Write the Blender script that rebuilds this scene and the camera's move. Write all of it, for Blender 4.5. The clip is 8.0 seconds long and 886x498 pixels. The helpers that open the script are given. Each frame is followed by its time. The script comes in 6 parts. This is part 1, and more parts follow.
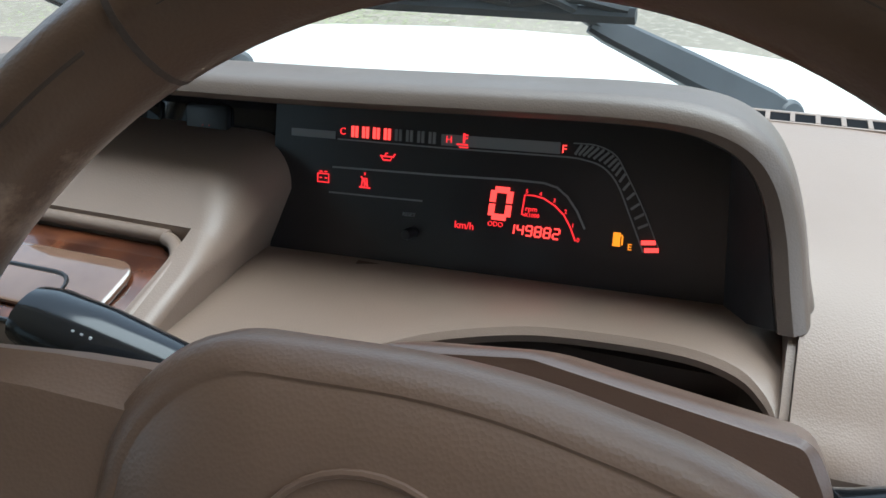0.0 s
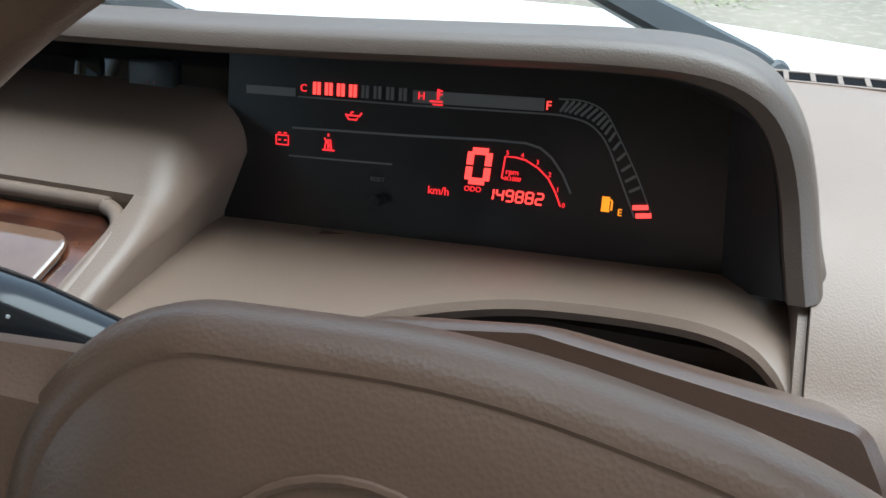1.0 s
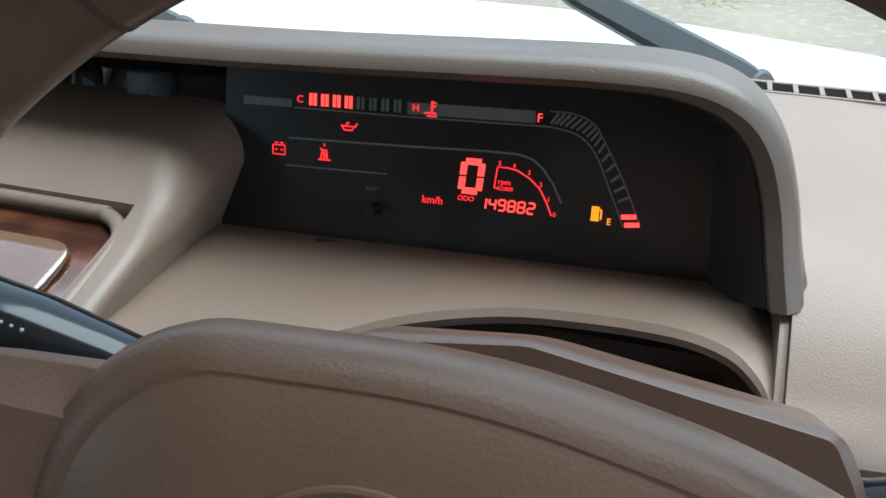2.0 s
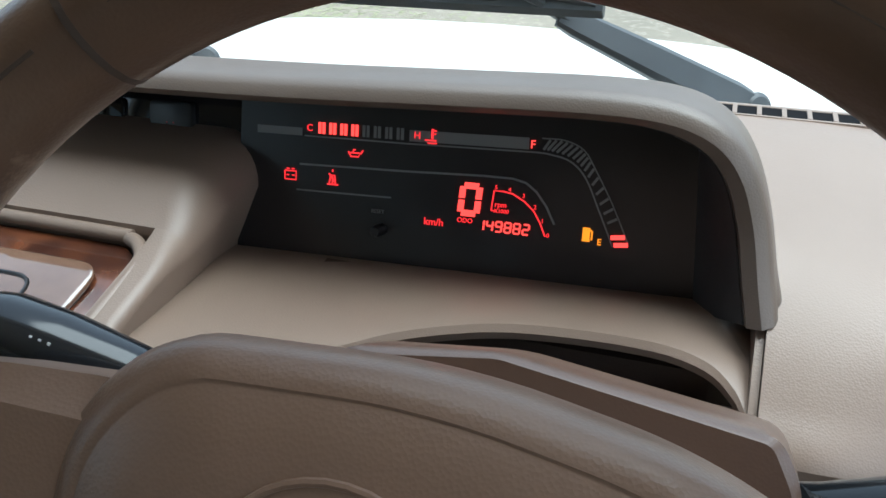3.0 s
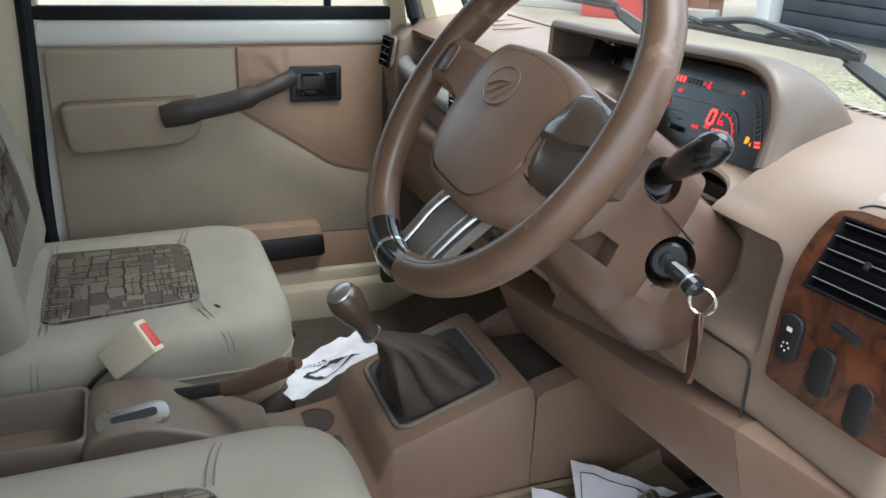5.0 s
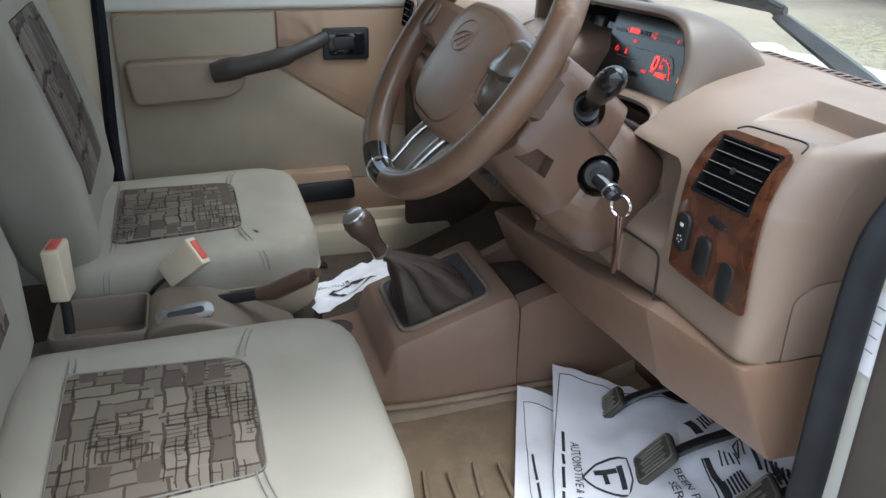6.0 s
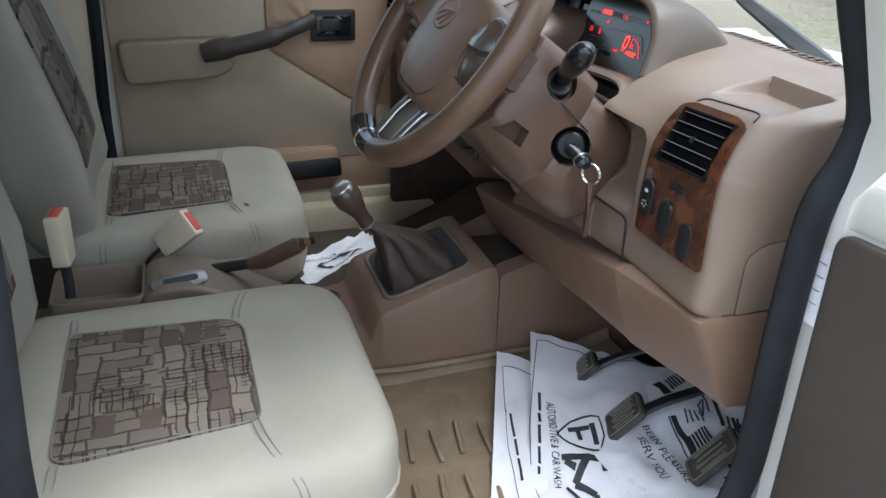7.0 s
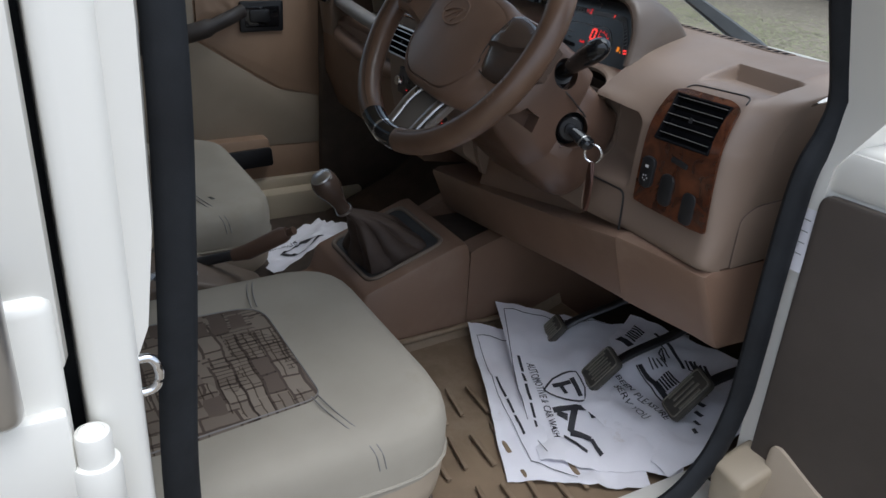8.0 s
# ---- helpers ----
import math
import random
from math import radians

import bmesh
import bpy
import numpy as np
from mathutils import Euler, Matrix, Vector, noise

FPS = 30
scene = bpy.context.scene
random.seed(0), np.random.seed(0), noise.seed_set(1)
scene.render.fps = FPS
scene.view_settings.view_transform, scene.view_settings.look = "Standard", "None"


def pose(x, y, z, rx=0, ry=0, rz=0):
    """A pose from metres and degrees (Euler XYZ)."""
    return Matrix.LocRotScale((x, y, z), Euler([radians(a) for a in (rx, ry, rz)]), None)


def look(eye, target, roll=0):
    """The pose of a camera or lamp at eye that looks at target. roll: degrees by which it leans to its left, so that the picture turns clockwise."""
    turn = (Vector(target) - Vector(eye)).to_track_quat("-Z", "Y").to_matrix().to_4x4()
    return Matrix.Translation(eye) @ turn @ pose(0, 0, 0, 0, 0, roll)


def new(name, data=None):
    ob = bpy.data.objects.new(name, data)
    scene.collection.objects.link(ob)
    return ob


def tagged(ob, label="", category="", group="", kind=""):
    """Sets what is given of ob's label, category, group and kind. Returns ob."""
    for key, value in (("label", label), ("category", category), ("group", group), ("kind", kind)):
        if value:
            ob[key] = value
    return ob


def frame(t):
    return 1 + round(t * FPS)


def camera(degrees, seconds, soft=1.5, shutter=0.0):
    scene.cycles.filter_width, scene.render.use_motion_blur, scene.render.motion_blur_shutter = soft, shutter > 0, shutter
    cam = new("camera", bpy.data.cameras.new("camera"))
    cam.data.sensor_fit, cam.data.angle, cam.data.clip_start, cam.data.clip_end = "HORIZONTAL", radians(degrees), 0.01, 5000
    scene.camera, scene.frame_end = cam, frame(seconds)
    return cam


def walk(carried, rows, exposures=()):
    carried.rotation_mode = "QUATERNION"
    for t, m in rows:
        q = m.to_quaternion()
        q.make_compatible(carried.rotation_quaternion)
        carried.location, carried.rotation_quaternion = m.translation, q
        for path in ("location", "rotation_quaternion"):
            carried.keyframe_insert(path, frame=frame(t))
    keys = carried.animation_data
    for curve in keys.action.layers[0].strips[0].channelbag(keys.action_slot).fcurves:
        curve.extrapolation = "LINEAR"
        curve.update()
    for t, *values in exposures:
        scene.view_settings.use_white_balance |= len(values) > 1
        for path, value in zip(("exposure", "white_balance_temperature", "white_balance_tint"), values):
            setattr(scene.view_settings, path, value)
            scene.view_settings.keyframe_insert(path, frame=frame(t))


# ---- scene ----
cam = camera(57.0, 8.0)
PATH = [
    (0, (0.137, 0.016, 1.523), (-0.487, 1.635, 0.528), -1.7),
    (0.5, (0.116, 0.046, 1.496), (-0.42, 1.675, 0.467), -0.5),
    (1, (0.117, 0.045, 1.496), (-0.403, 1.672, 0.456), -0.4),
    (1.5, (0.115, 0.04, 1.503), (-0.373, 1.672, 0.456), 0.1),
    (3, (0.138, 0.021, 1.523), (-0.423, 1.653, 0.512), -1.3),
    (3.5, (0.239, -0.039, 1.555), (-0.58, 1.528, 0.621), -3.2),
    (4, (0.431, -0.128, 1.567), (-0.81, 1.23, 0.784), -3.9),
    (4.5, (0.635, -0.194, 1.55), (-0.922, 0.843, 0.841), -1.0),
    (4.9, (0.758, -0.194, 1.538), (-0.934, 0.523, 0.751), 1.5),
    (5, (0.801, -0.216, 1.511), (-0.918, 0.473, 0.756), 2.5),
    (5.2, (0.86, -0.2, 1.505), (-0.883, 0.39, 0.724), 2.9),
    (6.3, (1.091, -0.206, 1.542), (-0.64, 0.348, 0.708), 1.1),
    (6.5, (1.104, -0.21, 1.54), (-0.62, 0.354, 0.698), 1.2),
    (7, (1.125, -0.222, 1.537), (-0.588, 0.361, 0.685), 1.9),
    (7.5, (1.129, -0.303, 1.557), (-0.546, 0.398, 0.718), 2.2),
    (8, (1.106, -0.492, 1.565), (-0.433, 0.439, 0.69), 3.7),
]
walk(cam, [(t, look(eye, target, roll)) for t, eye, target, roll in PATH],
     exposures=[(0, 1.6, 5600, 1), (3.2, 1.6, 5600, 0), (4.2, 1.5, 5750, 2), (5.2, 2.1, 5950, 4), (6.5, 1.66, 5700, 4), (7.4, 1.35, 5750, 4), (8, 0.65, 5850, 9)])

# ---- world and sun ----
world = bpy.data.worlds.new("world")
scene.world = world
world.use_nodes = True
wn = world.node_tree.nodes
sky = wn.new("ShaderNodeTexSky")
sky.sky_type, sky.sun_disc = "NISHITA", False
sky.sun_elevation, sky.sun_rotation = radians(68), radians(95)
sky.air_density, sky.dust_density = 1.0, 3.0
haze = wn.new("ShaderNodeHueSaturation")
haze.inputs["Saturation"].default_value = 0.45
world.node_tree.links.new(sky.outputs[0], haze.inputs["Color"])
world.node_tree.links.new(haze.outputs[0], wn["Background"].inputs[0])
wn["Background"].inputs[1].default_value = 0.15
sun = new("sun", bpy.data.lights.new("sun", "SUN"))
sun.data.energy, sun.data.angle, sun.data.color = 1.5, radians(60), (1.0, 0.97, 0.93)
sun.matrix_world = look((0, 0, 0), (-0.13, -0.30, -0.92))


# ---- materials ----
def mat(name, a, b=None, rough=0.5, metal=0.0, scale=8.0, bump=0.0, bscale=300.0, coat=0.0, rvar=0.1, detail=6.0, spec=0.5):
    """Two tones mixed by large noise, a finer noise for gloss, and a fine relief."""
    m = bpy.data.materials.new(name)
    m.use_nodes = True
    nt = m.node_tree
    p = nt.nodes["Principled BSDF"]
    b = b or tuple(c * 0.82 for c in a)
    tc = nt.nodes.new("ShaderNodeTexCoord")
    n1 = nt.nodes.new("ShaderNodeTexNoise")
    n1.inputs["Scale"].default_value, n1.inputs["Detail"].default_value = scale, detail
    nt.links.new(tc.outputs["Object"], n1.inputs["Vector"])
    ramp = nt.nodes.new("ShaderNodeValToRGB")
    ramp.color_ramp.elements[0].position, ramp.color_ramp.elements[1].position = 0.35, 0.68
    ramp.color_ramp.elements[0].color, ramp.color_ramp.elements[1].color = (*b, 1), (*a, 1)
    nt.links.new(n1.outputs["Fac"], ramp.inputs[0])
    nt.links.new(ramp.outputs[0], p.inputs["Base Color"])
    n2 = nt.nodes.new("ShaderNodeTexNoise")
    n2.inputs["Scale"].default_value, n2.inputs["Detail"].default_value = scale * 3.7, 4
    nt.links.new(tc.outputs["Object"], n2.inputs["Vector"])
    mr = nt.nodes.new("ShaderNodeMapRange")
    mr.inputs["To Min"].default_value, mr.inputs["To Max"].default_value = max(rough - rvar, 0.02), min(rough + rvar, 1)
    nt.links.new(n2.outputs["Fac"], mr.inputs["Value"])
    nt.links.new(mr.outputs[0], p.inputs["Roughness"])
    p.inputs["Metallic"].default_value = metal
    p.inputs["Coat Weight"].default_value = coat
    p.inputs["Coat Roughness"].default_value = 0.08
    p.inputs["Specular IOR Level"].default_value = spec
    if bump:
        n3 = nt.nodes.new("ShaderNodeTexVoronoi")
        n3.inputs["Scale"].default_value = bscale
        nt.links.new(tc.outputs["Object"], n3.inputs["Vector"])
        bp = nt.nodes.new("ShaderNodeBump")
        bp.inputs["Strength"].default_value, bp.inputs["Distance"].default_value = bump * 0.5, 0.0005
        nt.links.new(n3.outputs["Distance"], bp.inputs["Height"])
        nt.links.new(bp.outputs[0], p.inputs["Normal"])
    return m


def glow(name, color, strength):
    m = bpy.data.materials.new(name)
    m.use_nodes = True
    p = m.node_tree.nodes["Principled BSDF"]
    p.inputs["Base Color"].default_value = (*[c * 0.2 for c in color], 1)
    p.inputs["Emission Color"].default_value = (*color, 1)
    p.inputs["Emission Strength"].default_value = strength
    return m


def glass(name, tint=(0.95, 0.97, 0.965)):
    m = bpy.data.materials.new(name)
    m.use_nodes = True
    nt = m.node_tree
    nt.nodes.remove(nt.nodes["Principled BSDF"])
    tr, gl, mix, fr, pw = (nt.nodes.new(k) for k in ("ShaderNodeBsdfTransparent", "ShaderNodeBsdfGlossy", "ShaderNodeMixShader", "ShaderNodeLayerWeight", "ShaderNodeMath"))
    tr.inputs[0].default_value = (*tint, 1)
    gl.inputs["Roughness"].default_value = 0.02
    pw.operation = "POWER"
    pw.inputs[1].default_value = 6.0
    nt.links.new(fr.outputs["Facing"], pw.inputs[0])
    nt.links.new(pw.outputs[0], mix.inputs[0])
    nt.links.new(tr.outputs[0], mix.inputs[1])
    nt.links.new(gl.outputs[0], mix.inputs[2])
    nt.links.new(mix.outputs[0], nt.nodes["Material Output"].inputs[0])
    return m


M_DASH = mat("brown_dash_plastic", (0.210, 0.154, 0.117), (0.184, 0.134, 0.101), 0.43, scale=5, bump=0.35, bscale=900)
# dash plastic darkened for the hood: its shaded side is put into the colour
M_HOOD = mat("shaded_hood_plastic", (0.105, 0.080, 0.063), (0.09, 0.068, 0.053), 0.42, scale=5, bump=0.35, bscale=900)
M_DASHLOW = mat("brown_lower_plastic", (0.20, 0.124, 0.083), (0.172, 0.106, 0.071), 0.5, scale=5, bump=0.3, bscale=900)
M_SHROUD = mat("brown_shroud_plastic", (0.105, 0.063, 0.044), (0.088, 0.053, 0.037), 0.34, scale=6, bump=0.2, bscale=900)
M_PAD = mat("brown_horn_pad", (0.196, 0.122, 0.085), (0.168, 0.104, 0.071), 0.4, scale=9, bump=0.35, bscale=800)
M_LEATHER = mat("brown_wheel_leather", (0.126, 0.075, 0.048), (0.08, 0.046, 0.029), 0.34, scale=14, bump=0.3, bscale=700, rvar=0.14)
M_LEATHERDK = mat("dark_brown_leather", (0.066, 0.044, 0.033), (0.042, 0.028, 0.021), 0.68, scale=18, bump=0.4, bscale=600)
M_SPOKE = mat("dark_brown_spoke", (0.082, 0.056, 0.043), (0.062, 0.042, 0.032), 0.24, scale=10)
M_BLACK = mat("black_plastic", (0.018, 0.018, 0.02), (0.012, 0.012, 0.013), 0.38, scale=12)
M_GLOSS = mat("gloss_black", (0.012, 0.012, 0.014), (0.009, 0.009, 0.01), 0.06, scale=5, rvar=0.03)
M_FACE = mat("black_instrument_face", (0.024, 0.023, 0.024), (0.019, 0.018, 0.019), 0.22, scale=5, rvar=0.04)
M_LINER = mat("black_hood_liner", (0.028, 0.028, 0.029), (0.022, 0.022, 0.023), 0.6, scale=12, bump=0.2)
M_RUBBER = mat("black_rubber_seal", (0.014, 0.016, 0.019), (0.009, 0.010, 0.012), 0.72, scale=20, bump=0.3, bscale=400, spec=0.25)
M_PAINT = mat("cream_white_paint", (0.76, 0.745, 0.69), (0.72, 0.705, 0.65), 0.3, scale=3, coat=0.25, rvar=0.05)
M_CREAM = mat("cream_plastic", (0.62, 0.54, 0.4), (0.57, 0.49, 0.36), 0.45, scale=6, bump=0.2)
M_SEAT = mat("beige_seat_fabric", (0.324, 0.298, 0.247), (0.286, 0.262, 0.216), 0.88, scale=7, bump=0.6, bscale=1100, spec=0.2)
M_SEATDK = mat("grey_beige_fabric", (0.395, 0.328, 0.25), (0.345, 0.286, 0.217), 0.9, scale=7, bump=0.6, bscale=1100, spec=0.2)
M_TRIM = mat("brown_door_vinyl", (0.39, 0.262, 0.175), (0.34, 0.226, 0.15), 0.5, scale=8, bump=0.4, bscale=700)
M_CHROME = mat("chrome", (0.75, 0.75, 0.76), (0.68, 0.68, 0.7), 0.12, metal=1.0, rvar=0.05)
M_SILVER = mat("satin_silver", (0.5, 0.49, 0.47), (0.42, 0.41, 0.4), 0.3, metal=0.9)
M_PAPER = mat("white_paper", (0.85, 0.84, 0.87), (0.79, 0.78, 0.82), 0.8, scale=12, bump=0.15, bscale=60, spec=0.2)
M_INK = mat("dark_ink", (0.025, 0.024, 0.03), (0.05, 0.05, 0.055), 0.8, scale=30)
M_CARPET = mat("brown_rubber_mat", (0.24, 0.175, 0.11), (0.19, 0.135, 0.085), 0.62, scale=9, bump=0.5, bscale=500)
M_CARPETDK = mat("dark_carpet", (0.095, 0.072, 0.055), (0.07, 0.053, 0.041), 0.95, scale=20, bump=0.6, bscale=700)
M_GROUND = mat("dusty_ground", (0.24, 0.205, 0.155), (0.15, 0.13, 0.10), 0.95, scale=0.5, bump=0.8, bscale=30, detail=12)
M_GREY = mat("grey_marking", (0.2, 0.2, 0.2), (0.17, 0.17, 0.17), 0.4)
M_RED = glow("red_display", (1.0, 0.025, 0.03), 0.5)
M_REDHOT = glow("bright_red_display", (1.0, 0.05, 0.04), 0.75)
M_AMBER = glow("amber_warning", (1.0, 0.27, 0.01), 0.5)
M_GLASS = glass("clear_glass")
M_DIMGLASS = glass("light_dimming_glass", (0.45, 0.47, 0.46))
M_SLAT = mat("dull_black_vent", (0.012, 0.012, 0.013), (0.009, 0.009, 0.01), 0.9, scale=12, spec=0.03)
M_STALK = mat("semi_gloss_black", (0.012, 0.013, 0.015), (0.008, 0.009, 0.01), 0.13, scale=9, rvar=0.04)
M_REDPL = mat("red_button", (0.6, 0.09, 0.07), (0.5, 0.08, 0.06), 0.4)
M_WHITE = mat("white_print", (0.7, 0.7, 0.7), (0.65, 0.65, 0.65), 0.5)
M_WIPER = mat("weathered_wiper_black", (0.05, 0.055, 0.06), (0.03, 0.033, 0.036), 0.5, scale=15)


def wood_material():
    m = mat("burl_wood_veneer", (0.125, 0.042, 0.018), (0.04, 0.014, 0.008), 0.2, scale=26, coat=0.8, rvar=0.06, detail=10)
    nt = m.node_tree
    n = [x for x in nt.nodes if x.type == "TEX_NOISE"][0]
    n.inputs["Distortion"].default_value = 1.6
    return m


def woven_material():
    """Uneven beige-grey blocks edged by drawn brown lines, a few blocks filled in."""
    m = mat("woven_block_fabric", (0.3, 0.24, 0.17), None, 0.9, bump=0.5, bscale=1200, spec=0.2)
    nt = m.node_tree
    p = nt.nodes["Principled BSDF"]
    tc = [x for x in nt.nodes if x.type == "TEX_COORD"][0]
    wob = nt.nodes.new("ShaderNodeTexNoise")
    wob.inputs["Scale"].default_value = 22
    nt.links.new(tc.outputs["Object"], wob.inputs["Vector"])

    def warped(rot, shift, amount):
        mp = nt.nodes.new("ShaderNodeMapping")
        mp.inputs["Rotation"].default_value[2] = rot
        mp.inputs["Location"].default_value = (shift, shift * 0.6, 0)
        nt.links.new(tc.outputs["Object"], mp.inputs["Vector"])
        add = nt.nodes.new("ShaderNodeMixRGB")
        add.blend_type = "LINEAR_LIGHT"
        add.inputs[0].default_value = amount
        nt.links.new(mp.outputs[0], add.inputs[1])
        nt.links.new(wob.outputs["Color"], add.inputs[2])
        return add

    def bricks(src, scale, mortar, off, width, row, a, b, line):
        br = nt.nodes.new("ShaderNodeTexBrick")
        br.inputs["Scale"].default_value = scale
        br.offset, br.squash, br.squash_frequency, br.offset_frequency = off, 1.7, 3, 2
        br.inputs["Mortar Size"].default_value = mortar
        br.inputs["Mortar Smooth"].default_value = 0.15
        br.inputs["Brick Width"].default_value, br.inputs["Row Height"].default_value = width, row
        for k, c in (("Color1", a), ("Color2", b), ("Mortar", line)):
            br.inputs[k].default_value = (*c, 1)
        nt.links.new(src.outputs[0], br.inputs["Vector"])
        return br

    def cells(scale, limit):
        ck = nt.nodes.new("ShaderNodeTexVoronoi")
        ck.distance = "CHEBYCHEV"
        ck.inputs["Scale"].default_value, ck.inputs["Randomness"].default_value = scale, 0.8
        nt.links.new(tc.outputs["Object"], ck.inputs["Vector"])
        sep = nt.nodes.new("ShaderNodeSeparateColor")
        nt.links.new(ck.outputs["Color"], sep.inputs[0])
        gt = nt.nodes.new("ShaderNodeMath")
        gt.operation = "GREATER_THAN"
        gt.inputs[1].default_value = limit
        nt.links.new(sep.outputs[0], gt.inputs[0])
        return gt

    def blend(fac, a, b, mode="MIX"):
        mix = nt.nodes.new("ShaderNodeMixRGB")
        mix.blend_type = mode
        nt.links.new(fac.outputs[0], mix.inputs[0])
        nt.links.new(a.outputs[0], mix.inputs[1])
        nt.links.new(b.outputs[0], mix.inputs[2])
        return mix

    line, pale, mid = (0.070, 0.053, 0.042), (0.205, 0.174, 0.140), (0.145, 0.118, 0.093)
    flat, turned = warped(0.0, 0.0, 0.007), warped(1.5708, 0.013, 0.007)
    one = bricks(flat, 18, 0.04, 0.37, 0.78, 0.5, pale, mid, line)
    two = bricks(turned, 19, 0.04, 0.45, 0.9, 0.46, pale, mid, line)
    pick = cells(15, 0.5)
    base = blend(pick, one, two)
    fine = bricks(warped(1.5708, 0.021, 0.005), 27, 0.026, 0.3, 1.05, 0.24, (1, 1, 1), (0.82, 0.81, 0.8), (0.33, 0.3, 0.28))
    cross = bricks(warped(0.0, 0.008, 0.005), 24, 0.026, 0.6, 1.3, 0.31, (1, 1, 1), (0.86, 0.85, 0.84), (0.36, 0.33, 0.3))
    whole = cells(19, -1.0)
    drawn = blend(cells(16, 0.62), base, blend(whole, base, fine, "MULTIPLY"))
    drawn = blend(cells(13, 0.72), drawn, blend(whole, drawn, cross, "MULTIPLY"))
    # single blocks filled in
    tint = bricks(flat, 18, 0.04, 0.37, 0.78, 0.5, (0, 0, 0), (1, 1, 1), (0.5, 0.5, 0.5))
    full = nt.nodes.new("ShaderNodeMath")
    full.operation = "GREATER_THAN"
    full.inputs[1].default_value = 0.78
    nt.links.new(tint.outputs[0], full.inputs[0])
    dark = nt.nodes.new("ShaderNodeRGB")
    dark.outputs[0].default_value = (0.098, 0.077, 0.062, 1)
    nt.links.new(blend(full, drawn, dark).outputs[0], p.inputs["Base Color"])
    return m


def worn(m, tone, scale, lo, hi):
    """Lighter rubbed patches over a material's own colour."""
    nt = m.node_tree
    p = nt.nodes["Principled BSDF"]
    src = p.inputs["Base Color"].links[0].from_socket
    tc = [x for x in nt.nodes if x.type == "TEX_COORD"][0]
    n = nt.nodes.new("ShaderNodeTexNoise")
    n.inputs["Scale"].default_value, n.inputs["Detail"].default_value, n.inputs["Roughness"].default_value = scale, 9, 0.7
    nt.links.new(tc.outputs["Object"], n.inputs["Vector"])
    mr = nt.nodes.new("ShaderNodeMapRange")
    mr.inputs["From Min"].default_value, mr.inputs["From Max"].default_value = lo, hi
    nt.links.new(n.outputs["Fac"], mr.inputs["Value"])
    mix = nt.nodes.new("ShaderNodeMix")
    mix.data_type = "RGBA"
    nt.links.new(mr.outputs[0], mix.inputs[0])
    nt.links.new(src, mix.inputs[6])
    mix.inputs[7].default_value = (*tone, 1)
    nt.links.new(mix.outputs[2], p.inputs["Base Color"])
    return m


worn(M_LEATHER, (0.30, 0.205, 0.145), 13, 0.58, 0.70)
worn(M_SEAT, (0.265, 0.235, 0.18), 4, 0.55, 0.8)
worn(M_DASHLOW, (0.222, 0.150, 0.106), 6, 0.55, 0.8)
worn(M_CARPET, (0.3, 0.235, 0.165), 7, 0.5, 0.75)
worn(M_GROUND, (0.29, 0.255, 0.20), 14, 0.5, 0.68)
worn(M_PAPER, (0.52, 0.44, 0.36), 7, 0.62, 0.78)
M_CONSOLE = mat("grey_brown_console_plastic", (0.165, 0.128, 0.098), (0.138, 0.106, 0.08), 0.5, scale=6, bump=0.3, bscale=900)
M_PEDALDK = mat("grey_pedal_rubber", (0.075, 0.068, 0.056), (0.05, 0.046, 0.038), 0.6, scale=30, bump=0.3, bscale=300)
M_PEDAL = mat("worn_grey_pedal_rubber", (0.19, 0.172, 0.135), (0.14, 0.126, 0.1), 0.6, scale=30, bump=0.3, bscale=300)
M_WOOD = wood_material()
M_VENEER = mat("grey_brown_lacquered_veneer", (0.2, 0.12, 0.08), (0.13, 0.075, 0.05), 0.06, scale=22, coat=1.0, rvar=0.03, detail=10, spec=1.0)
M_WOVEN = woven_material()
M_BARGREY = mat("grey_soft_plastic", (0.2, 0.19, 0.18), (0.17, 0.16, 0.15), 0.5, scale=8, bump=0.2, bscale=900)


# ---- mesh helpers ----
V = Vector


def part(name, bm, material, parent=None, label="", smooth=True, m=None):
    if m is not None:
        bm.transform(m)
    bmesh.ops.recalc_face_normals(bm, faces=bm.faces)
    me = bpy.data.meshes.new(name)
    bm.to_mesh(me)
    bm.free()
    me.materials.append(material)
    if smooth:
        me.shade_smooth()
        me.set_sharp_from_angle(angle=radians(38))
    ob = new(name, me)
    if parent is not None:
        ob.parent = parent
    if label:
        ob["label"] = label
    return ob


def thing(name, label, category, group="", kind=""):
    return tagged(new(name), label, category, group, kind)


def bevelled(bm, w, seg=2, angle=30):
    es = [e for e in bm.edges if len(e.link_faces) == 2 and e.calc_face_angle(0) > radians(angle)]
    if es and w > 0:
        bmesh.ops.bevel(bm, geom=es, offset=w, segments=seg, affect="EDGES", profile=0.5, clamp_overlap=True)
    return bm


def box(c, s, bev=0.0, seg=2, m=None):
    bm = bmesh.new()
    bmesh.ops.create_cube(bm, size=1, matrix=Matrix.LocRotScale(V(c), None, V(s)))
    bevelled(bm, bev, seg)
    if m is not None:
        bm.transform(m)
    return bm


def join(*bms):
    out = bms[0]
    for b in bms[1:]:
        me = bpy.data.meshes.new("tmp")
        b.to_mesh(me)
        b.free()
        out.from_mesh(me)
        bpy.data.meshes.remove(me)
    return out


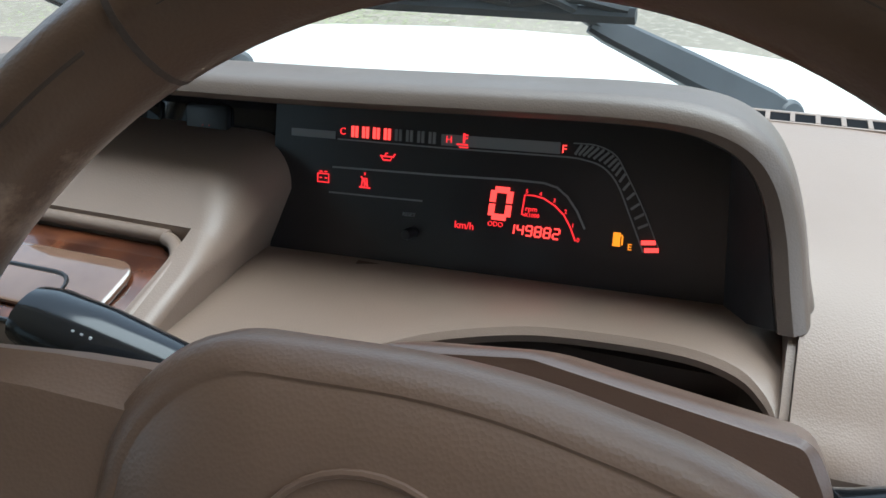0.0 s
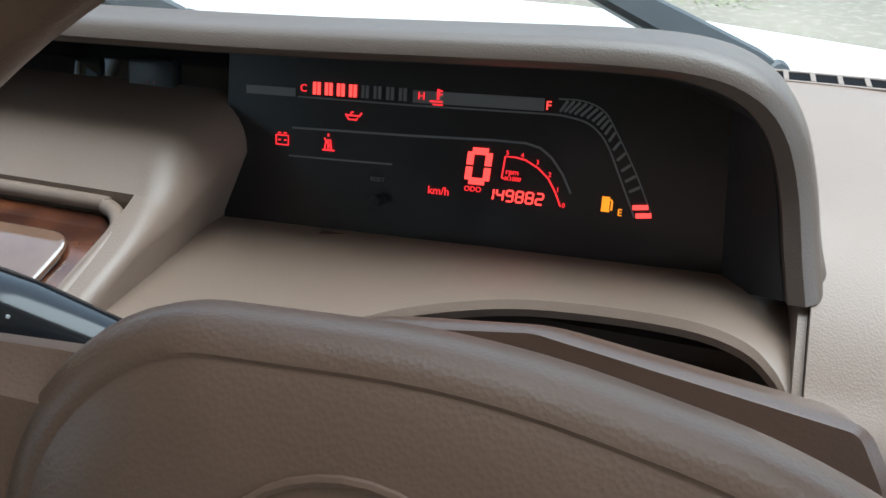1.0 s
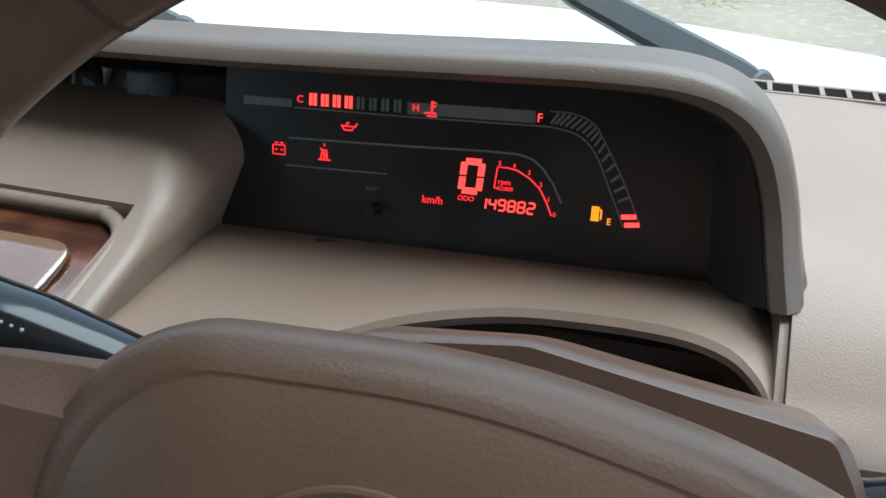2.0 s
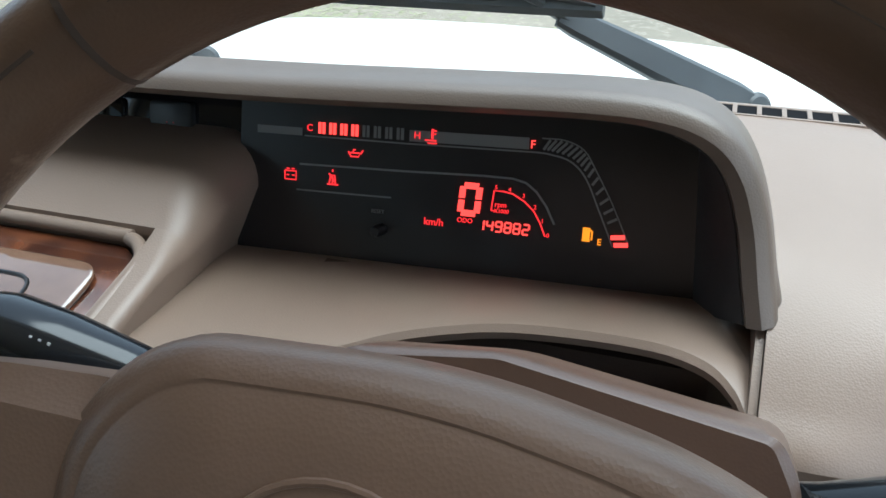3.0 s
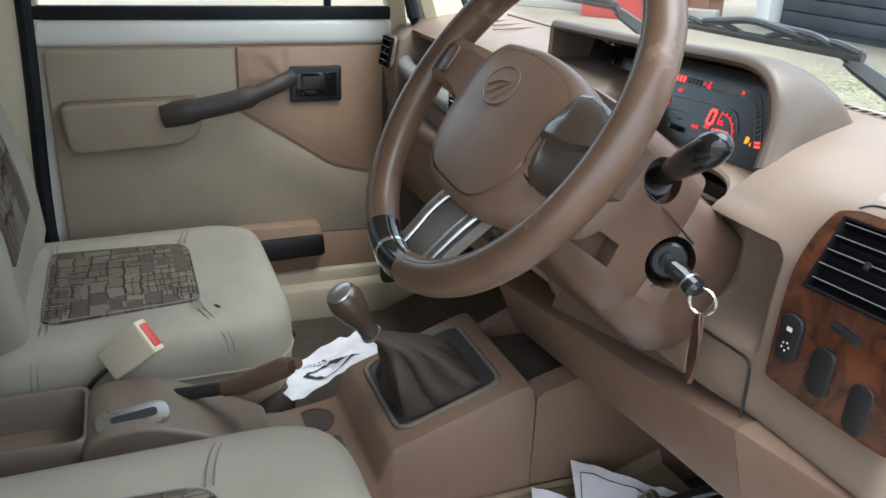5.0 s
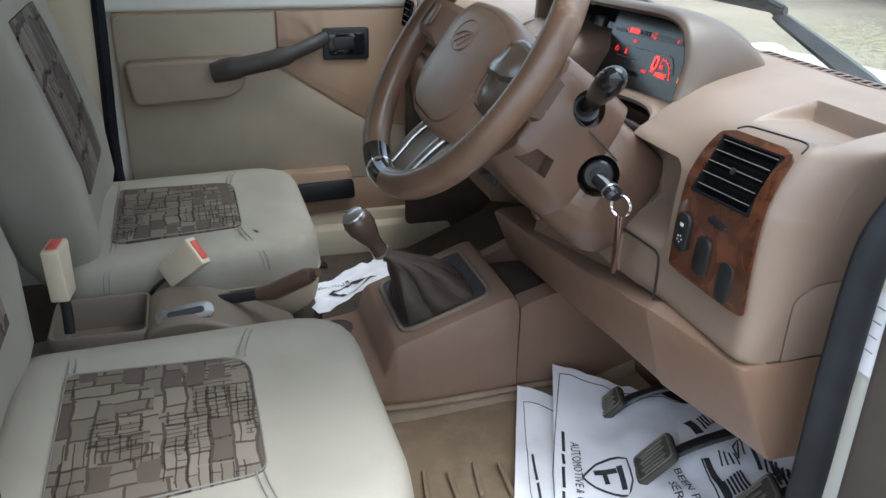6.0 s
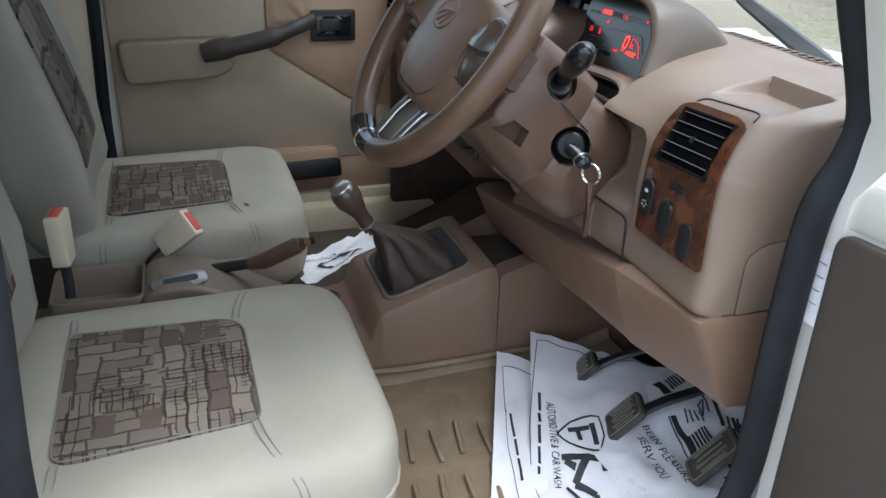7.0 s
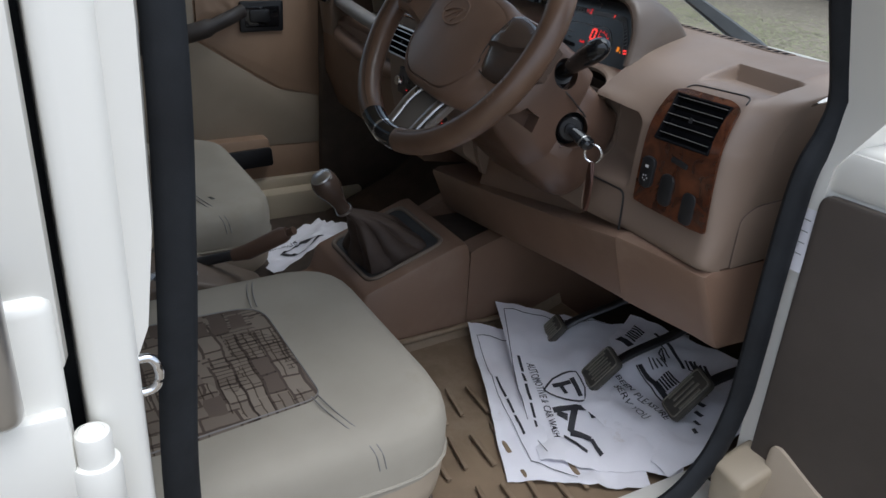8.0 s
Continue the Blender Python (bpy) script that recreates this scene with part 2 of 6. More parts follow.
def prism(poly, depth, bev=0.0, seg=2, m=None):
    """A polygon in local x, y, from local z = 0 to depth."""
    bm = bmesh.new()
    a = [bm.verts.new((x, y, 0)) for x, y in poly]
    b = [bm.verts.new((x, y, depth)) for x, y in poly]
    n = len(a)
    bm.faces.new(a[::-1])
    bm.faces.new(b)
    for i in range(n):
        bm.faces.new((a[i], a[(i + 1) % n], b[(i + 1) % n], b[i]))
    bmesh.ops.recalc_face_normals(bm, faces=bm.faces)
    bevelled(bm, bev, seg)
    if m is not None:
        bm.transform(m)
    return bm


def rounded(poly, r, n=5):
    """A polygon with its corners rounded by r (one radius, or one a corner)."""
    out = []
    k = len(poly)
    for i in range(k):
        p, q, s = V(poly[i - 1]).to_2d(), V(poly[i]).to_2d(), V(poly[(i + 1) % k]).to_2d()
        rr = r[i] if isinstance(r, (list, tuple)) else r
        d1, d2 = (p - q), (s - q)
        w = min(rr, d1.length * 0.48, d2.length * 0.48)
        a, b = q + d1.normalized() * w, q + d2.normalized() * w
        for j in range(n + 1):
            t = j / n
            out.append(tuple(a * (1 - t) ** 2 + q * 2 * t * (1 - t) + b * t * t))
    return out


def rrect(w, h, r, cx=0, cy=0, n=5):
    return rounded([(cx - w / 2, cy - h / 2), (cx + w / 2, cy - h / 2), (cx + w / 2, cy + h / 2), (cx - w / 2, cy + h / 2)], r, n)


def loft(rings, closed=True, caps=True):
    """Rings of equally many points; closed: each ring is a loop."""
    bm = bmesh.new()
    vs = [[bm.verts.new(p) for p in r] for r in rings]
    n = len(vs[0])
    for a, b in zip(vs, vs[1:]):
        for i in range(n if closed else n - 1):
            j = (i + 1) % n
            bm.faces.new((a[i], a[j], b[j], b[i]))
    if caps and closed:
        bm.faces.new(vs[0][::-1])
        bm.faces.new(vs[-1])
    bmesh.ops.recalc_face_normals(bm, faces=bm.faces)
    return bm


def shell(rings, t):
    """An open sheet given depth t along its normals."""
    bm = loft(rings, closed=False, caps=False)
    bmesh.ops.recalc_face_normals(bm, faces=bm.faces)
    bmesh.ops.solidify(bm, geom=bm.faces[:], thickness=t)
    return bm


def smooth_path(pts, n=6):
    """Catmull-Rom through points."""
    P = [V(p) for p in pts]
    P = [P[0] * 2 - P[1]] + P + [P[-1] * 2 - P[-2]]
    out = []
    for i in range(1, len(P) - 2):
        for j in range(n):
            t = j / n
            a, b, c, d = P[i - 1:i + 3]
            out.append(0.5 * ((2 * b) + (c - a) * t + (2 * a - 5 * b + 4 * c - d) * t * t + (3 * b - a - 3 * c + d) * t ** 3))
    out.append(P[-2])
    return out


def tube(pts, r, n=10, closed=False, squash=1.0, up=None):
    """A round (or flattened) bar along points; r: one radius or one a point."""
    P = [V(p) for p in pts]
    k = len(P)
    rings = []
    ref = V(up) if up else V((0, 0, 1))
    for i in range(k):
        d = (P[(i + 1) % k] - P[i - 1]) if closed else (P[min(i + 1, k - 1)] - P[max(i - 1, 0)])
        d.normalize()
        if abs(d.dot(ref)) > 0.97 and not up:
            side = d.cross(V((1, 0, 0))).normalized()
        else:
            side = d.cross(ref).normalized()
        nor = side.cross(d).normalized()
        rr = r[i] if isinstance(r, (list, tuple)) else r
        rings.append([P[i] + side * rr * math.cos(a) + nor * rr * squash * math.sin(a) for a in (2 * math.pi * j / n for j in range(n))])
    if closed:
        rings.append(rings[0])
    bm = loft(rings, True, not closed)
    if closed:
        bmesh.ops.remove_doubles(bm, verts=bm.verts, dist=1e-6)
    return bm


def lathe(profile, n=24, m=None):
    """Profile of (radius, z) turned about local z."""
    rings = [[(r * math.cos(a), r * math.sin(a), z) for a in (2 * math.pi * j / n for j in range(n))] for r, z in profile]
    bm = loft(rings)
    if m is not None:
        bm.transform(m)
    return bm


def frame_of(o, x, y):
    """The pose with origin o, local x along x, local y near y."""
    x = V(x).normalized()
    z = x.cross(V(y)).normalized()
    y = z.cross(x)
    return Matrix(((x.x, y.x, z.x, o[0]), (x.y, y.y, z.y, o[1]), (x.z, y.z, z.z, o[2]), (0, 0, 0, 1)))


def lettering(name, text, size, material, parent, m, label="", depth=0.0003, align="LEFT"):
    cu = bpy.data.curves.new(name, "FONT")
    cu.body, cu.size, cu.extrude, cu.align_x, cu.resolution_u = text, size, depth, align, 3
    tmp = new("tmp_text", cu)
    me = bpy.data.meshes.new_from_object(tmp.evaluated_get(bpy.context.evaluated_depsgraph_get()))
    bpy.data.objects.remove(tmp)
    bpy.data.curves.remove(cu)
    me.transform(m)
    me.materials.clear()
    me.materials.append(material)
    me.name = name
    ob = new(name, me)
    ob.parent = parent
    if label:
        ob["label"] = label
    return ob


def cut_out(ob, bm):
    """Sinks the closed shape bm into the mesh of ob."""
    bmesh.ops.recalc_face_normals(bm, faces=bm.faces)
    me = bpy.data.meshes.new("cutter")
    bm.to_mesh(me)
    bm.free()
    tool = new("cutter", me)
    mod = ob.modifiers.new("cut", "BOOLEAN")
    mod.operation, mod.solver, mod.object = "DIFFERENCE", "EXACT", tool
    out = bpy.data.meshes.new_from_object(ob.evaluated_get(bpy.context.evaluated_depsgraph_get()))
    ob.modifiers.clear()
    ob.data = out
    out.set_sharp_from_angle(angle=radians(38))
    bpy.data.objects.remove(tool)


# profile in (y, z) placed at x
def at_x(x, prof):
    return [(x, y, z) for y, z in prof]


# ---- the place outside ----
def ground():
    bm = bmesh.new()
    n, size = 60, 400.0
    bmesh.ops.create_grid(bm, x_segments=n, y_segments=n, size=size)
    for v in bm.verts:
        k = (abs(v.co.x) + abs(v.co.y)) / size
        v.co.x *= abs(v.co.x / size) ** 1.6 + 0.01
        v.co.y *= abs(v.co.y / size) ** 1.6 + 0.01
    tagged(part("ground", bm, M_GROUND), "dusty pale gravel yard with sparse grass", "ground", kind="structure")


ground()


# ---- car body ----
XC = -0.225            # middle of the car
body = thing("car_body", "cream-white car body with the driver's door opening", "car body", kind="structure")


def car_shell():
    # floor pan, roof, rear
    part("floor_pan", box((XC, -0.63, 0.58), (1.60, 3.04, 0.06)), M_CARPETDK, body, "dark carpet floor")
    part("firewall", box((XC, 0.86, 0.85), (1.60, 0.05, 0.62)), M_CARPETDK, body, "dark bulkhead behind the pedals")
    roof = [[(XC + s * 0.76, y, 1.80 + 0.05 * (1 - s * s)) for s in (-1, -0.8, -0.4, 0, 0.4, 0.8, 1)] for y in (-2.15, -1.2, -0.3, 0.22)]
    part("roof", shell(roof, 0.04), M_PAINT, body)
    part("headliner", shell([[(x, y, z - 0.05) for x, y, z in r] for r in roof], 0.01), M_CREAM, body, "cream headliner")
    part("rear_panel", box((XC, -2.13, 0.95), (1.5, 0.05, 0.7)), M_PAINT, body)
    for s in (-1, 1):
        part("rear_pillar", box((XC + s * 0.74, -2.05, 1.55), (0.06, 0.2, 0.55)), M_CREAM, body)
        part("rear_side_panel", box((XC + s * 0.75, -1.3, 0.92), (0.07, 1.6, 0.68), 0.01), M_PAINT, body)
        part("roof_rail", box((XC + s * 0.735, -0.95, 1.8), (0.07, 2.35, 0.09), 0.02), M_CREAM, body)
    # unseen rear glazing, its tint added to hold back light from behind
    for s in (-1, 1):
        part("rear_side_glass", box((XC + s * 0.745, -1.22, 1.52), (0.005, 1.5, 0.52)), M_DIMGLASS, body, "unseen rear side glass, tinted to dim light from behind")
    part("rear_glass", box((XC, -2.12, 1.55), (1.42, 0.005, 0.5)), M_DIMGLASS, body, "unseen rear glass, tinted to dim light from behind")
    # sills
    part("sill", box((0.485, 0.0, 0.63), (0.13, 0.86, 0.12), 0.02), M_PAINT, body)
    part("sill", box((XC - 0.75, 0.0, 0.62), (0.12, 0.9, 0.14), 0.02), M_CREAM, body)
    # windscreen pillars
    part("a_pillar", loft([[(-0.95, y0 + 0.008, z), (-0.865, y0 + 0.008, z), (-0.85, y0 + 0.03, z), (-0.868, y1 - 0.008, z), (-0.95, y1 - 0.008, z)]
                           for y0, y1, z in ((0.42, 0.54, 1.15), (0.385, 0.50, 1.30), (0.335, 0.425, 1.45), (0.23, 0.28, 1.80))]), M_CREAM, body)
    part("a_pillar", loft([[(xo - 0.006, y0 - 0.02, z), (0.49, y0 - 0.02, z), (0.465, y0 + 0.05, z), (0.49, y1, z), (xo, y1, z)]
                           for y0, y1, z, xo in ((0.45, 0.66, 0.62, 0.519), (0.44, 0.64, 1.1, 0.523), (0.44, 0.60, 1.24, 0.53), (0.45, 0.58, 1.32, 0.58), (0.40, 0.50, 1.45, 0.58), (0.27, 0.34, 1.80, 0.58))]), M_PAINT, body)
    # driver's B pillar: jamb, rounded outer panel
    part("b_pillar", box((0.505, -0.437, 1.23), (0.075, 0.042, 1.22), 0.012, 3), M_PAINT, body)
    jamb = [[(0.46, -0.445, z), (0.462, -0.40 + d, z), (0.50, -0.385 + d, z), (0.53, -0.392 + d, z), (0.535, -0.445, z)]
            for z, d in ((1.82, 0.0), (1.45, 0.0), (1.30, -0.004), (1.22, -0.014), (1.19, -0.026), (1.17, -0.030), (0.64, -0.030))]
    part("door_jamb", loft(jamb), M_PAINT, body)
    # closing panel in black, so the gap's shade is painted on
    part("pillar_gap_shade", box((0.478, -0.50, 1.23), (0.02, 0.12, 1.2)), M_RUBBER, body, "black closing panel standing for the shaded gap between pillar and rear door")
    part("b_pillar", box((XC - 0.77, -0.437, 1.23), (0.07, 0.11, 1.22), 0.012), M_CREAM, body, "cream centre pillar by the passenger seat")
    # bonnet and cowl
    bon = [[(XC + s * w, y, z - 0.045 * s * s) for s in (-1, -0.85, -0.5, -0.2, 0, 0.2, 0.5, 0.85, 1)]
           for y, z, w in ((0.622, 1.282, 0.72), (0.745, 1.262, 0.74), (0.90, 1.235, 0.73), (1.08, 1.205, 0.72), (1.25, 1.175, 0.71), (1.36, 1.152, 0.70), (1.42, 1.125, 0.69), (1.46, 1.05, 0.68))]
    part("bonnet", shell(bon, 0.02), M_PAINT, body)
    part("cowl", box((XC, 0.755, 1.185), (1.42, 0.10, 0.03), 0.008), M_PAINT, body)
    for s in (-1, 1):
        part("front_wing", box((XC + s * 0.74, 1.05, 0.97), (0.12, 0.86, 0.3), 0.05, 3), M_PAINT, body)
    part("kick_panel", box((-0.935, 0.60, 0.93), (0.03, 0.56, 0.66), 0.008), M_CARPETDK, body, "dark kick panel in the footwell")
    part("kick_panel", box((0.485, 0.70, 0.93), (0.03, 0.34, 0.66), 0.008), M_CARPETDK, body, "dark kick panel in the footwell")
    part("door_seal", tube(smooth_path([(-0.961, -0.377, 1.767), (-0.961, -0.379, 1.292), (-0.961, -0.391, 0.879), (-0.961, -0.365, 0.693)], 5), 0.0145, 8), M_RUBBER, body, "black rubber door seal")
    # door seal round the driver's opening
    path = [(0.40, 0.27, 1.78), (0.5, 0.345, 1.55), (0.5, 0.388, 1.44), (0.5, 0.432, 1.33), (0.5, 0.425, 1.275), (0.5, 0.40, 1.22), (0.5, 0.393, 1.09),
            (0.5, 0.392, 0.95), (0.5, 0.385, 0.86), (0.5, 0.345, 0.77), (0.5, 0.25, 0.715), (0.5, 0.0, 0.70), (0.5, -0.28, 0.71), (0.5, -0.37, 0.76),
            (0.5, -0.385, 0.9), (0.5, -0.388, 1.05), (0.5, -0.375, 1.25), (0.5, -0.368, 1.45), (0.46, -0.368, 1.78)]
    part("door_seal", tube(smooth_path(path, 8), [0.0225 if p.y > 0.1 else 0.0165 for p in smooth_path(path, 8)], 12, squash=0.55, up=(1, 0, 0)), M_RUBBER, body, "black rubber door seal")
    # windscreen seal and roof header
    part("windscreen_header", box((XC, 0.235, 1.8), (1.42, 0.08, 0.06), 0.02), M_CREAM, body)
    ws = part("windscreen_glass", shell([[(x, 0.628, 1.29), (x, 0.27, 1.79)] for x in (-0.88, -0.225, 0.43)], 0.004), M_GLASS, body, "clear windscreen")
    ws.visible_shadow = False
    part("windscreen_seal", box((XC, 0.621, 1.302), (1.36, 0.012, 0.016), 0.004), M_RUBBER, body)
    part("windscreen_seal", tube(smooth_path([(-0.872, 0.262, 1.78), (-0.885, 0.423, 1.45), (-0.885, 0.488, 1.322), (-0.885, 0.505, 1.29)], 4), 0.014, 8), M_RUBBER, body)
    part("pillar_seal", tube(smooth_path([(-0.868, 0.235, 1.76), (-0.866, 0.322, 1.456), (-0.868, 0.364, 1.314), (-0.885, 0.385, 1.2)], 4), 0.014, 8), M_RUBBER, body)


car_shell()


# ---- dashboard ----
dash = thing("dashboard", "brown moulded plastic dashboard with wood-veneer panels", "dashboard")
NEAR = [(0.612, 1.314), (0.60, 1.318), (0.55, 1.32), (0.50, 1.317), (0.46, 1.314), (0.42, 1.309), (0.392, 1.301), (0.366, 1.287), (0.340, 1.269), (0.318, 1.252), (0.3165, 1.225), (0.317, 1.18), (0.318, 1.12), (0.316, 1.085), (0.318, 1.067)]
FAR = [(0.612, 1.314), (0.60, 1.318), (0.55, 1.32), (0.50, 1.313), (0.46, 1.308), (0.42, 1.302), (0.392, 1.295), (0.374, 1.286), (0.357, 1.268), (0.343, 1.242), (0.3365, 1.225), (0.331, 1.18), (0.328, 1.12), (0.322, 1.078), (0.33, 1.067)]
NEAR_S = smooth_path([(0, y, z) for y, z in NEAR], 14)
FAR_S = smooth_path([(0, y, z) for y, z in FAR], 14)
LIP_ROW = 9 * 14


def step(a, b, v):
    t = max(0.0, min(1.0, (v - a) / (b - a)))
    return t * t * (3 - 2 * t)


def pocket_depth(x, z, zt):
    """How far the face beside the column is sunk at (x, z)."""
    xr = 0.2725
    r = 0.02
    dx, dz = xr - x, zt - z
    if dx < r and dz < r:
        d = r - math.hypot(r - dx, r - dz)
    else:
        d = min(dx, dz)
    return 0.05 * step(0, 0.009, d) * step(1.128, 1.168, z) * (0.62 + 0.38 * step(0.0, 0.07, xr - x))


def coin_tray(x, y):
    """Depth of the wedge-shaped tray sunk into the deck; its left wall runs to a point."""
    left, back = 0.300 - 0.152 * (y - 0.39), 0.482
    inside = min(x - left, back - y, 0.418 - x)
    if inside <= 0 or y < 0.392:
        return 0.0
    return min(0.024, 0.26 * (y - 0.392)) * step(0.0, 0.008, inside)


def face_point(x, i):
    k = step(0.2, 0.3, x)
    p = NEAR_S[i].lerp(FAR_S[i], k)
    y, z = p.y, p.z
    q = max(0.0, min(1.0, (x - 0.408) / 0.033))
    push = 0.085 * (0.32 + 0.68 * step(1.08, 1.21, z)) * (1 - math.sqrt(max(0.0, 1 - q ** (2.4 + 1.2 * (1 - step(1.08, 1.21, z))))))
    drop = 0.012 * step(0.405, 0.441, x)
    w = max(0.0, min(1.0, (0.55 - y) / 0.2))
    if i > 14:
        z += 0.05 * (x - 0.3) * k * (1 - step(LIP_ROW - 8, LIP_ROW + 20, i)) - drop * (1 - step(LIP_ROW, LIP_ROW + 20, i))
    y += push * w + 0.012 * (x - 0.3) * w * k
    y += 0.022 * step(0, 0.003, min(x - 0.304, 0.402 - x)) * step(0, 0.003, min(z - 1.2175, 1.2860 + 0.05 * (x - 0.35) - z)) * (1 if i > 14 * 6 else 0)
    if i > LIP_ROW:
        y += pocket_depth(x, z, NEAR_S[LIP_ROW].z * (1 - k) + FAR_S[LIP_ROW].z * k)
    elif 20 < i < LIP_ROW - 30:
        z -= coin_tray(x, y)
        y -= 0.175 * (x - 0.347) * k * (1 - step(0.405, 0.43, x)) * step(0.40, 0.47, y) * (1 - step(0.50, 0.56, y))
    return V((x, y, z))


def dash_right():
    n = len(NEAR_S)
    xs = [0.1812 + 0.2268 * j / 150 for j in range(151)] + [0.408 + 0.033 * math.sin(math.pi / 2 * j / 30) for j in range(1, 31)]
    bm = loft([[face_point(x, i) for i in range(n)] for x in xs], closed=False, caps=False)
    bmesh.ops.solidify(bm, geom=bm.faces[:], thickness=0.004)
    part("side_body", bm, M_DASH, dash, "brown deck and face with sunken coin tray and pocket")
    # deck behind the hood and pocket wall behind the column
    for x0, i0, i1 in ((0.06, 0, 44), (0.152, 44, 66), (0.1735, 66, 88)):
        n_x = max(3, int((0.1812 - x0) / 0.006))
        part("deck", shell([[face_point(x0 + (0.1812 - x0) * j / n_x, i) for i in range(i0, i1 + 1, 2)] for j in range(n_x + 1)], 0.004), M_DASH, dash)
    part("pocket_back", shell([[face_point(0.19, i) + V((x - 0.19, 0.0015, 0)) for i in range(LIP_ROW + 4, n, 3)] for x in (0.06, 0.12, 0.188)], 0.004), M_DASH, dash)
    part("side_end", prism([(y, z) for y, z in ((0.745, 1.27), (0.60, 1.302), (0.44, 1.288), (0.412, 1.25), (0.402, 1.20), (0.372, 1.13), (0.352, 1.09), (0.350, 1.07), (0.745, 1.067))], 0.004, m=Matrix(((0, 0, 1, 0.4365), (1, 0, 0, 0), (0, 1, 0, 0), (0, 0, 0, 1)))), M_DASH, dash)
    part("end_filler", box((0.453, 0.565, 1.262), (0.034, 0.11, 0.05), 0.01, 3), M_DASH, dash)
    # shut lines of the fuse cover
    seam = [(0.16, 0.3145, 1.127), (0.25, 0.3165, 1.129), (0.266, 0.3175, 1.128), (0.2725, 0.3185, 1.121), (0.274, 0.3185, 1.10), (0.2755, 0.3175, 1.067)]
    part("fuse_cover_seam", tube(smooth_path(seam, 5), 0.0016, 6), M_BLACK, dash)
    rim = []
    for x, y in ((0.302, 0.3765), (0.312, 0.384), (0.34, 0.3865), (0.37, 0.388), (0.394, 0.389), (0.4045, 0.3855), (0.4085, 0.376)):
        a, b = next((p, q) for p, q in ((face_point(x, i), face_point(x, i + 1)) for i in range(60, LIP_ROW)) if q.y <= y <= p.y)
        rim.append(a.lerp(b, (a.y - y) / max(1e-6, a.y - b.y)))
    part("vent_surround_seam", tube([q + V((0, -0.0003, 0.0004)) for q in smooth_path(rim, 5)], 0.0011, 6), M_BLACK, dash)
    # lower knee panel
    rings = []
    for x, yt, zt, yb, zb in ((-0.34, 0.345, 0.945, 0.385, 0.845), (-0.16, 0.335, 0.975, 0.37, 0.875), (0.0, 0.325, 1.005, 0.355, 0.905), (0.15, 0.312, 1.035, 0.345, 0.93), (0.287, 0.304, 1.063, 0.338, 0.947)):
        rings.append(at_x(x, [(yt + 0.015, zt + 0.004), (yt, zt - 0.002), (yt - 0.001, zt - 0.008), (yb - 0.004, zb + 0.01), (yb + 0.004, zb), (0.6, zb - 0.02), (0.6, zt)]))
    part("knee_panel", loft(rings), M_DASHLOW, dash)
    # closing panel between the column and the knee panel
    bay = []
    for x, z in ((-0.156, 0.972), (0.0, 1.002), (0.15, 1.032)):
        bay.append(at_x(x, [(0.345, z), (0.352, z + 0.03), (0.37, 1.13), (0.40, 1.16), (0.50, 1.16), (0.50, z)]))
    part("column_bay", loft(bay), M_DASHLOW, dash)
    rings = []
    for x, yt, zt, yb, zb in ((0.290, 0.301, 1.067, 0.336, 0.947), (0.36, 0.314, 1.067, 0.36, 0.94), (0.40, 0.322, 1.066, 0.375, 0.936), (0.425, 0.327, 1.0645, 0.383, 0.932), (0.435, 0.3295, 1.064, 0.386, 0.931), (0.4395, 0.3335, 1.064, 0.390, 0.931), (0.4412, 0.345, 1.064, 0.402, 0.933), (0.442, 0.40, 1.064, 0.44, 0.938), (0.4425, 0.46, 1.064, 0.48, 0.94)):
        rings.append(at_x(x, [(yt + 0.012, zt + 0.003), (yt, zt - 0.002), (yt - 0.001, zt - 0.008), (yb - 0.004, zb + 0.01), (yb + 0.004, zb), (0.6, zb - 0.01), (0.6, zt)]))
    part("knee_panel", loft(rings), M_DASHLOW, dash)
    # fuse cover on the end face, with its shut line
    cover = rounded([(0.375, 1.068), (0.62, 1.075), (0.62, 1.165), (0.40, 1.157), (0.376, 1.143)], [0.004, 0.004, 0.004, 0.02, 0.012])
    end = Matrix(((0, 0, 1, 0.4375), (1, 0, 0, 0), (0, 1, 0, 0), (0, 0, 0, 1)))
    part("side_cover", prism(cover, 0.005, 0.0015, m=end), M_DASH, dash, "end cover of the dashboard")
    part("cover_seam", tube([end @ V((y, z, 0.0032)) for y, z in cover], 0.0012, 6, closed=True), M_LEATHERDK, dash)


def vent(parent, m, w, h, n, edge, r, bulge=0.0):
    """A vent with slats set back behind its frame; local x across, y up, z out of the face."""
    part("vent_backing", box((0, 0, -0.008), (w, h, 0.004), m=m), M_SLAT, parent)
    for s in (-1, 1):
        part("vent_frame", box((s * (w / 2), 0, -0.001), (0.003, h + 0.003, 0.014), 0.001, m=m), M_SLAT, parent)
        part("vent_frame", box((0, s * (h / 2), -0.001), (w + 0.003, 0.003, 0.014), 0.001, m=m), M_SLAT, parent)
    for i in range(n):
        y = -h / 2 + h * (i + 0.6) / n
        out = bulge * (1 - (2 * y / h) ** 2) - 0.4 * bulge
        slat = part("slat", box((0, 0, 0), (w - 0.004, 0.0014, 0.010), 0.0004, m=m @ pose(0, y, out, -14, 0, 0)), M_SLAT, parent)
        # pale thread that paints the highlight along the slat's front
        part("slat_highlight", tube([m @ V((s * (w / 2 - 0.003), y + 0.0014, out + 0.0052)) for s in (-1, 1)], r, 6), edge, slat)
    part("vent_tab", box((0, 0.001, 0.006 + 0.6 * bulge), (0.005, 0.007, 0.004), 0.001, m=m), M_BLACK, parent)


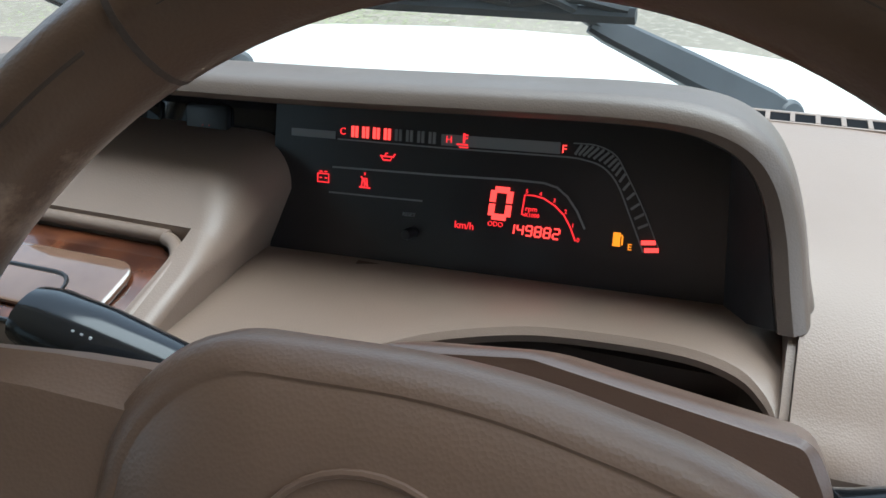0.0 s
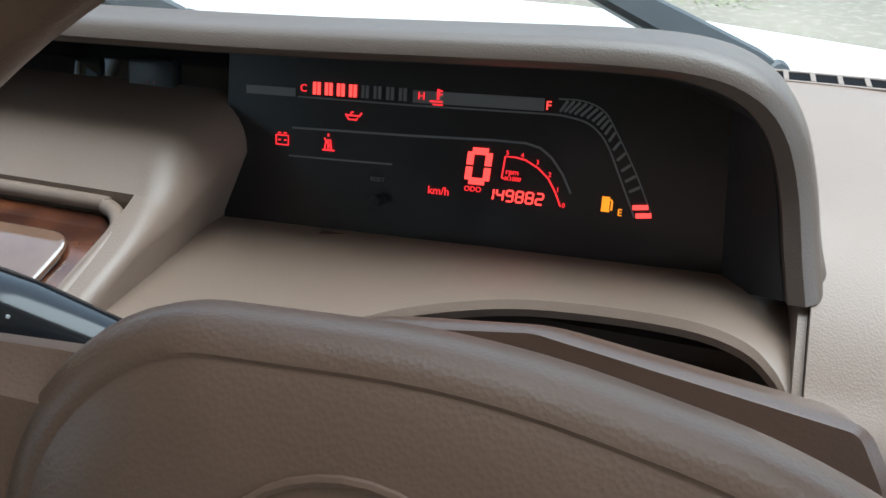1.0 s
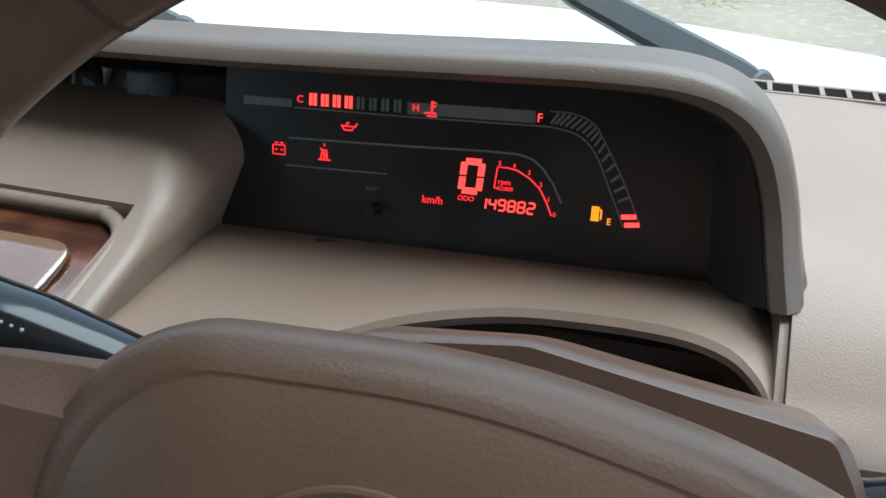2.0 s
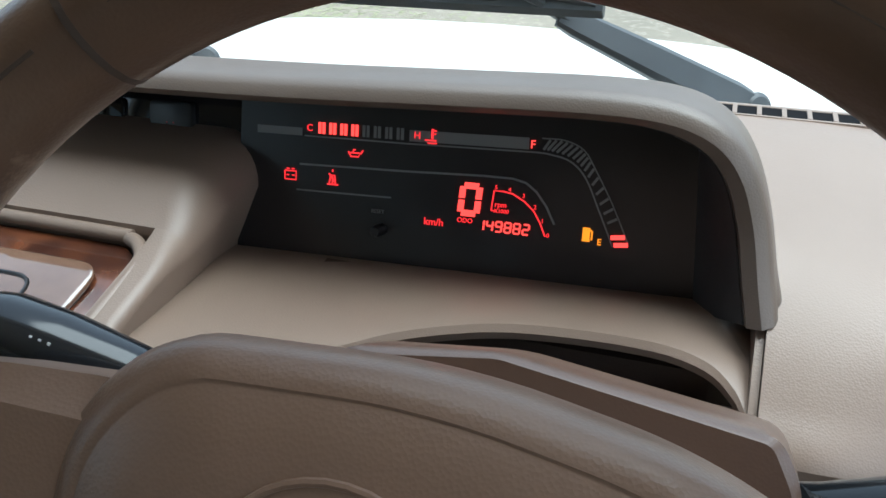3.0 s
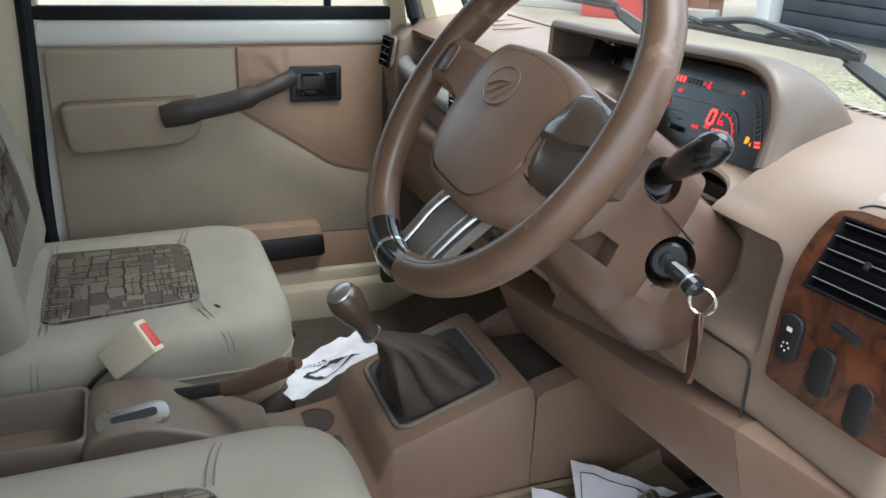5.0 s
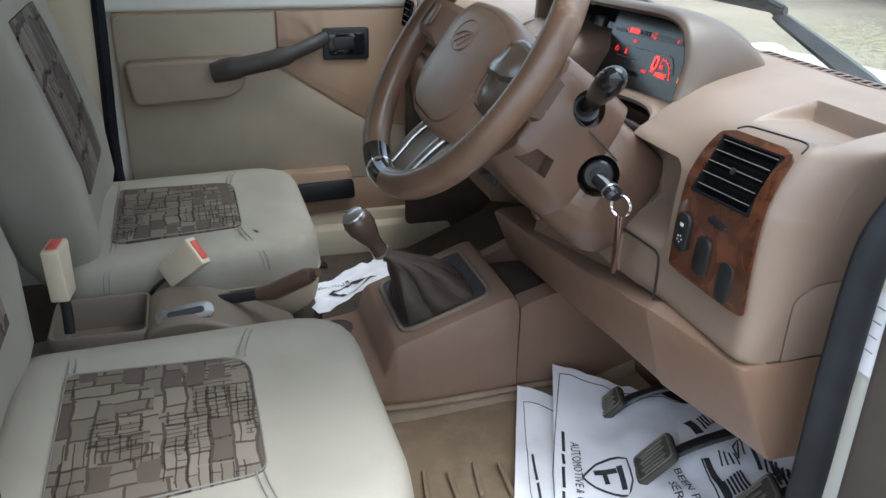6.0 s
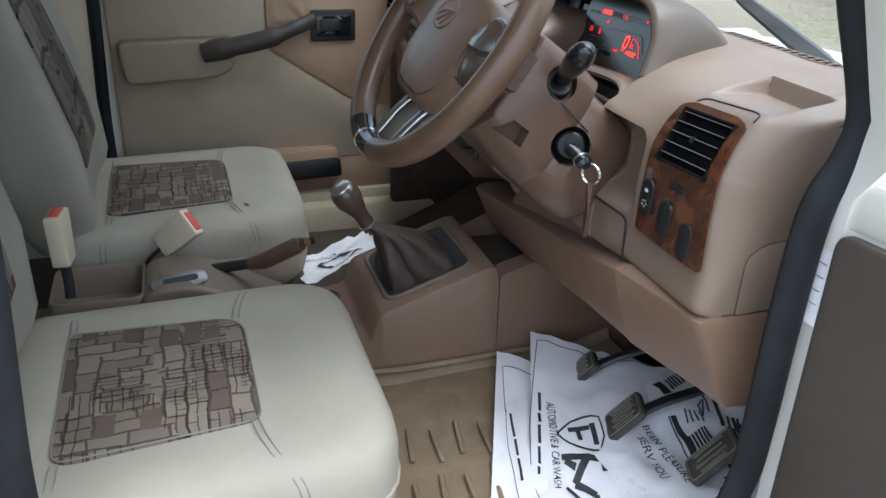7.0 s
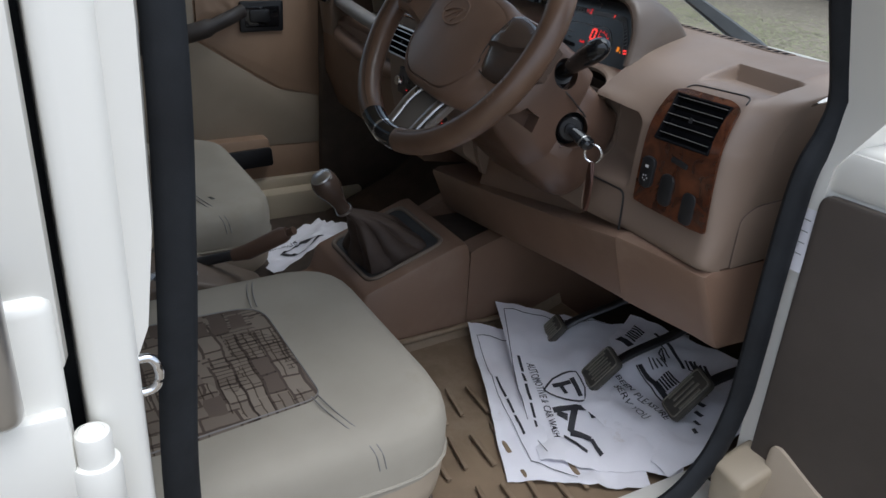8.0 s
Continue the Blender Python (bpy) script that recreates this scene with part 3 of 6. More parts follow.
def fascia():
    """Wood panel with the side vent and three rocker switches."""
    rows = []
    prof = [(0.3735, 1.2885), (0.362, 1.2775), (0.347, 1.258), (0.334, 1.228), (0.328, 1.18), (0.325, 1.13), (0.324, 1.122)]
    prof = smooth_path([(0, y, z) for y, z in prof], 8)
    bm = bmesh.new()
    nc = 40
    for i, p in enumerate(prof):
        k = i / (len(prof) - 1)
        x0, x1 = 0.292 - 0.004 * math.sin(k * 3.1), 0.407 + 0.025 * k
        if k < 0.14:
            q = 1 - k / 0.14
            x0, x1 = x0 + 0.02 * q ** 3, x1 - 0.02 * q ** 3
        if k > 0.82:
            q = (k - 0.82) / 0.18
            x0, x1 = x0 + 0.024 * q ** 3, x1 - 0.026 * q ** 3
        row = []
        for j in range(nc + 1):
            x = x0 + (x1 - x0) * j / nc
            row.append(bm.verts.new((x, p.y - 0.0035 + 0.012 * (x - 0.3), p.z + 0.05 * (x - 0.3) * (1 - k))))
        rows.append(row)
    for a, b in zip(rows, rows[1:]):
        for j in range(nc):
            bm.faces.new((a[j], a[j + 1], b[j + 1], b[j]))
    bmesh.ops.recalc_face_normals(bm, faces=bm.faces)
    bmesh.ops.solidify(bm, geom=bm.faces[:], thickness=0.004)
    wood = part("wood_panel", bm, M_WOOD, dash, "glossy burl wood veneer switch panel")
    ma = frame_of((0.353, 0.3480, 1.2525), (1, 0.03, 0.045), (0.03, 0.50, 0.86))
    cut_out(wood, box((0, 0, 0), (0.0945, 0.0685, 0.05), m=ma))
    vent(dash, ma, 0.0935, 0.0675, 5, M_BARGREY, 0.0005, 0.005)
    part("vent_wheel", box((0, 0, 0), (0.030, 0.0085, 0.008), 0.003, m=frame_of((0.361, 0.3275, 1.2015), (1, 0.05, -0.12), (0, 0.1, 1))), M_BLACK, dash)
    for k, (x, z) in enumerate(((0.310, 1.172), (0.349, 1.158), (0.392, 1.146))):
        m = frame_of((x, 0.3245 + 0.002 * k, z), (1, 0.05, 0), (0, 0.06, 1))
        sw = part("switch", prism(rrect(0.024, 0.046, 0.0115), 0.007, 0.002, m=m), M_BLACK, dash, "black oval rocker switch")
        if k == 0:
            for a in range(5):
                part("mark", box((0.004 * math.cos(a * 1.2), -0.008 + 0.004 * math.sin(a * 1.2), 0.0073), (0.0016, 0.0016, 0.0004), m=m), M_WHITE, sw)
            part("mark", box((0, 0.009, 0.0073), (0.006, 0.004, 0.0004), m=m), M_WHITE, sw)


dash_right()
fascia()


def windscreen_vents():
    """Rows of square openings along the glass, their dark depth painted as a flat black strip, parted by bars of the
    deck's plastic.
    """
    for x0, y0, x1, y1, z, n in ((0.062, 0.586, 0.300, 0.584, 1.3195, 15), (-0.352, 0.583, -0.155, 0.590, 1.3185, 13)):
        d = V((x1 - x0, y1 - y0, 0))
        m = pose((x0 + x1) / 2, (y0 + y1) / 2, z, 0, 0, math.degrees(math.atan2(d.y, d.x)))
        part("vent_shade_strip", box((0, 0, -0.0012), (d.length, 0.017, 0.003), m=m), M_SLAT, dash)
        for s in (-1, 1):
            part("vent_rim", box((0, s * 0.0092, -0.0008), (d.length + 0.004, 0.0025, 0.0036), 0.001, m=m), M_DASH, dash)
        for i in range(n + 1):
            part("vent_bar", box((-d.length / 2 + d.length * i / n, 0, 0), (0.0030, 0.017, 0.0024), m=m), M_DASH, dash)


# ---- instrument cluster ----
CL = frame_of((-0.0117, 0.447, 1.3069), (0.9988, -0.0234, 0.0442), (-0.0344, 0.3199, 0.9468))


def brow():
    # the lip's line from the passenger end to the lower tip beside the shelf
    arch = [(-0.33, 0.402, 1.362), (-0.25, 0.40, 1.364), (-0.10, 0.397, 1.369), (0.02, 0.396, 1.375), (0.085, 0.395, 1.378), (0.121, 0.395, 1.3765), (0.143, 0.394, 1.369), (0.156, 0.392, 1.355), (0.165, 0.389, 1.332), (0.171, 0.380, 1.307), (0.176, 0.371, 1.288)]
    P = smooth_path(arch, 6)
    tail = V((0.141, 0.524, 1.3175))
    rows, lining = [], []
    for i, p in enumerate(P):
        q = P[min(i + 1, len(P) - 1)] - P[max(i - 1, 0)]
        o = V((-q.z, 0, q.x)).normalized()       # outwards in the x, z plane
        if o.z < 0 and o.x < 0:
            o = -o
        f = max(0.0, (i - 24) / (len(P) - 25))   # along the outer end, from the flat top to the tip
        k = step(0.10, 0.16, p.x)                # the lip widens down the outer end
        if f == 0.0:
            end = V((p.x, 0.545, 1.3165))
        elif f < 0.4:
            g = f / 0.4
            end = V((0.085, 0.545, 1.3165)).lerp(tail, g) + V((0.010, 0.005, 0)) * math.sin(g * math.pi)
        else:
            end = tail.lerp(V((0.1915, 0.372, 1.287)), ((f - 0.4) / 0.6) ** 0.9)
        lip = p + o * 0.0095 + V((0, 0.008, 0))
        reach = end - lip
        ctl = lip + V((0, 0.5, -0.05)) * reach.length + o * 0.004
        skin = [lip * (1 - t) ** 2 + ctl * 2 * t * (1 - t) + end * t * t for t in (0.12, 0.25, 0.4, 0.55, 0.7, 0.85, 1.0)]
        inner = p - o * (0.001 + 0.0025 * k)
        rows.append([inner + V((0, 0.02, 0)), inner + V((0, 0.003, 0)), inner + V((0, 0.0004, 0)) + o * 0.0008, p + o * 0.003 + V((0, -0.002, 0)), p + o * 0.007, p + o * 0.009 + V((0, 0.0035, 0)), lip] + skin)
        back = V((p.x, 0.466, p.z - 0.012))
        if f > 0:
            back = V((0.085, 0.460, 1.364)).lerp(V((0.140, 0.452, 1.345)), f / 0.45) if f < 0.45 else V((0.140, 0.452, 1.345)).lerp(V((0.149, 0.424, 1.258)), (f - 0.45) / 0.55)
        lining.append([inner + V((-0.0005, 0.004, -0.0005)), inner.lerp(back, 0.5) + o * 0.002, back])
    part("recess_end", prism(rounded([(0.40, 1.30), (0.47, 1.30), (0.60, 1.305), (0.55, 1.33), (0.45, 1.357), (0.402, 1.366)], 0.004), 0.012, m=Matrix(((0, 0, 1, -0.338), (1, 0, 0, 0), (0, 1, 0, 0), (0, 0, 0, 1)))), M_DASH, dash)
    part("rear_deck", loft([at_x(x, [(0.530, 1.3165), (0.60, 1.3165), (0.612, 1.314), (0.612, 1.26), (0.530, 1.26)]) for x in (-0.33, 0.08)]), M_DASH, dash)
    part("brow", shell(rows, -0.0015), M_HOOD, dash, "brown instrument hood with shade put into its colour")
    part("hood_liner", shell(lining, 0.002), M_LINER, dash, "black hood lining")


def seg_digit(ch, w, h, t, x, y, slant=0.08):
    """Seven-segment figure as bars; returns a bmesh in face coordinates."""
    segs = {"0": "abcdef", "1": "bc", "2": "abged", "4": "fgbc", "8": "abcdefg", "9": "abcdfg"}[ch]
    bars = {"a": (0, h / 2, w, t), "g": (0, 0, w, t), "d": (0, -h / 2, w, t), "f": (-w / 2, h / 4, t, h / 2), "b": (w / 2, h / 4, t, h / 2), "e": (-w / 2, -h / 4, t, h / 2), "c": (w / 2, -h / 4, t, h / 2)}
    bm = None
    for s in segs:
        bx, by, sx, sy = bars[s]
        b = box((bx, by, 0), (sx * 0.86 if sx > sy else sx, sy * 0.86 if sy > sx else sy, 0.0006))
        bm = b if bm is None else join(bm, b)
    for v in bm.verts:
        v.co.x += v.co.y * slant
    bm.transform(CL @ Matrix.Translation((x, y, 0.0012)))
    return bm


def strip(pts, w, material, parent, name, h=0.0009):
    """A thin printed line on the face."""
    P = [V((a, b, 0)) for a, b in pts]
    rows = []
    for i, p in enumerate(P):
        d = (P[min(i + 1, len(P) - 1)] - P[max(i - 1, 0)]).normalized()
        s = V((-d.y, d.x, 0)) * w / 2
        rows.append([p - s, p + s])
    bm = shell(rows, 0.0004)
    return part(name, bm, material, parent, smooth=False, m=CL @ Matrix.Translation((0, 0, h)))


def cluster():
    c = thing("instrument_cluster", "black digital instrument cluster with red lit symbols", "instrument panel")
    face = rounded([(-0.1375, 0.052), (-0.142, -0.066), (0.0, -0.066), (0.157, -0.062), (0.157, 0.050)], 0.002)
    part("face", prism(face, -0.006, m=CL), M_FACE, c)
    T = lambda a, b: CL @ Matrix.Translation((a, b, 0.001))
    # temperature bars
    for i in range(8):
        x = -0.0785 + i * 0.0077
        for d in (-0.0014, 0.0014):
            bm = box((x + d, 0.0268, 0.001), (0.0019, 0.0072, 0.0006))
            part("temperature_bar", bm, M_REDHOT if i < 4 else M_GREY, c, m=CL, smooth=False)
    lettering("letter_c", "C", 0.0062, M_RED, c, T(-0.0893, 0.0244))
    lettering("letter_h", "H", 0.0062, M_RED, c, T(-0.0156, 0.0247))
    lettering("letter_f", "F", 0.0068, M_REDHOT, c, T(0.0573, 0.0243))
    # maker's name as a plain bar
    part("name_bar", box((-0.109, 0.0235, 0.0009), (0.033, 0.005, 0.0004)), M_GREY, c, m=CL)
    # thermometer
    for bx, by, sx, sy in ((-0.0035, 0.0282, 0.0014, 0.006), (-0.002, 0.0302, 0.002, 0.0008), (-0.002, 0.0283, 0.002, 0.0008), (-0.0045, 0.0243, 0.0075, 0.0009), (-0.0035, 0.0226, 0.006, 0.0008)):
        part("temperature_symbol", box((bx, by, 0.001), (sx, sy, 0.0005)), M_RED, c, m=CL, smooth=False)
    # grey gauge band and its bend to the fuel bars
    strip([(-0.0185, 0.0262), (0.02, 0.0266), (0.0565, 0.0269)], 0.0068, M_GREY, c, "gauge_band", 0.0006)
    outer = smooth_path([(0.064, 0.0305, 0), (0.0773, 0.0302, 0), (0.0884, 0.0258, 0), (0.0952, 0.0167, 0), (0.1075, -0.004, 0), (0.1181, -0.0254, 0)], 5)
    innr = smooth_path([(0.0612, 0.0222, 0), (0.0692, 0.0216, 0), (0.0814, 0.0185, 0), (0.0911, 0.0095, 0), (0.1005, -0.009, 0), (0.1097, -0.0284, 0)], 5)
    strip([(p.x, p.y) for p in outer], 0.0007, M_GREY, c, "gauge_outline")
    strip([(-0.0906, 0.0212), (-0.02, 0.0212)] + [(p.x, p.y) for p in innr], 0.0009, M_GREY, c, "gauge_outline")
    for i in range(16):
        k = 2 + i * 1.32
        a, b = outer[min(int(k), 24)].lerp(outer[min(int(k) + 1, 25)], k % 1), innr[min(int(k), 24)].lerp(innr[min(int(k) + 1, 25)], k % 1)
        a, b = a.lerp(b, 0.08), b.lerp(a, 0.22)
        strip([(b.x, b.y), (a.x, a.y)], 0.0015, M_GREY, c, "fuel_bar")
    for d in (0.0, 0.0042):
        strip([(0.1103 - d * 0.5, -0.0272 + d), (0.1183 - d * 0.5, -0.0262 + d)], 0.0026, M_REDHOT, c, "fuel_bar", 0.0014)
    strip([(-0.094, 0.0028), (-0.02, 0.0042), (0.03, 0.0058), (0.0482, 0.0057), (0.0565, 0.0038), (0.0631, -0.001), (0.0695, -0.009), (0.075, -0.0191)], 0.0012, M_GREY, c, "printed_line")
    strip([(-0.0961, -0.014), (-0.06, -0.0136), (-0.0292, -0.0131)], 0.001, M_GREY, c, "printed_line")
    # warning lamps: oil can, battery, belt
    for pts in ([(-0.0595, 0.0135), (-0.0575, 0.0105), (-0.0525, 0.0105), (-0.051, 0.0128), (-0.0585, 0.0128)], [(-0.0508, 0.0125), (-0.0493, 0.0148)], [(-0.0562, 0.0128), (-0.0558, 0.0148), (-0.0545, 0.0148)]):
        strip(pts, 0.0009, M_RED, c, "oil_symbol")
    for pts in ([(-0.1048, -0.0022), (-0.1048, -0.0078), (-0.0966, -0.0078), (-0.0966, -0.0022), (-0.1048, -0.0022)], [(-0.1035, -0.0008), (-0.1015, -0.0008)], [(-0.0998, -0.0008), (-0.0978, -0.0008)], [(-0.1035, -0.005), (-0.1018, -0.005)], [(-0.0995, -0.005), (-0.0978, -0.005)]):
        strip(pts, 0.0008, M_RED, c, "battery_symbol")
    for pts in ([(-0.0702, -0.0005), (-0.0702, 0.0012)], [(-0.0725, -0.0085), (-0.0715, -0.0025), (-0.0688, -0.0025), (-0.068, -0.0085)], [(-0.0728, -0.0015), (-0.068, -0.0075)], [(-0.0702, -0.003), (-0.0702, -0.008)], [(-0.074, -0.0085), (-0.066, -0.0085)]):
        strip(pts, 0.0009, M_RED, c, "belt_symbol")
    # speed, units, odometer
    part("speed_figure", seg_digit("0", 0.0105, 0.0168, 0.0038, 0.0225, -0.0093), M_REDHOT, c, smooth=False)
    lettering("unit_text", "km/h", 0.0064, M_RED, c, T(-0.0068, -0.0275))
    lettering("odo_text", "ODO", 0.0042, M_RED, c, T(0.0148, -0.0237))
    for i, ch in enumerate("149882"):
        part("odometer_figure", seg_digit(ch, 0.0037, 0.006, 0.001, 0.0302 + i * 0.0056, -0.0240), M_REDHOT, c, smooth=False)
    lettering("rpm_text", "rpm", 0.0045, M_RED, c, T(0.0380, -0.0121))
    lettering("rpm_text", "X1000", 0.0034, M_RED, c, T(0.0378, -0.0156))
    strip([(0.0361, -0.0144), (0.0373, -0.0025), (0.0432, -0.0024), (0.0489, -0.0034), (0.0562, -0.0072), (0.0621, -0.0123), (0.0664, -0.019), (0.07, -0.0268)], 0.0008, M_RED, c, "rev_scale")
    strip([(0.0361, -0.0144), (0.0382, -0.0146)], 0.0008, M_RED, c, "rev_scale")
    for ch, a, b in (("5", 0.0375, -0.0016), ("4", 0.0459, -0.0022), ("3", 0.0546, -0.0052), ("2", 0.0618, -0.0112), ("1", 0.0668, -0.0190), ("0", 0.0706, -0.0272)):
        lettering("rev_figure", ch, 0.0036, M_RED, c, T(a, b))
    lettering("reset_text", "RESET", 0.0034, M_GREY, c, T(-0.0425, -0.0238))
    # fuel pump and E
    for bx, by, sx, sy in ((0.0940, -0.0262, 0.0045, 0.0013), (0.0940, -0.0228, 0.0042, 0.006), (0.0940, -0.0192, 0.0042, 0.0009), (0.0973, -0.0232, 0.0009, 0.0052), (0.0964, -0.0203, 0.0018, 0.0008)):
        part("fuel_symbol", box((bx, by, 0.001), (sx, sy, 0.0005)), M_AMBER, c, m=CL, smooth=False)
    lettering("letter_e", "E", 0.0052, M_AMBER, c, T(0.1005, -0.0282))
    part("reset_knob", lathe([(0.0036, 0), (0.0036, 0.010), (0.003, 0.0125), (0.0, 0.0128)], 14, CL @ Matrix.Translation((-0.035, -0.034, 0))), M_BLACK, c)
    return c


def switch_panel():
    """Gloss black strip beside the cluster, with a hazard switch."""
    p = thing("switch_strip", "gloss black strip with a hazard warning switch", "switch panel")
    m = frame_of((-0.23, 0.466, 1.318), (1, 0.0, 0.04), (0, 0.32, 0.95))
    part("panel", prism([(-0.12, -0.05), (0.092, -0.05), (0.092, 0.034), (-0.12, 0.034)], -0.005, 0.001, m=m), M_GLOSS, p)
    sw = part("hazard_switch", prism(rrect(0.034, 0.03, 0.004, 0.022, -0.002), 0.006, 0.0015, m=m), M_BLACK, p)
    for i in range(3):
        a, b = 2.094 * i + 1.57, 2.094 * (i + 1) + 1.57
        q = [(0.022 + 0.006 * math.cos(t), -0.003 + 0.006 * math.sin(t)) for t in (a, b)]
        part("triangle_mark", box(((q[0][0] + q[1][0]) / 2, (q[0][1] + q[1][1]) / 2, 0.0062), (0.001, 0.001, 0.0003), m=m), M_REDPL, sw)
    part("clock_window", prism(rrect(0.062, 0.03, 0.003, -0.05, -0.002), 0.003, 0.001, m=m), M_GLOSS, p)


def binnacle_shelf():
    """Flat ledge below the cluster, cut away in an arc round the column."""
    rings = []
    for x, fy, _ in smooth_path([(a, b, 0) for a, b in ((-0.16, 0.27), (-0.08, 0.285), (-0.03, 0.312), (0.0, 0.334), (0.03, 0.348), (0.06, 0.356), (0.10, 0.358), (0.13, 0.356), (0.156, 0.3525), (0.168, 0.346), (0.1745, 0.338), (0.179, 0.328), (0.1825, 0.322))], 4):
        z = 1.248 + 0.052 * (x + 0.15)
        k, sink = (0.425 - fy) / 0.1, step(0.125, 0.17, x) * max(0.0, z + 0.0165 - (1.2515 + 0.66 * (fy - 0.319)))
        rings.append(at_x(x, [(0.46, z - 0.006), (0.425, z + 0.0005), (0.425 - 0.045 * k, z + 0.011 - sink * 0.3), (fy + 0.012, z + 0.0165 - sink * 0.8), (fy + 0.003, z + 0.0160 - sink), (fy, z + 0.0125 - sink), (fy + 0.002, z + 0.007 - sink), (0.46, z - 0.014)]))
    part("binnacle_shelf", loft(rings), M_DASH, dash)
    wall = [(0.44, 1.255), (0.44, 1.303), (0.40, 1.3005), (0.372, 1.2865), (0.342, 1.267), (0.319, 1.2495), (0.325, 1.242), (0.38, 1.242)]
    part("shelf_wall", prism(wall, 0.004, m=Matrix(((0, 0, 1, 0.1768), (1, 0, 0, 0), (0, 1, 0, 0), (0, 0, 0, 1)))), M_DASH, dash)
    # dark box filling the gap, with the gap's shade as its colour
    part("gap_shade", box((0.04, 0.40, 1.228), (0.24, 0.05, 0.05)), M_LEATHERDK, dash, "dark filler standing for shade in the gap round the column")


def hump_plane(y):
    """Height of the sloping wood panel on top of the centre fascia."""
    return 1.281 - 0.2 * (0.361 - y)


def centre_hump():
    """The rounded box beside the cluster; its top slopes to the driver and carries a wood panel."""
    def section(y, zt, left, foot):
        k = step(0.33, 0.41, y)
        r = 0.007 + 0.023 * k
        xr, xf = -0.1385 + 0.002 * k, -0.143 - 0.010 * k
        arc = [(xr - r + r * math.sin(a), zt - r + r * math.cos(a)) for a in (math.pi / 2 * j / 7 for j in range(8))]
        return [(x, y, z) for x, z in [(left, foot), (left, zt)] + arc + [(xf, max(1.246, foot + 0.002)), (xf, foot)]]

    top = smooth_path([(0, 0.278, 1.262), (0, 0.284, 1.2725), (0, 0.30, 1.2775), (0, 0.345, 1.2875), (0, 0.366, 1.294), (0, 0.385, 1.305), (0, 0.405, 1.314), (0, 0.43, 1.317), (0, 0.48, 1.318)], 3)
    low = lambda y: 1.0 + 0.24 * (1 - step(0.27, 0.35, y))
    part("fascia_side", loft([section(p.y, p.z, -0.1595, min(low(p.y), p.z - 0.03)) for p in top[:13]]), M_DASH, dash)
    part("centre_hump", loft([section(p.y, p.z, -0.445, 1.2) for p in top[12:]]), M_DASH, dash)
    part("fascia_rim", tube(smooth_path([(-0.43, 0.364, 1.287), (-0.20, 0.364, 1.287), (-0.176, 0.362, 1.2865), (-0.163, 0.354, 1.285), (-0.157, 0.34, 1.282), (-0.1555, 0.30, 1.274), (-0.157, 0.288, 1.270)], 5), 0.0045, 10), M_DASH, dash)
    front = [[(x, y, z) for y, z in ((0.285, 1.262), (0.283, 1.235), (0.292, 1.10), (0.305, 1.045), (0.36, 1.0), (0.5, 1.0), (0.5, 1.25), (0.37, 1.262))] for x in (-0.45, -0.157)]
    part("centre_body", loft(front), M_DASH, dash)
    m = frame_of((-0.302, 0.325, hump_plane(0.325)), (1, 0, 0), (0, 1, 0.2))
    part("centre_wood_panel", prism(rounded([(-0.14, -0.041), (0.143, -0.041), (0.141, 0.02), (0.125, 0.0375), (-0.14, 0.0375)], [0.004, 0.006, 0.02, 0.02, 0.004]), 0.003, 0.001, m=m @ Matrix.Translation((0, 0, -0.003))), M_WOOD, dash, "glossy burl wood centre fascia")
    lid = m @ pose(-0.009, -0.008, 0.001, 1.5, 0, 0)
    part("fascia_lid", prism(rrect(0.266, 0.046, 0.016), 0.004, 0.0015, m=lid), M_VENEER, dash, "glossy wood lid with dark edge")
    part("lid_seam", tube([lid @ V((a, b, 0.0042)) for a, b in rrect(0.225, 0.04, 0.014, -0.012, -0.016)], 0.0013, 6, closed=True), M_BLACK, dash)
    fm = frame_of((-0.30, 0.2835, 1.205), (1, 0, 0), (0, 0.08, 1))
    for k in (-1, 1):
        c = fm @ Matrix.Translation((0.0 + k * 0.06, 0.01, 0.004))
        vent(dash, c @ Matrix.Translation((0, 0, 0.006)), 0.105, 0.05, 4, M_SILVER, 0.001)
        part("vent_surround", tube([c @ V((a, b, 0.009)) for a, b in rrect(0.113, 0.058, 0.006)], 0.0028, 8, closed=True), M_SILVER, dash, "satin silver vent surround")


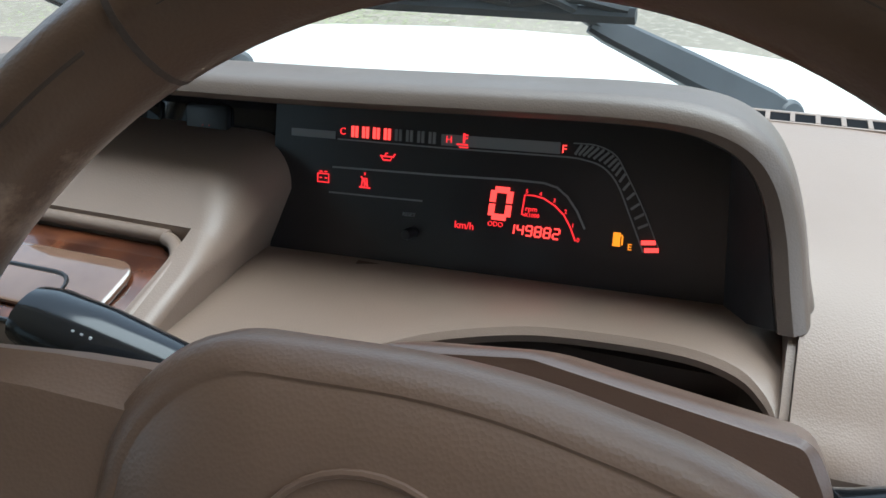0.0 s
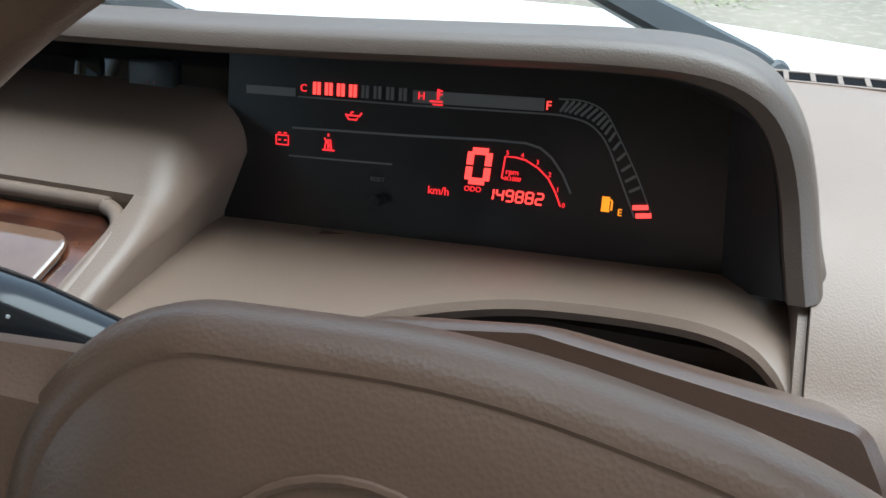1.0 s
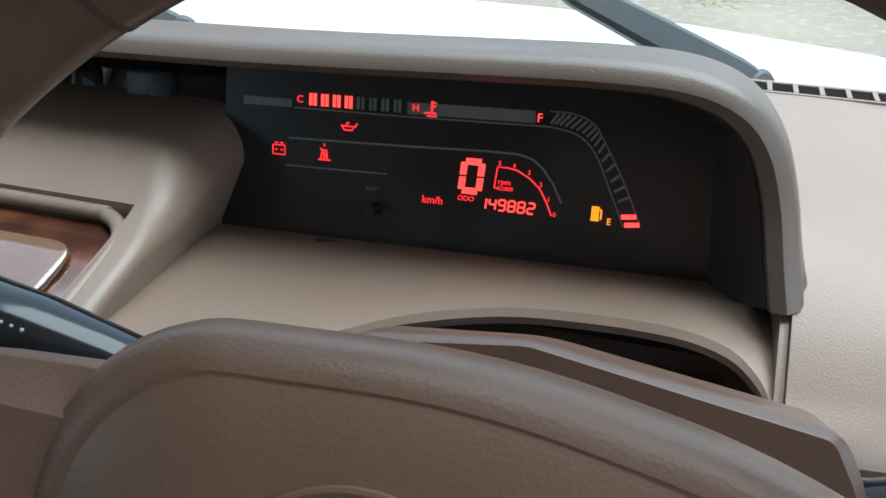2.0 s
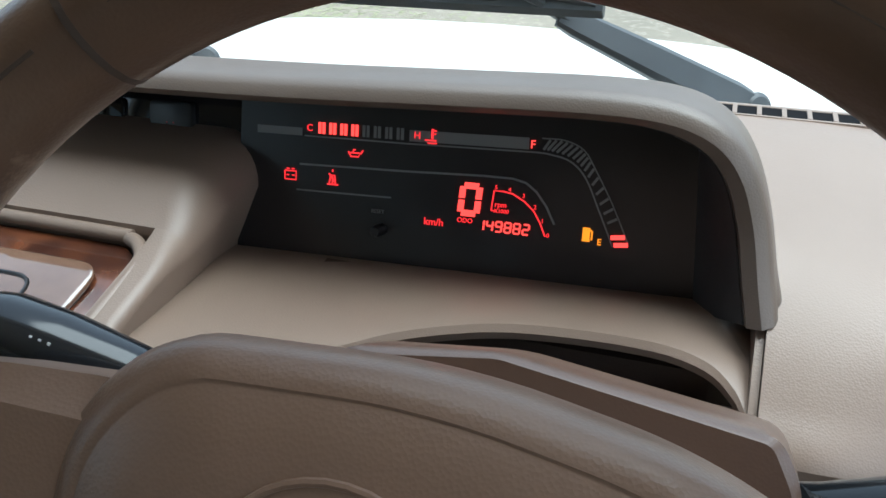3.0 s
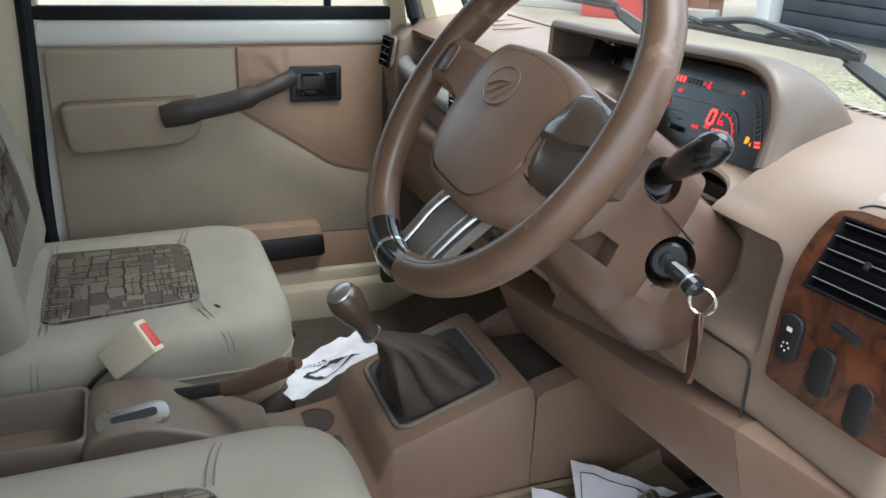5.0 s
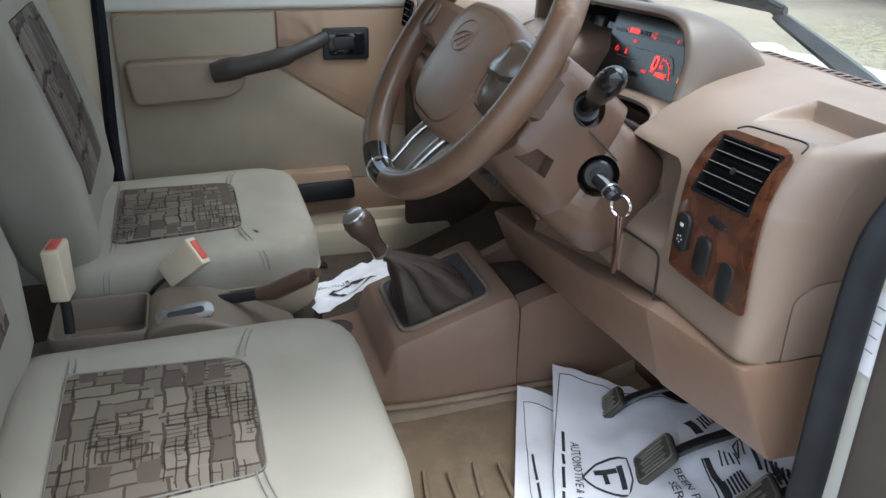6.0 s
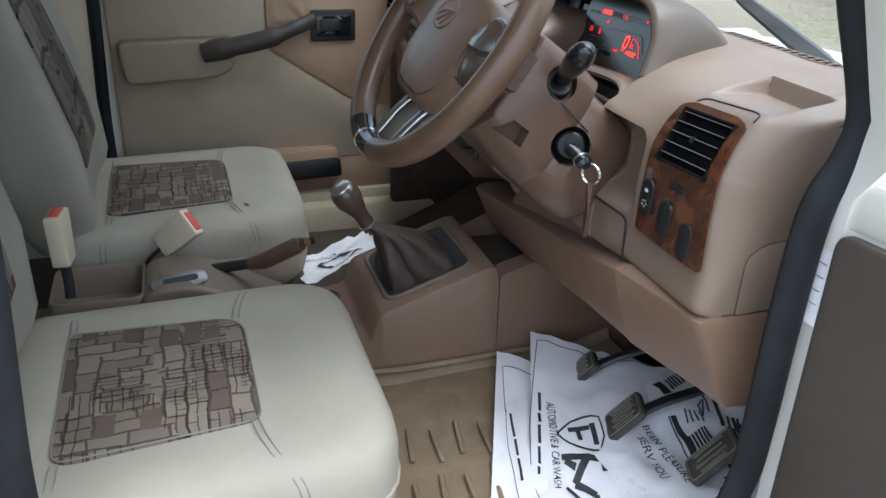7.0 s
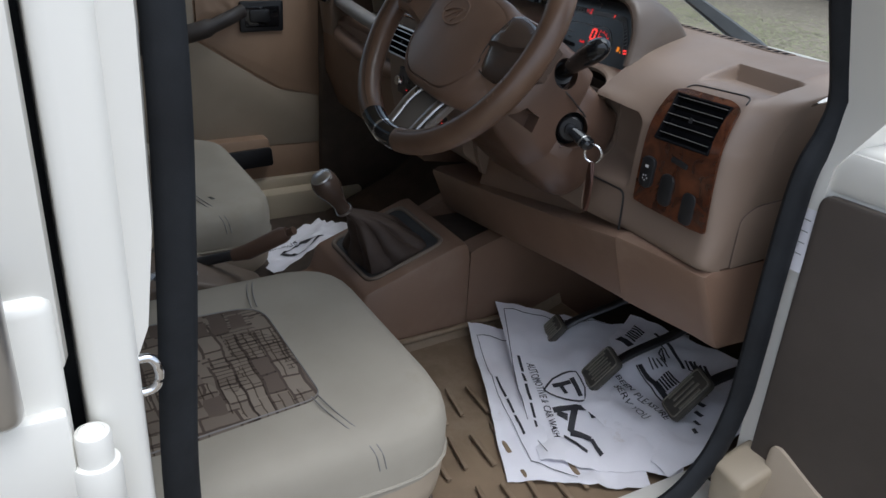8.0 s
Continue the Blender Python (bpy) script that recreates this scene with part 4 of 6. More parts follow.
def radio():
    r = thing("car_radio", "black car radio with red lit display in the centre fascia", "radio")
    m = frame_of((-0.30, 0.290, 1.135), (1, 0, 0), (0, 0.09, 1))
    part("body", prism(rrect(0.18, 0.052, 0.004), 0.012, 0.002, m=m), M_BLACK, r)
    part("display", box((0.0, 0.008, 0.0125), (0.09, 0.016, 0.001), m=m), M_GLOSS, r)
    for i in range(6):
        part("button", box((-0.045 + i * 0.018, -0.014, 0.013), (0.014, 0.007, 0.003), 0.001, m=m), M_BLACK, r)
        part("lit_mark", box((-0.045 + i * 0.018, -0.014, 0.0148), (0.006, 0.0015, 0.0004), m=m), M_RED, r)
    part("lit_clock", box((0.01, 0.008, 0.0132), (0.03, 0.008, 0.0004), m=m), M_RED, r)
    for s in (-1, 1):
        part("dial", lathe([(0.011, 0), (0.011, 0.01), (0.009, 0.013), (0, 0.013)], 18, m @ Matrix.Translation((s * 0.073, 0.0, 0.012))), M_CHROME, r)
    h = thing("heater_controls", "black heater control panel with red lit marks and knobs", "control panel")
    m = frame_of((-0.30, 0.2965, 1.075), (1, 0, 0), (0, 0.12, 1))
    part("body", prism(rrect(0.19, 0.06, 0.006), 0.008, 0.002, m=m), M_BLACK, h)
    for s in (-1, 0, 1):
        part("dial", lathe([(0.017, 0), (0.016, 0.012), (0.013, 0.016), (0, 0.016)], 20, m @ Matrix.Translation((s * 0.06, 0.0, 0.008))), M_BLACK, h)
        for k in range(7):
            a = radians(30 + k * 20)
            part("lit_mark", box((s * 0.06 + 0.023 * math.cos(a), 0.023 * math.sin(a), 0.0085), (0.004, 0.0025, 0.001), m=m), M_REDHOT, h)


def passenger_dash():
    rings = []
    for x, e in ((-0.918, 0.05), (-0.911, 0.02), (-0.89, 0.0), (-0.7, 0.0), (-0.5, 0.0), (-0.325, 0.0)):
        rings.append(at_x(x, [(0.612, 1.316), (0.60, 1.322), (0.52, 1.327 - e * 0.3), (0.42, 1.318 - e * 0.3), (0.375 + e * 0.5, 1.305 - e * 0.3), (0.355 + e, 1.290 - e * 0.3), (0.365 + e, 1.278), (0.46, 1.270), (0.612, 1.27)]))
    part("passenger_deck", loft(rings), M_DASH, dash)
    # shelf with lower body
    rings = []
    for x in (-0.918, -0.88, -0.6, -0.425):
        rings.append(at_x(x, [(0.56, 1.19), (0.40, 1.178), (0.352, 1.175), (0.338, 1.165), (0.325, 1.12), (0.33, 1.03), (0.37, 0.93), (0.56, 0.9)]))
    part("glovebox_body", loft(rings), M_DASHLOW, dash)
    part("shelf_back", box((-0.64, 0.55, 1.23), (0.5, 0.02, 0.1)), M_DASHLOW, dash)
    part("shelf_end", bevelled(loft([at_x(x, [(0.42, 1.300), (0.352, 1.292), (0.330, 1.270), (0.318, 1.2), (0.326, 1.12), (0.45, 1.12)]) for x in (-0.932, -0.85)]), 0.008, 3), M_DASH, dash, "rounded end with a side vent")
    part("shelf_end", loft([at_x(x, [(0.50, 1.31), (0.36, 1.29), (0.345, 1.25), (0.338, 1.2), (0.34, 1.16), (0.5, 1.16)]) for x in (-0.43, -0.40)]), M_DASH, dash)
    part("grab_bar", tube(smooth_path([(-0.855, 0.345, 1.222), (-0.815, 0.335, 1.216), (-0.70, 0.330, 1.208), (-0.55, 0.330, 1.197), (-0.45, 0.335, 1.195), (-0.42, 0.36, 1.20)], 6), 0.017, 14), M_BARGREY, dash, "grey padded grab bar")
    part("grab_bar", tube(smooth_path([(-0.85, 0.36, 1.14), (-0.80, 0.33, 1.135), (-0.62, 0.322, 1.122), (-0.45, 0.328, 1.12)], 6), 0.02, 14), M_DASHLOW, dash)
    m = frame_of((-0.891, 0.3225, 1.238), (1, 0.0, 0), (0, 0.17, 1))
    part("vent_surround", tube([m @ V((a, b, 0.004)) for a, b in rrect(0.062, 0.064, 0.010)], 0.004, 8, closed=True), M_DASH, dash)
    vent(dash, m @ Matrix.Translation((0, 0, 0.008)), 0.056, 0.058, 4, M_BARGREY, 0.0008)
    for i in range(4):
        part("deck_rib", box((0, 0, 0), (0.004, 0.10, 0.003), 0.001, m=pose(-0.76 + i * 0.055, 0.47, 1.3245, 1, 0, 6)), M_DASHLOW, dash)
    part("deck_rib", box((-0.68, 0.545, 1.327), (0.22, 0.006, 0.003), 0.001), M_DASHLOW, dash)


windscreen_vents()
brow()
cluster()
switch_panel()
binnacle_shelf()
centre_hump()
radio()
passenger_dash()


# ---- steering wheel and column ----
def wheel_axes(o, tilt, yaw):
    """Local x to the right, y up along the wheel's plane, z out of it to the driver."""
    t, p = radians(tilt), radians(yaw)
    n = V((math.sin(p) * math.cos(t), -math.cos(p) * math.cos(t), math.sin(t)))
    u = V((math.cos(p), math.sin(p), 0))
    return frame_of(o, u, n.cross(u))


WH = wheel_axes((0.0883, 0.1258, 1.3399), 36.0, 2.0)        # column shroud
WHEEL = wheel_axes((0.0849, 0.1287, 1.3404), 34.9, 2.5)      # rim
RW = 0.1844


def steering_wheel():
    WH = WHEEL
    w = thing("steering_wheel", "brown leather-wrapped steering wheel with padded horn boss", "steering wheel")

    def arc(a0, a1, r, n, name, material, label="", squash=1.08):
        pts = [(RW * math.cos(radians(a0 + (a1 - a0) * i / n)), RW * math.sin(radians(a0 + (a1 - a0) * i / n)), 0) for i in range(n + 1)]
        return part(name, tube(pts, r, 20, squash=squash, up=(0, 0, 1)), material, w, label, m=WH)

    ins0, ins1 = -112, -83
    arc(ins1, 50, 0.0178, 36, "rim", M_LEATHER, "brown leather rim with worn patches")
    arc(50, 126, 0.0182, 28, "rim", M_LEATHER)
    arc(126, 360 + ins0, 0.0178, 36, "rim", M_LEATHER)
    arc(ins0, ins1, 0.0176, 12, "rim_insert", M_GLOSS, "gloss black rim insert")
    pts = [(RW * math.cos(radians(-97)), RW * math.sin(radians(-97)), 0)]
    a = radians(-97)
    part("insert_joint", tube([(RW * math.cos(a + d), RW * math.sin(a + d), 0) for d in (-0.012, 0.012)], 0.0181, 20, squash=1.08, up=(0, 0, 1)), M_CHROME, w, m=WH)
    for s in (50, 126):
        a = radians(s)
        part("seam", tube([(RW * math.cos(a + d), RW * math.sin(a + d), 0) for d in (-0.006, 0.006)], 0.0183, 20, squash=1.08, up=(0, 0, 1)), M_LEATHERDK, w, m=WH)
    WH = WHEEL @ pose(-0.004, -0.003, -0.012, 0, 0, -5)
    for a0, a1 in ((-80, 46), (54, 122), (130, 246)):
        pts = [((RW - 0.007) * math.cos(radians(a0 + (a1 - a0) * i / 40)), (RW - 0.007) * math.sin(radians(a0 + (a1 - a0) * i / 40)), 0.0172) for i in range(41)]
        part("stitching", tube(pts, 0.0008, 5), M_LEATHERDK, w, m=WHEEL)
    # horn pad: stacked outlines, domed
    pad = rounded([(-0.082, 0.064), (0.0, 0.0735), (0.06, 0.067), (0.088, 0.059), (0.114, 0.044), (0.103, -0.056), (0.060, -0.100), (-0.060, -0.100), (-0.101, -0.056), (-0.106, 0.035)],
                  [0.022, 0.06, 0.03, 0.03, 0.02, 0.05, 0.05, 0.05, 0.05, 0.03], 6)
    rings = []
    for s, z in ((0.80, -0.062), (0.93, -0.05), (0.985, -0.025), (1.0, -0.008), (0.99, 0.001), (0.96, 0.0075), (0.90, 0.0112), (0.872, 0.0122), (0.862, 0.0119), (0.855, 0.0121), (0.84, 0.0131), (0.7, 0.0165), (0.45, 0.0195), (0.2, 0.0205)):
        rings.append([(x * s, -0.012 + (y + 0.012) * s, z - (0.0032 * step(0.0, -0.07, y) if 0.85 < s < 0.868 else 0.0)) for x, y in pad])
    part("horn_pad", loft(rings), M_PAD, w, "brown grained horn pad", m=WH)
    # flap groove and oval badge
    ring = [(0.0285 * math.cos(t) - 0.014, 0.019 + 0.0215 * math.sin(t), 0.0195 - 0.002 * math.sin(t)) for t in (2 * math.pi * i / 32 for i in range(32))]
    part("badge", tube(ring, 0.0013, 8, closed=True), M_PAD, w, "moulded oval badge", m=WH)
    part("badge_recess", prism([(0.0275 * math.cos(t) - 0.014, 0.019 + 0.0205 * math.sin(t)) for t in (2 * math.pi * i / 32 for i in range(32))], 0.0012, m=WH @ pose(0, 0, 0.0203, -5, 0, 0)), M_PAD, w)
    for pts in ([(-0.035, 0.013), (-0.020, 0.023), (0.004, 0.027)], [(-0.026, 0.005), (-0.013, 0.017), (0.004, 0.027)], [(-0.010, 0.003), (-0.004, 0.011), (0.004, 0.027)]):
        part("badge_stroke", tube(smooth_path([(x, y, 0.0212 - 0.0875 * (y - 0.0) + 0.0006) for x, y in pts], 4), [0.0014] * 8 + [0.0007], 6), M_PAD, w, m=WH)
    # crease of the airbag flap
    part("flap_crease", tube(smooth_path([(0.088, 0.024, -0.0018), (0.084, 0.008, -0.0008), (0.077, -0.014, 0.0004), (0.062, -0.045, 0.0003), (0.043, -0.070, -0.0018)], 5), 0.0012, 6), M_SHROUD, w, m=WHEEL)
    # left spoke
    rings = []
    for x, h, z0, z1, yc in ((0.075, 0.040, -0.045, -0.006, 0.010), (0.10, 0.037, -0.04, -0.003, 0.014), (0.125, 0.031, -0.032, 0.002, 0.020), (0.15, 0.027, -0.018, 0.008, 0.023), (0.185, 0.030, -0.010, 0.011, 0.024)):
        rings.append([(-x, yc + y * h, z0 + (z1 - z0) * zz) for y, zz in ((-1, 0.3), (-0.8, 0.0), (0.8, 0.0), (1, 0.3), (1, 0.75), (0.7, 1), (-0.7, 1), (-1, 0.75))])
    part("spoke", loft(rings), M_PAD, w, m=WHEEL)
    part("thumb_grip", prism(rrect(0.034, 0.036, 0.010, -0.156, 0.023), 0.005, 0.0025, m=WHEEL @ Matrix.Translation((0, 0, 0.005))), M_LEATHER, w)
    # right spoke: a domed cap let into the pad
    rings = []
    for x, y0, y1, z1 in ((0.086, -0.040, 0.022, -0.002), (0.092, -0.047, 0.034, 0.003), (0.105, -0.052, 0.041, 0.006), (0.122, -0.054, 0.042, 0.007), (0.140, -0.050, 0.037, 0.006), (0.158, -0.038, 0.031, 0.006), (0.182, -0.028, 0.028, 0.009)):
        mid, hw = (y0 + y1) / 2, (y1 - y0) / 2
        rings.append([(x + 0.010 * (y * hw + mid > 0.01) * (x < 0.1), mid + hw * y, z1 + dz) for y, dz in ((-1, -0.018), (-0.8, -0.045), (0.8, -0.045), (1, -0.014), (0.97, -0.006), (0.85, -0.0005), (0.55, 0.004), (0.2, 0.0065), (0.0, 0.0055), (-0.12, 0.0), (-0.5, -0.002), (-0.82, -0.005), (-0.97, -0.010))])
    part("spoke", loft(rings), M_SPOKE, w, "dark moulded spoke cap", m=WHEEL)
    gap = smooth_path([(0.103, 0.0385, -0.006), (0.0985, 0.034, -0.0015), (0.0945, 0.025, 0.0005), (0.0865, 0.0, 0.002), (0.083, -0.028, 0.0005), (0.088, -0.044, -0.003), (0.104, -0.051, -0.008)], 6)
    part("spoke_gap", tube(gap, 0.0011, 8), M_BLACK, w, m=WHEEL)
    # lower spokes: a satin web with a bright loop and a bright bar on it
    web = mat("satin_brown_grey", (0.20, 0.175, 0.15), (0.17, 0.15, 0.128), 0.38, scale=10)
    rings = []
    for y, z, hw in ((-0.075, -0.034, 0.046), (-0.105, -0.024, 0.047), (-0.14, -0.015, 0.046), (-0.178, -0.009, 0.050)):
        rings.append([(x * hw, y, z + b) for x, b in ((-1, -0.006), (1, -0.006), (1, 0.001), (0.93, 0.004), (0.3, 0.002), (-0.3, 0.002), (-0.93, 0.004), (-1, 0.001))])
    part("spoke_web", loft(rings), web, w, m=WH)
    for pts in ([(0.034, -0.088, -0.020), (0.033, -0.115, -0.012), (0.031, -0.145, -0.007), (0.030, -0.176, -0.003)],
                [(-0.012, -0.092, -0.019), (-0.024, -0.090, -0.019), (-0.034, -0.100, -0.017), (-0.036, -0.125, -0.011), (-0.033, -0.150, -0.007), (-0.031, -0.176, -0.003)]):
        part("lower_spoke", tube(smooth_path(pts, 5), 0.0085, 12, squash=0.5, up=(0, 0, 1)), M_SILVER, w, "satin silver lower spoke", m=WH)
    part("hub", lathe([(0.045, -0.10), (0.055, -0.06), (0.06, -0.045)], 24), M_SPOKE, w, m=WH)


def lock_axes():
    """Pose of the ignition lock: local z out of the shroud."""
    ax = V((0.90, -0.40, 0.10)).normalized()
    x = V((0, 0, 1)).cross(ax).normalized()
    return frame_of((0.2, 0.266, 1.205), x, ax.cross(x))


LOCK = lock_axes()


def column():
    c = thing("steering_column", "brown plastic steering column shroud", "steering column")
    # shroud along the wheel's axis: sections in wheel axes
    rings = []
    for z, xl, xr, yt, yb, r in ((-0.074, -0.070, 0.098, 0.073, -0.080, 0.003), (-0.077, -0.074, 0.101, 0.0752, -0.086, 0.005), (-0.11, -0.082, 0.106, 0.0755, -0.098, 0.010), (-0.141, -0.086, 0.110, 0.0755, -0.105, 0.010), (-0.178, -0.087, 0.109, 0.072, -0.110, 0.010), (-0.181, -0.087, 0.108, 0.066, -0.110, 0.010), (-0.184, -0.087, 0.107, 0.056, -0.111, 0.010), (-0.21, -0.088, 0.118, 0.053, -0.114, 0.012), (-0.262, -0.088, 0.116, 0.05, -0.120, 0.018), (-0.285, -0.08, 0.104, 0.04, -0.116, 0.018)):
        rings.append([(x, y, z) for x, y in rounded([(xl, yb), (xr - 0.03, yb), (xr, yb + 0.03), (xr, -0.002), (xr - 0.004, yt - 0.026), (xr - 0.011, yt - 0.0125), (0.0, yt), (xl + 0.02, yt - 0.006), (xl, yt - 0.03)], r, 4)])
    shroud = part("shroud", loft(rings), M_SHROUD, c, m=WH)
    # openings for the lock, the stalk and the tilt catch
    cut_out(shroud, lathe([(0.0265, -0.034), (0.0265, 0.05)], 32, LOCK))
    root, tip = V((0.172, 0.254, 1.284)), V((0.284, 0.228, 1.350))
    d = (tip - root).normalized()
    cut_out(shroud, tube([root - d * 0.012 - V((0, 0, 0.006)), root + d * 0.06 - V((0, 0, 0.006))], [0.021, 0.021], 24))
    cut_out(shroud, prism([(-0.022, -0.012), (0.024, -0.012), (0.020, 0.012), (-0.006, 0.012)], 0.06, m=WH @ pose(0.086, -0.056, -0.108, 0, 90, 0)))
    part("shroud_face", prism(rounded([(-0.066, -0.074), (0.05, -0.074), (0.08, -0.05), (0.08, 0.044), (-0.06, 0.044)], 0.02), 0.004, 0.001, m=WH @ Matrix.Translation((0, 0, -0.078))), M_SHROUD, c)
    # black slab behind the shroud stands for shade in the gap
    part("gap_shade", box((0, 0, 0), (0.12, 0.006, 0.08), 0.002, m=WH @ Matrix.Translation((0.0, 0.050, -0.228))), M_LINER, c)
    part("shroud_joint", tube([WH @ V((0.077, 0.012, -0.086)), WH @ V((0.1, 0.012, -0.112)), WH @ V((0.1105, 0.008, -0.15)), WH @ V((0.1135, 0.0, -0.2))], 0.0012, 6), M_BLACK, c)
    return c


def ignition():
    o = LOCK.translation
    ax = LOCK.to_3x3() @ V((0, 0, 1))
    k = thing("ignition_lock", "black ignition lock sunk in the column shroud", "ignition lock")
    part("floor", lathe([(0.0262, -0.034), (0.0262, -0.031), (0, -0.031)], 28, LOCK), M_SLAT, k)
    part("barrel", lathe([(0.019, -0.033), (0.019, -0.012), (0.0165, -0.009), (0.010, -0.009), (0.010, -0.004), (0, -0.004)], 24, LOCK), M_BLACK, k)
    part("barrel_ring", lathe([(0.0055, -0.004), (0.0055, 0.001), (0.0045, 0.002), (0, 0.002)], 20, LOCK), M_CHROME, k)
    for s in (-1, 1):
        part("lug", box((s * 0.012, -0.0245, 0.0), (0.009, 0.003, 0.003), 0.001, m=LOCK), M_SHROUD, k)
    y = thing("key", "car key with black grip, steel ring and brown leather tag", "key")
    tip = V((0.238, 0.272, 1.192))
    a0 = o + ax * 0.002
    p = [a0, a0 + ax * 0.008, a0.lerp(tip, 0.35) + ax * 0.003, a0.lerp(tip, 0.6), a0.lerp(tip, 0.88), tip]
    part("grip", tube(p, [0.0085, 0.0108, 0.0118, 0.0118, 0.0125, 0.008], 16, squash=0.75), M_STALK, y)
    part("collar", tube([a0.lerp(tip, 0.62), a0.lerp(tip, 0.68)], 0.0128, 16, squash=0.77), M_SILVER, y)
    rc = V((0.238, 0.279, 1.180))
    for turn in (0.0, 0.35):
        ring = [rc + V((0.011 * math.cos(t), (0.006 + 0.005 * turn) * math.cos(t), 0.0135 * math.sin(t))) for t in (2 * math.pi * i / 28 for i in range(28))]
        part("ring", tube(ring, 0.0011, 8, closed=True), M_CHROME, y)
    tag = rounded([(-0.004, 0.0), (0.004, 0.0), (0.012, -0.028), (0.012, -0.052), (0.003, -0.078), (-0.003, -0.078), (-0.012, -0.052), (-0.012, -0.028)], 0.008, 3)
    tm = frame_of(rc + V((0, 0, -0.012)), (-0.94, 0.34, 0), (0, 0, 1))
    brown = mat("dark_red_brown_leather", (0.085, 0.035, 0.022), (0.05, 0.02, 0.013), 0.4, scale=40)
    for s in (0, 1):
        part("tag", prism(tag, 0.0028, 0.001, m=tm @ pose(0, 0, 0.0005 - 0.0038 * s, 2.5 - 5 * s, 0, 0)), brown, y, "brown leather tag")


def stalks():
    s = thing("control_stalk", "black wiper stalk with rounded end", "control stalk", "column stalks")
    root, tip = V((0.172, 0.254, 1.284)), V((0.284, 0.228, 1.350))
    d = (tip - root).normalized()
    pts = [root - d * 0.02, root, root + d * 0.03, root + d * 0.06, root + d * 0.09, root + d * 0.112, root + d * 0.122, tip - d * 0.003, tip + d * 0.001, tip + d * 0.0045, tip + d * 0.006]
    part("arm", tube(pts, [0.013, 0.013, 0.0115, 0.0135, 0.0163, 0.0168, 0.0158, 0.0135, 0.0115, 0.0075, 0.002], 28, squash=0.9), M_STALK, s)
    part("collar", tube([root - d * 0.012, root + d * 0.004], [0.019, 0.0165], 18), M_BLACK, s)
    for k in range(3):
        part("mark", box((0, 0, 0), (0.0015, 0.004, 0.0008), m=frame_of(root + d * (0.052 + 0.004 * k) + V((0.003, -0.0135, 0.0035)), (0.7, 0.2, 0.6), (-0.6, 0, 0.75))), M_WHITE, s)
    s = thing("control_stalk", "black light stalk pointing to the centre", "control stalk", "column stalks")
    root, tip = V((0.0, 0.218, 1.312)), V((-0.122, 0.216, 1.338))
    d = (tip - root).normalized()
    pts = [root, root + d * 0.03, root + d * 0.06, root + d * 0.09, root + d * 0.115, tip, tip + d * 0.005]
    part("arm", tube(pts, [0.011, 0.011, 0.014, 0.0165, 0.0165, 0.014, 0.005], 16, squash=0.75), M_STALK, s)
    for k in range(3):
        part("mark", box((0, 0, 0), (0.0012, 0.006, 0.0006), m=frame_of(root + d * (0.086 + 0.004 * k) + V((0, -0.0105, 0.008)), d, (0, 0.5, 0.8))), M_WHITE, s)


steering_wheel()
column()
ignition()
stalks()


# ---- seats ----
def cushion_ring(hw, y0, y1, r, z, n=6):
    return [(x, y, z) for x, y in rounded([(-hw, y0), (hw, y0), (hw, y1), (-hw, y1)], [r * 0.4, r * 0.4, r, r], n)]


